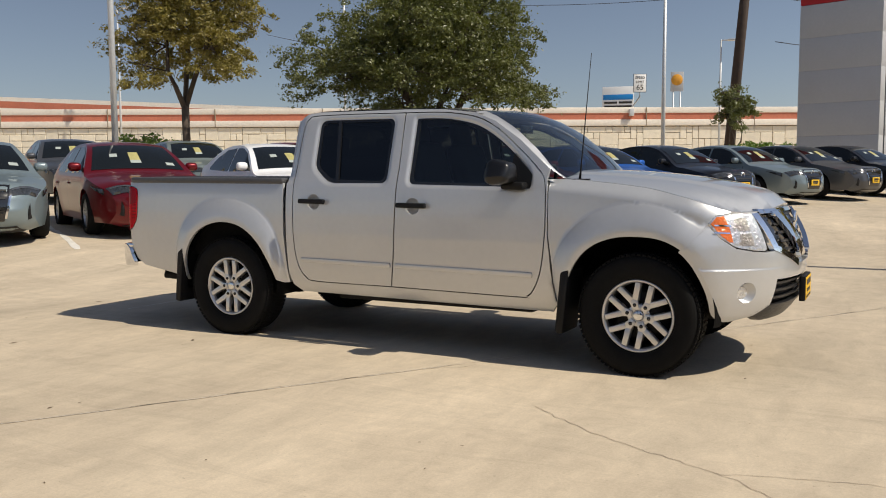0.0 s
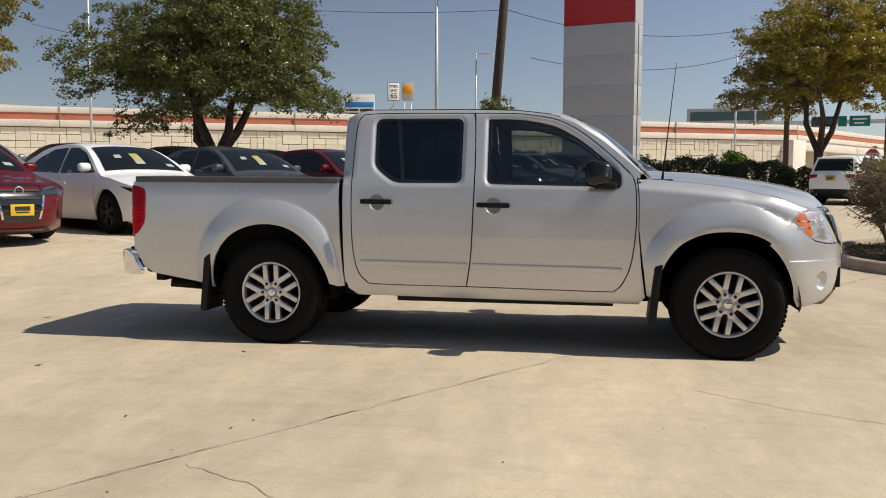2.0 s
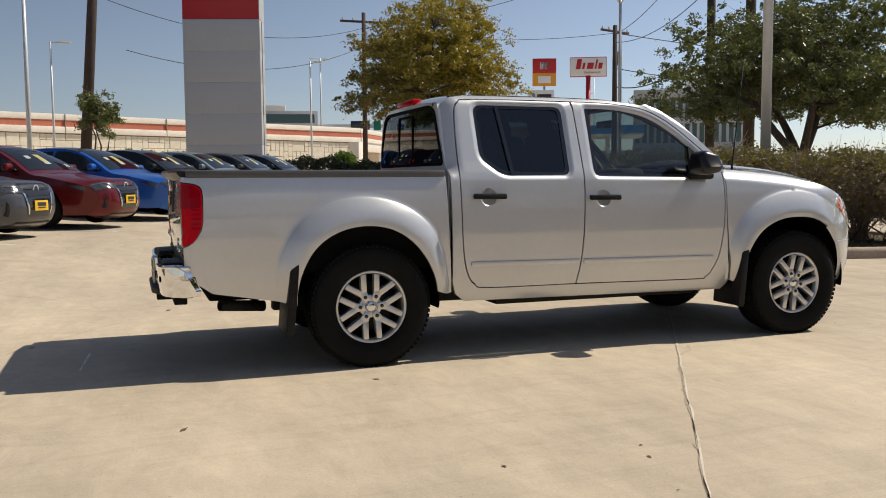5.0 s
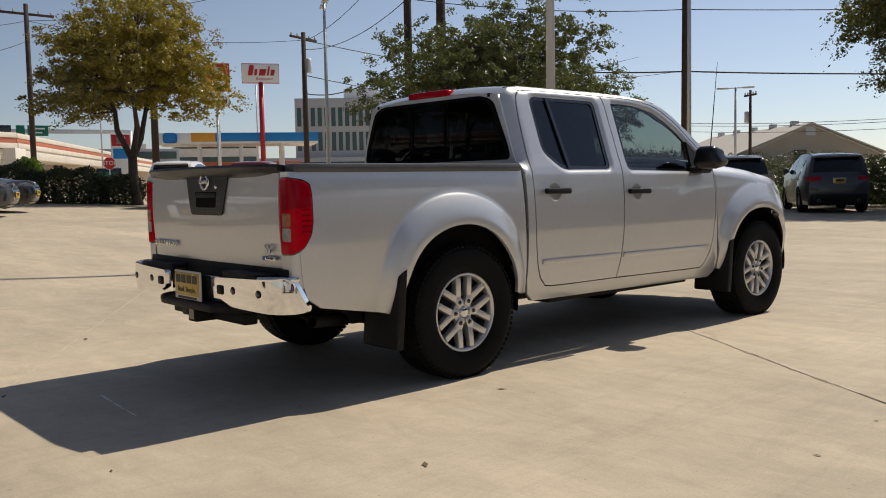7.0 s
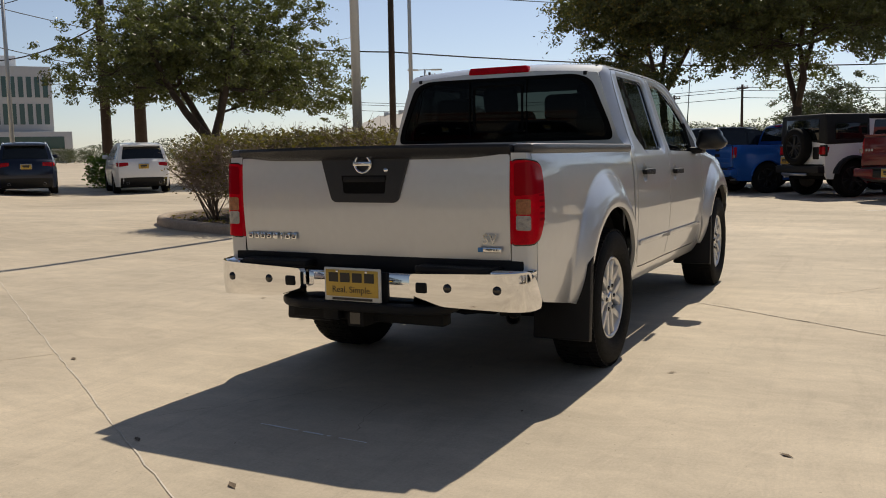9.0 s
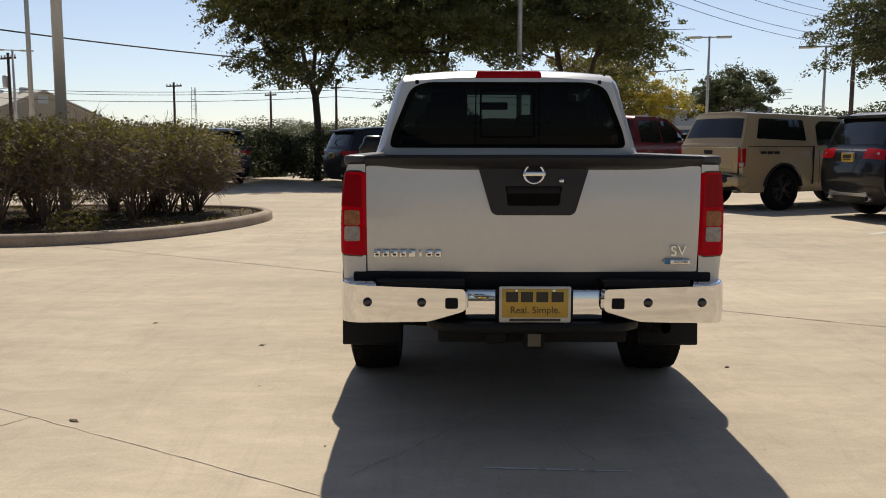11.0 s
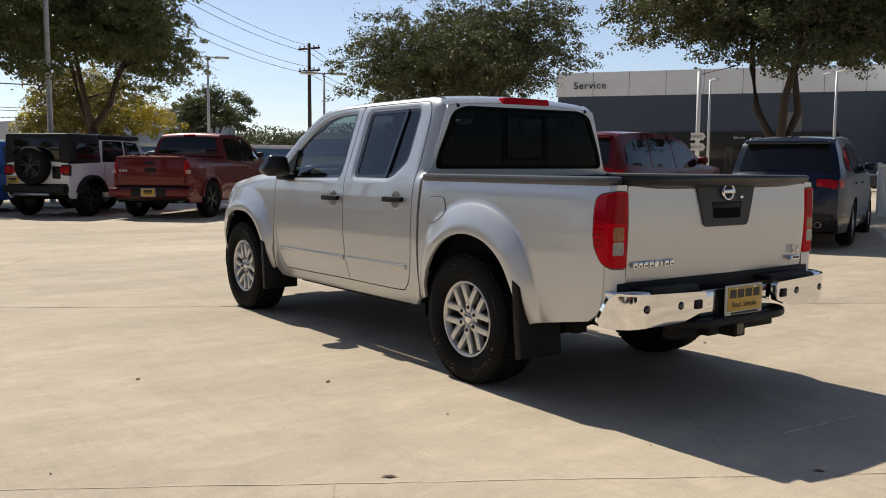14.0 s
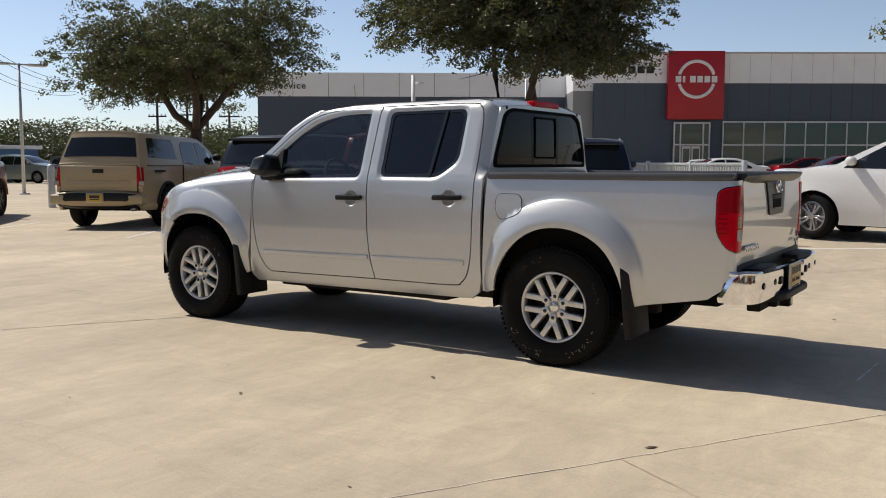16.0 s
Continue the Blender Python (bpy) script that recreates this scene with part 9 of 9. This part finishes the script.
# tan shed with a gable
SHED = mat("tan_metal_siding", (0.50, 0.43, 0.33), 0.7, vary=0.08, scale=0.6)
SHED_ROOF = mat("pale_metal_roof", (0.60, 0.54, 0.46), 0.6, 0.1, vary=0.08, scale=0.5)
SD = thing("storage_shed", pose(118, 56.0, 0, 0, 0, 50), "tan metal shed with low gable roof", "building")
HW, EAVE, RIDGE, LONG = 10.4, 4.1, 8.2, 42.0
part("wall_shell", prism([(-HW, 0), (-HW, EAVE), (0, RIDGE), (HW, EAVE), (HW, 0)], 0, LONG, lambda u, w, h: (h, u, w)), SHED, SD)
for s in (1, -1):
    part("roof", prism([(0, RIDGE + 0.02), (s * (HW + 0.5), EAVE - 0.2), (s * (HW + 0.5), EAVE + 0.0), (0, RIDGE + 0.25)], -0.5, LONG + 0.5, lambda u, w, h: (h, u, w)), SHED_ROOF, SD)
    part("gable_trim", prism([(0, RIDGE - 0.25), (s * HW, EAVE - 0.45), (s * HW, EAVE - 0.2), (0, RIDGE)], -0.25, -0.02, lambda u, w, h: (h, u, w)), SHED_ROOF, SD)
part("shed_window", block(-0.1, 0.0, 0.6, 2.4, 2.6, 4.6), GLOSS_BLACK, SD)
part("shed_louvre", block(-0.1, 0.0, -0.7, 0.7, 6.6, 7.8), GALV, SD)
for k in range(6):
    part("wall_seam", block(-0.06, 0.0, -8.4 + 3.4 * k, -8.3 + 3.4 * k, 0.0, 4.4), SHED_ROOF, SD)
for k in range(5):
    part("roof_vent", block(5 + k * 8, 6 + k * 8, -0.5, 0.5, RIDGE, RIDGE + 0.8, 0.08), GALV, SD)
# blue low warehouse behind the oaks
BW = thing("warehouse", pose(48, -4, 0, 0, 0, 8), "long low blue-painted warehouse", "building")
part("wall_shell", block(0, 10, -26, 6.3, 0, 2.12, 0.03), mat("faded_blue_wall", (0.10, 0.20, 0.37), 0.7, vary=0.1, scale=0.4), BW)
part("roof", block(-0.2, 10.2, -26.2, 6.5, 2.12, 2.36, 0.03), PANEL_LIGHT, BW)
FL = thing("warehouse", pose(66, -20, 0, 0, 0, 15), "grey flat-roofed warehouse with roof plant", "building")
part("wall_shell", block(0, 14, -7, 9, 0, 4.3, 0.05), PANEL, FL)
part("roof_plant", block(2, 5, -5, -2.2, 4.3, 5.6, 0.05), PANEL, FL)

# ---- pylon ----
PY = thing("sign_pylon", pose(0.75, 29.6, 0.1, 0, 0, -17), "pale grey panelled pylon with red head", "sign pylon")
for k in range(6):
    part("panel", block(-1.45, 1.45, -0.55, 0.55, k * 1.19 + 0.002, k * 1.19 + 1.188, 0.004), PANEL, PY)
part("core", block(-1.44, 1.44, -0.54, 0.54, 0.0, 7.14), GREY_PLASTIC, PY)
part("red_head", block(-1.45, 1.43, -0.56, 0.54, 7.15, 10.8, 0.02), HEAD_RED, PY, "red sign head")
part("edge_trim", block(1.43, 1.455, -0.57, 0.56, 7.15, 10.8), PANEL, PY)
part("edge_trim", block(1.451, 1.462, -0.1, 0.0, 0.0, 7.1), GREY_PLASTIC, PY)

# ---- dealership ----
DE = thing("dealership", facing(19.0, -47.3, 0, 123.0), "grey and white car dealership with red tablet", "building")
part("main_wall", block(0, 46, 0.3, 22, 0, 6.35), SLATE, DE, "dark slate panel wall")
part("fascia", block(-0.1, 46, 0.2, 22, 6.35, 8.25), PANEL_LIGHT, DE, "pale metal fascia")
for k in range(34):
    part("fascia_joint", block(1.32 * k + 0.6, 1.32 * k + 0.618, 0.19, 0.21, 6.36, 8.24), PANEL, DE)
for k in range(34):
    part("slate_joint", block(1.32 * k + 0.6, 1.32 * k + 0.612, 0.29, 0.305, 4.0, 6.34), GREY_PLASTIC, DE)
part("fascia_cap", block(-0.15, 46, 0.1, 0.3, 8.2, 8.3, 0.01), PANEL, DE)
tb = part("red_tablet", block(4.55, 8.1, -0.25, 0.25, 4.05, 8.32, 0.03), HEAD_RED, DE, "red tablet sign")
cx, cz, R_ = 6.33, 6.55, 1.12
for a0, a1 in ((15, 165), (195, 345)):
    v, f = [], []
    aa = np.radians(np.linspace(a0, a1, 24))
    for a in aa:
        for rr, yy in ((R_ - 0.1, -0.26), (R_ - 0.08, -0.30), (R_ + 0.08, -0.30), (R_ + 0.1, -0.26)):
            v.append((cx + rr * math.cos(a), yy, cz + rr * math.sin(a)))
    for i in range(23):
        f += [(i * 4 + j, i * 4 + j + 1, i * 4 + 5 + j, i * 4 + 4 + j) for j in range(3)]
    part("ring_mark", mesh("ring_mark", v, f, WHITE), WHITE, tb)
for k in range(6):
    part("mark_block", block(cx - 1.32 + k * 0.455, cx - 1.32 + k * 0.455 + (0.34 if k != 1 else 0.14), -0.30, -0.251, cz - 0.2, cz + 0.2), WHITE, tb)
for k, (x0, w, h) in enumerate(((1.35, 0.62, 0.62), (2.1, 0.45, 0.45), (2.68, 0.45, 0.45), (3.26, 0.45, 0.45))):
    part("name_block", block(x0, x0 + w, 0.12, 0.2, 6.95, 6.95 + h, 0.02), GREY_PLASTIC, DE)
# glazed front
part("glass_front", block(8.2, 44, 0.22, 0.3, 0.2, 3.9), SHOP_GLASS, DE, "green-tinted glass front")
for k in range(28):
    part("mullion", block(8.2 + 1.32 * k, 8.275 + 1.32 * k, 0.16, 0.24, 0.1, 3.95), GALV, DE)
for z in (0.1, 2.4, 3.86):
    part("transom", block(8.2, 44, 0.165, 0.235, z, z + 0.09), GALV, DE)
part("entrance_glass", block(5.1, 7.3, 0.12, 0.3, 0.1, 3.8), SHOP_GLASS, DE)
for x in (5.05, 5.45, 6.9, 7.3):
    part("entrance_post", block(x, x + 0.09, 0.05, 0.2, 0.0, 3.85), GALV, DE)
for z in (1.65 + 0.75, 3.78):
    part("entrance_rail", block(5.05, 7.39, 0.06, 0.19, z, z + 0.1), GALV, DE)
for x in (5.6, 6.22):
    part("entrance_door", block(x, x + 0.55, 0.02, 0.1, 0.05, 2.35, 0.01), PALE, DE)
    part("door_pane", block(x + 0.08, x + 0.47, 0.0, 0.03, 0.3, 2.2), SHOP_GLASS, DE)
# the corner return and service wing, set back
part("corner_return", block(-1.3, 0.0, 0.9, 6, 0, 5.9), mat("mid_grey_panel", (0.24, 0.25, 0.26), 0.5, vary=0.06, scale=1.0), DE)
part("corner_fascia", block(-1.3, 0.0, 0.88, 6, 5.9, 8.1), PANEL_LIGHT, DE)
SV = thing("service_wing", facing(39.7, -38.3, 0, 124.5), "dark grey service wing with pale fascia", "building")
part("wing_wall", block(0.00, 22.5, 0.2, 14, 0, 5.75), SLATE, SV)
part("wing_fascia", block(-0.10, 22.5, 0.1, 14, 5.75, 7.35), PANEL_LIGHT, SV)
for k in range(10):
    part("fascia_joint", block(2.4 * k + 2.4, 2.4 * k + 2.425, 0.09, 0.11, 5.76, 7.34), GREY_PLASTIC, SV)
lettering("service_words", "Service", 0.46, 0.03, GREY_PLASTIC, SV, pose(2.2, 0.06, 6.45, 90), 1.15)
# black slab on the wall, standing for shade within the open bay
part("drive_opening", block(4.5, 17.5, 0.12, 0.22, 0.1, 2.9), GLOSS_BLACK, SV)
part("drive_header", block(4.2, 17.8, 0.05, 0.2, 2.4, 3.3), GREY_PLASTIC, SV)
lettering("service_words", "Service", 0.17, 0.02, WHITE, SV, pose(6.9, 0.03, 2.95, 90))
lettering("service_words", "Service", 0.17, 0.02, WHITE, SV, pose(11.9, 0.03, 2.95, 90))
part("wall_panel", block(14.6, 15.6, 0.1, 0.22, 3.0, 4.5), mat("dull_grey_panel", (0.20, 0.20, 0.20), 0.6, vary=0.1), SV)
# arrow signs on a post
AS = thing("arrow_sign", facing(19.2, -27.4, 0, 125), "white post with two white arrow signs", "sign")
rod("sign_post", [(0, 0.06, 0), (0, 0.06, 5.2)], 0.09, WHITE, AS, n=12)
for z, words in ((2.43, "SALES"), (1.98, "SERVICE")):
    ar = [(-0.30, z - 0.16), (0.24, z - 0.16), (0.34, z), (0.24, z + 0.16), (-0.30, z + 0.16), (-0.25, z)]
    part("arrow_board", prism(ar, -0.06, -0.03, lambda u, w, h: (u, h, w)), WHITE, AS)
    lettering("arrow_words", words, 0.11 if words == "SALES" else 0.085, 0.004, INK, AS, pose(-0.02, -0.066, z, 90))
# railings, cone, bollards, far parked cars
FN = thing("railing", pose(0.2, -10.55, ground_z(0.2, -10.55), 0, 0, -46), "pale grey steel railing panels", "railing")
for k in range(60):
    part("baluster", block(0.10 + k * 0.10, 0.135 + k * 0.10, -0.015, 0.015, 0.12, 1.16), GALV, FN)
for z in (0.08, 1.15):
    part("rail", block(0.0, 6.15, -0.03, 0.03, z, z + 0.06, 0.01), GALV, FN)
for x in (-0.06, 2.0, 4.1, 6.15):
    part("railing_post", block(x, x + 0.07, -0.04, 0.04, 0, 1.25, 0.01), GALV, FN)
CN = thing("traffic_cone", at(-0.74, -8.35, 0), "dirty faded traffic cone on round base", "traffic cone")
CONE = mat("faded_cone", (0.30, 0.225, 0.13), 0.85, vary=0.3, scale=6)
v, f = lathe([(0.20, 0.035), (0.165, 0.05), (0.150, 0.09), (0.035, 0.76), (0.025, 0.775), (0.0, 0.778)], 28, "z")
part("cone_body", mesh("cone_body", v, f, CONE), CONE, CN)
v, f = lathe([(0.0, 0.0), (0.25, 0.0), (0.255, 0.015), (0.24, 0.035), (0.0, 0.04)], 28, "z")
part("cone_base", mesh("cone_base", v, f, CONE), CONE, CN)
for n, (x, y) in enumerate(((18.8, -9.1), (16.6, -13.0))):
    BO = thing("bollard", at(x, y, 0), "grey metal bollard post", "bollard")
    v, f = lathe([(0.10, 0.0), (0.10, 1.12), (0.08, 1.19), (0.0, 1.21)], 20, "z")
    part("bollard_post", mesh("bollard_post", v, f, GALV), GALV, BO)
for n, (x, y, h, col) in enumerate(((15.5, -40.5, 215, P_WHITE), (10.5, -43.0, 215, P_WHITE), (5.5, -46.0, 215, P_RED), (1.0, -49.0, 215, P_BLACK), (18.5, -36.0, 215, P_NAVY), (8.0, -36.0, 33, P_WHITE), (3.0, -38.0, 33, P_RED))):
    build_car("saloon", "saloon_car", "saloon parked before the dealership", "car", at(x, y, h), col, "saloon cars before the dealership")
for n, (x, y, h, col) in enumerate(((52, -29, 200, P_WHITE), (50, -32, 200, P_GREY), (47, -26, 200, P_SAGE), (30, -9, -57, P_BLACK))):
    build_car("suv", "sport_utility_car", "car parked far across the road", "car", at(x, y, h), col, "cars across the road")

# stone blocks of the wall that stand nearest
for s in near:
    i, j, w, h = s
    part("stone", stone_mesh(w, h), None, RW, m=pose(S0 + i * unit, _r.uniform(-0.02, 0.02), j * unit))
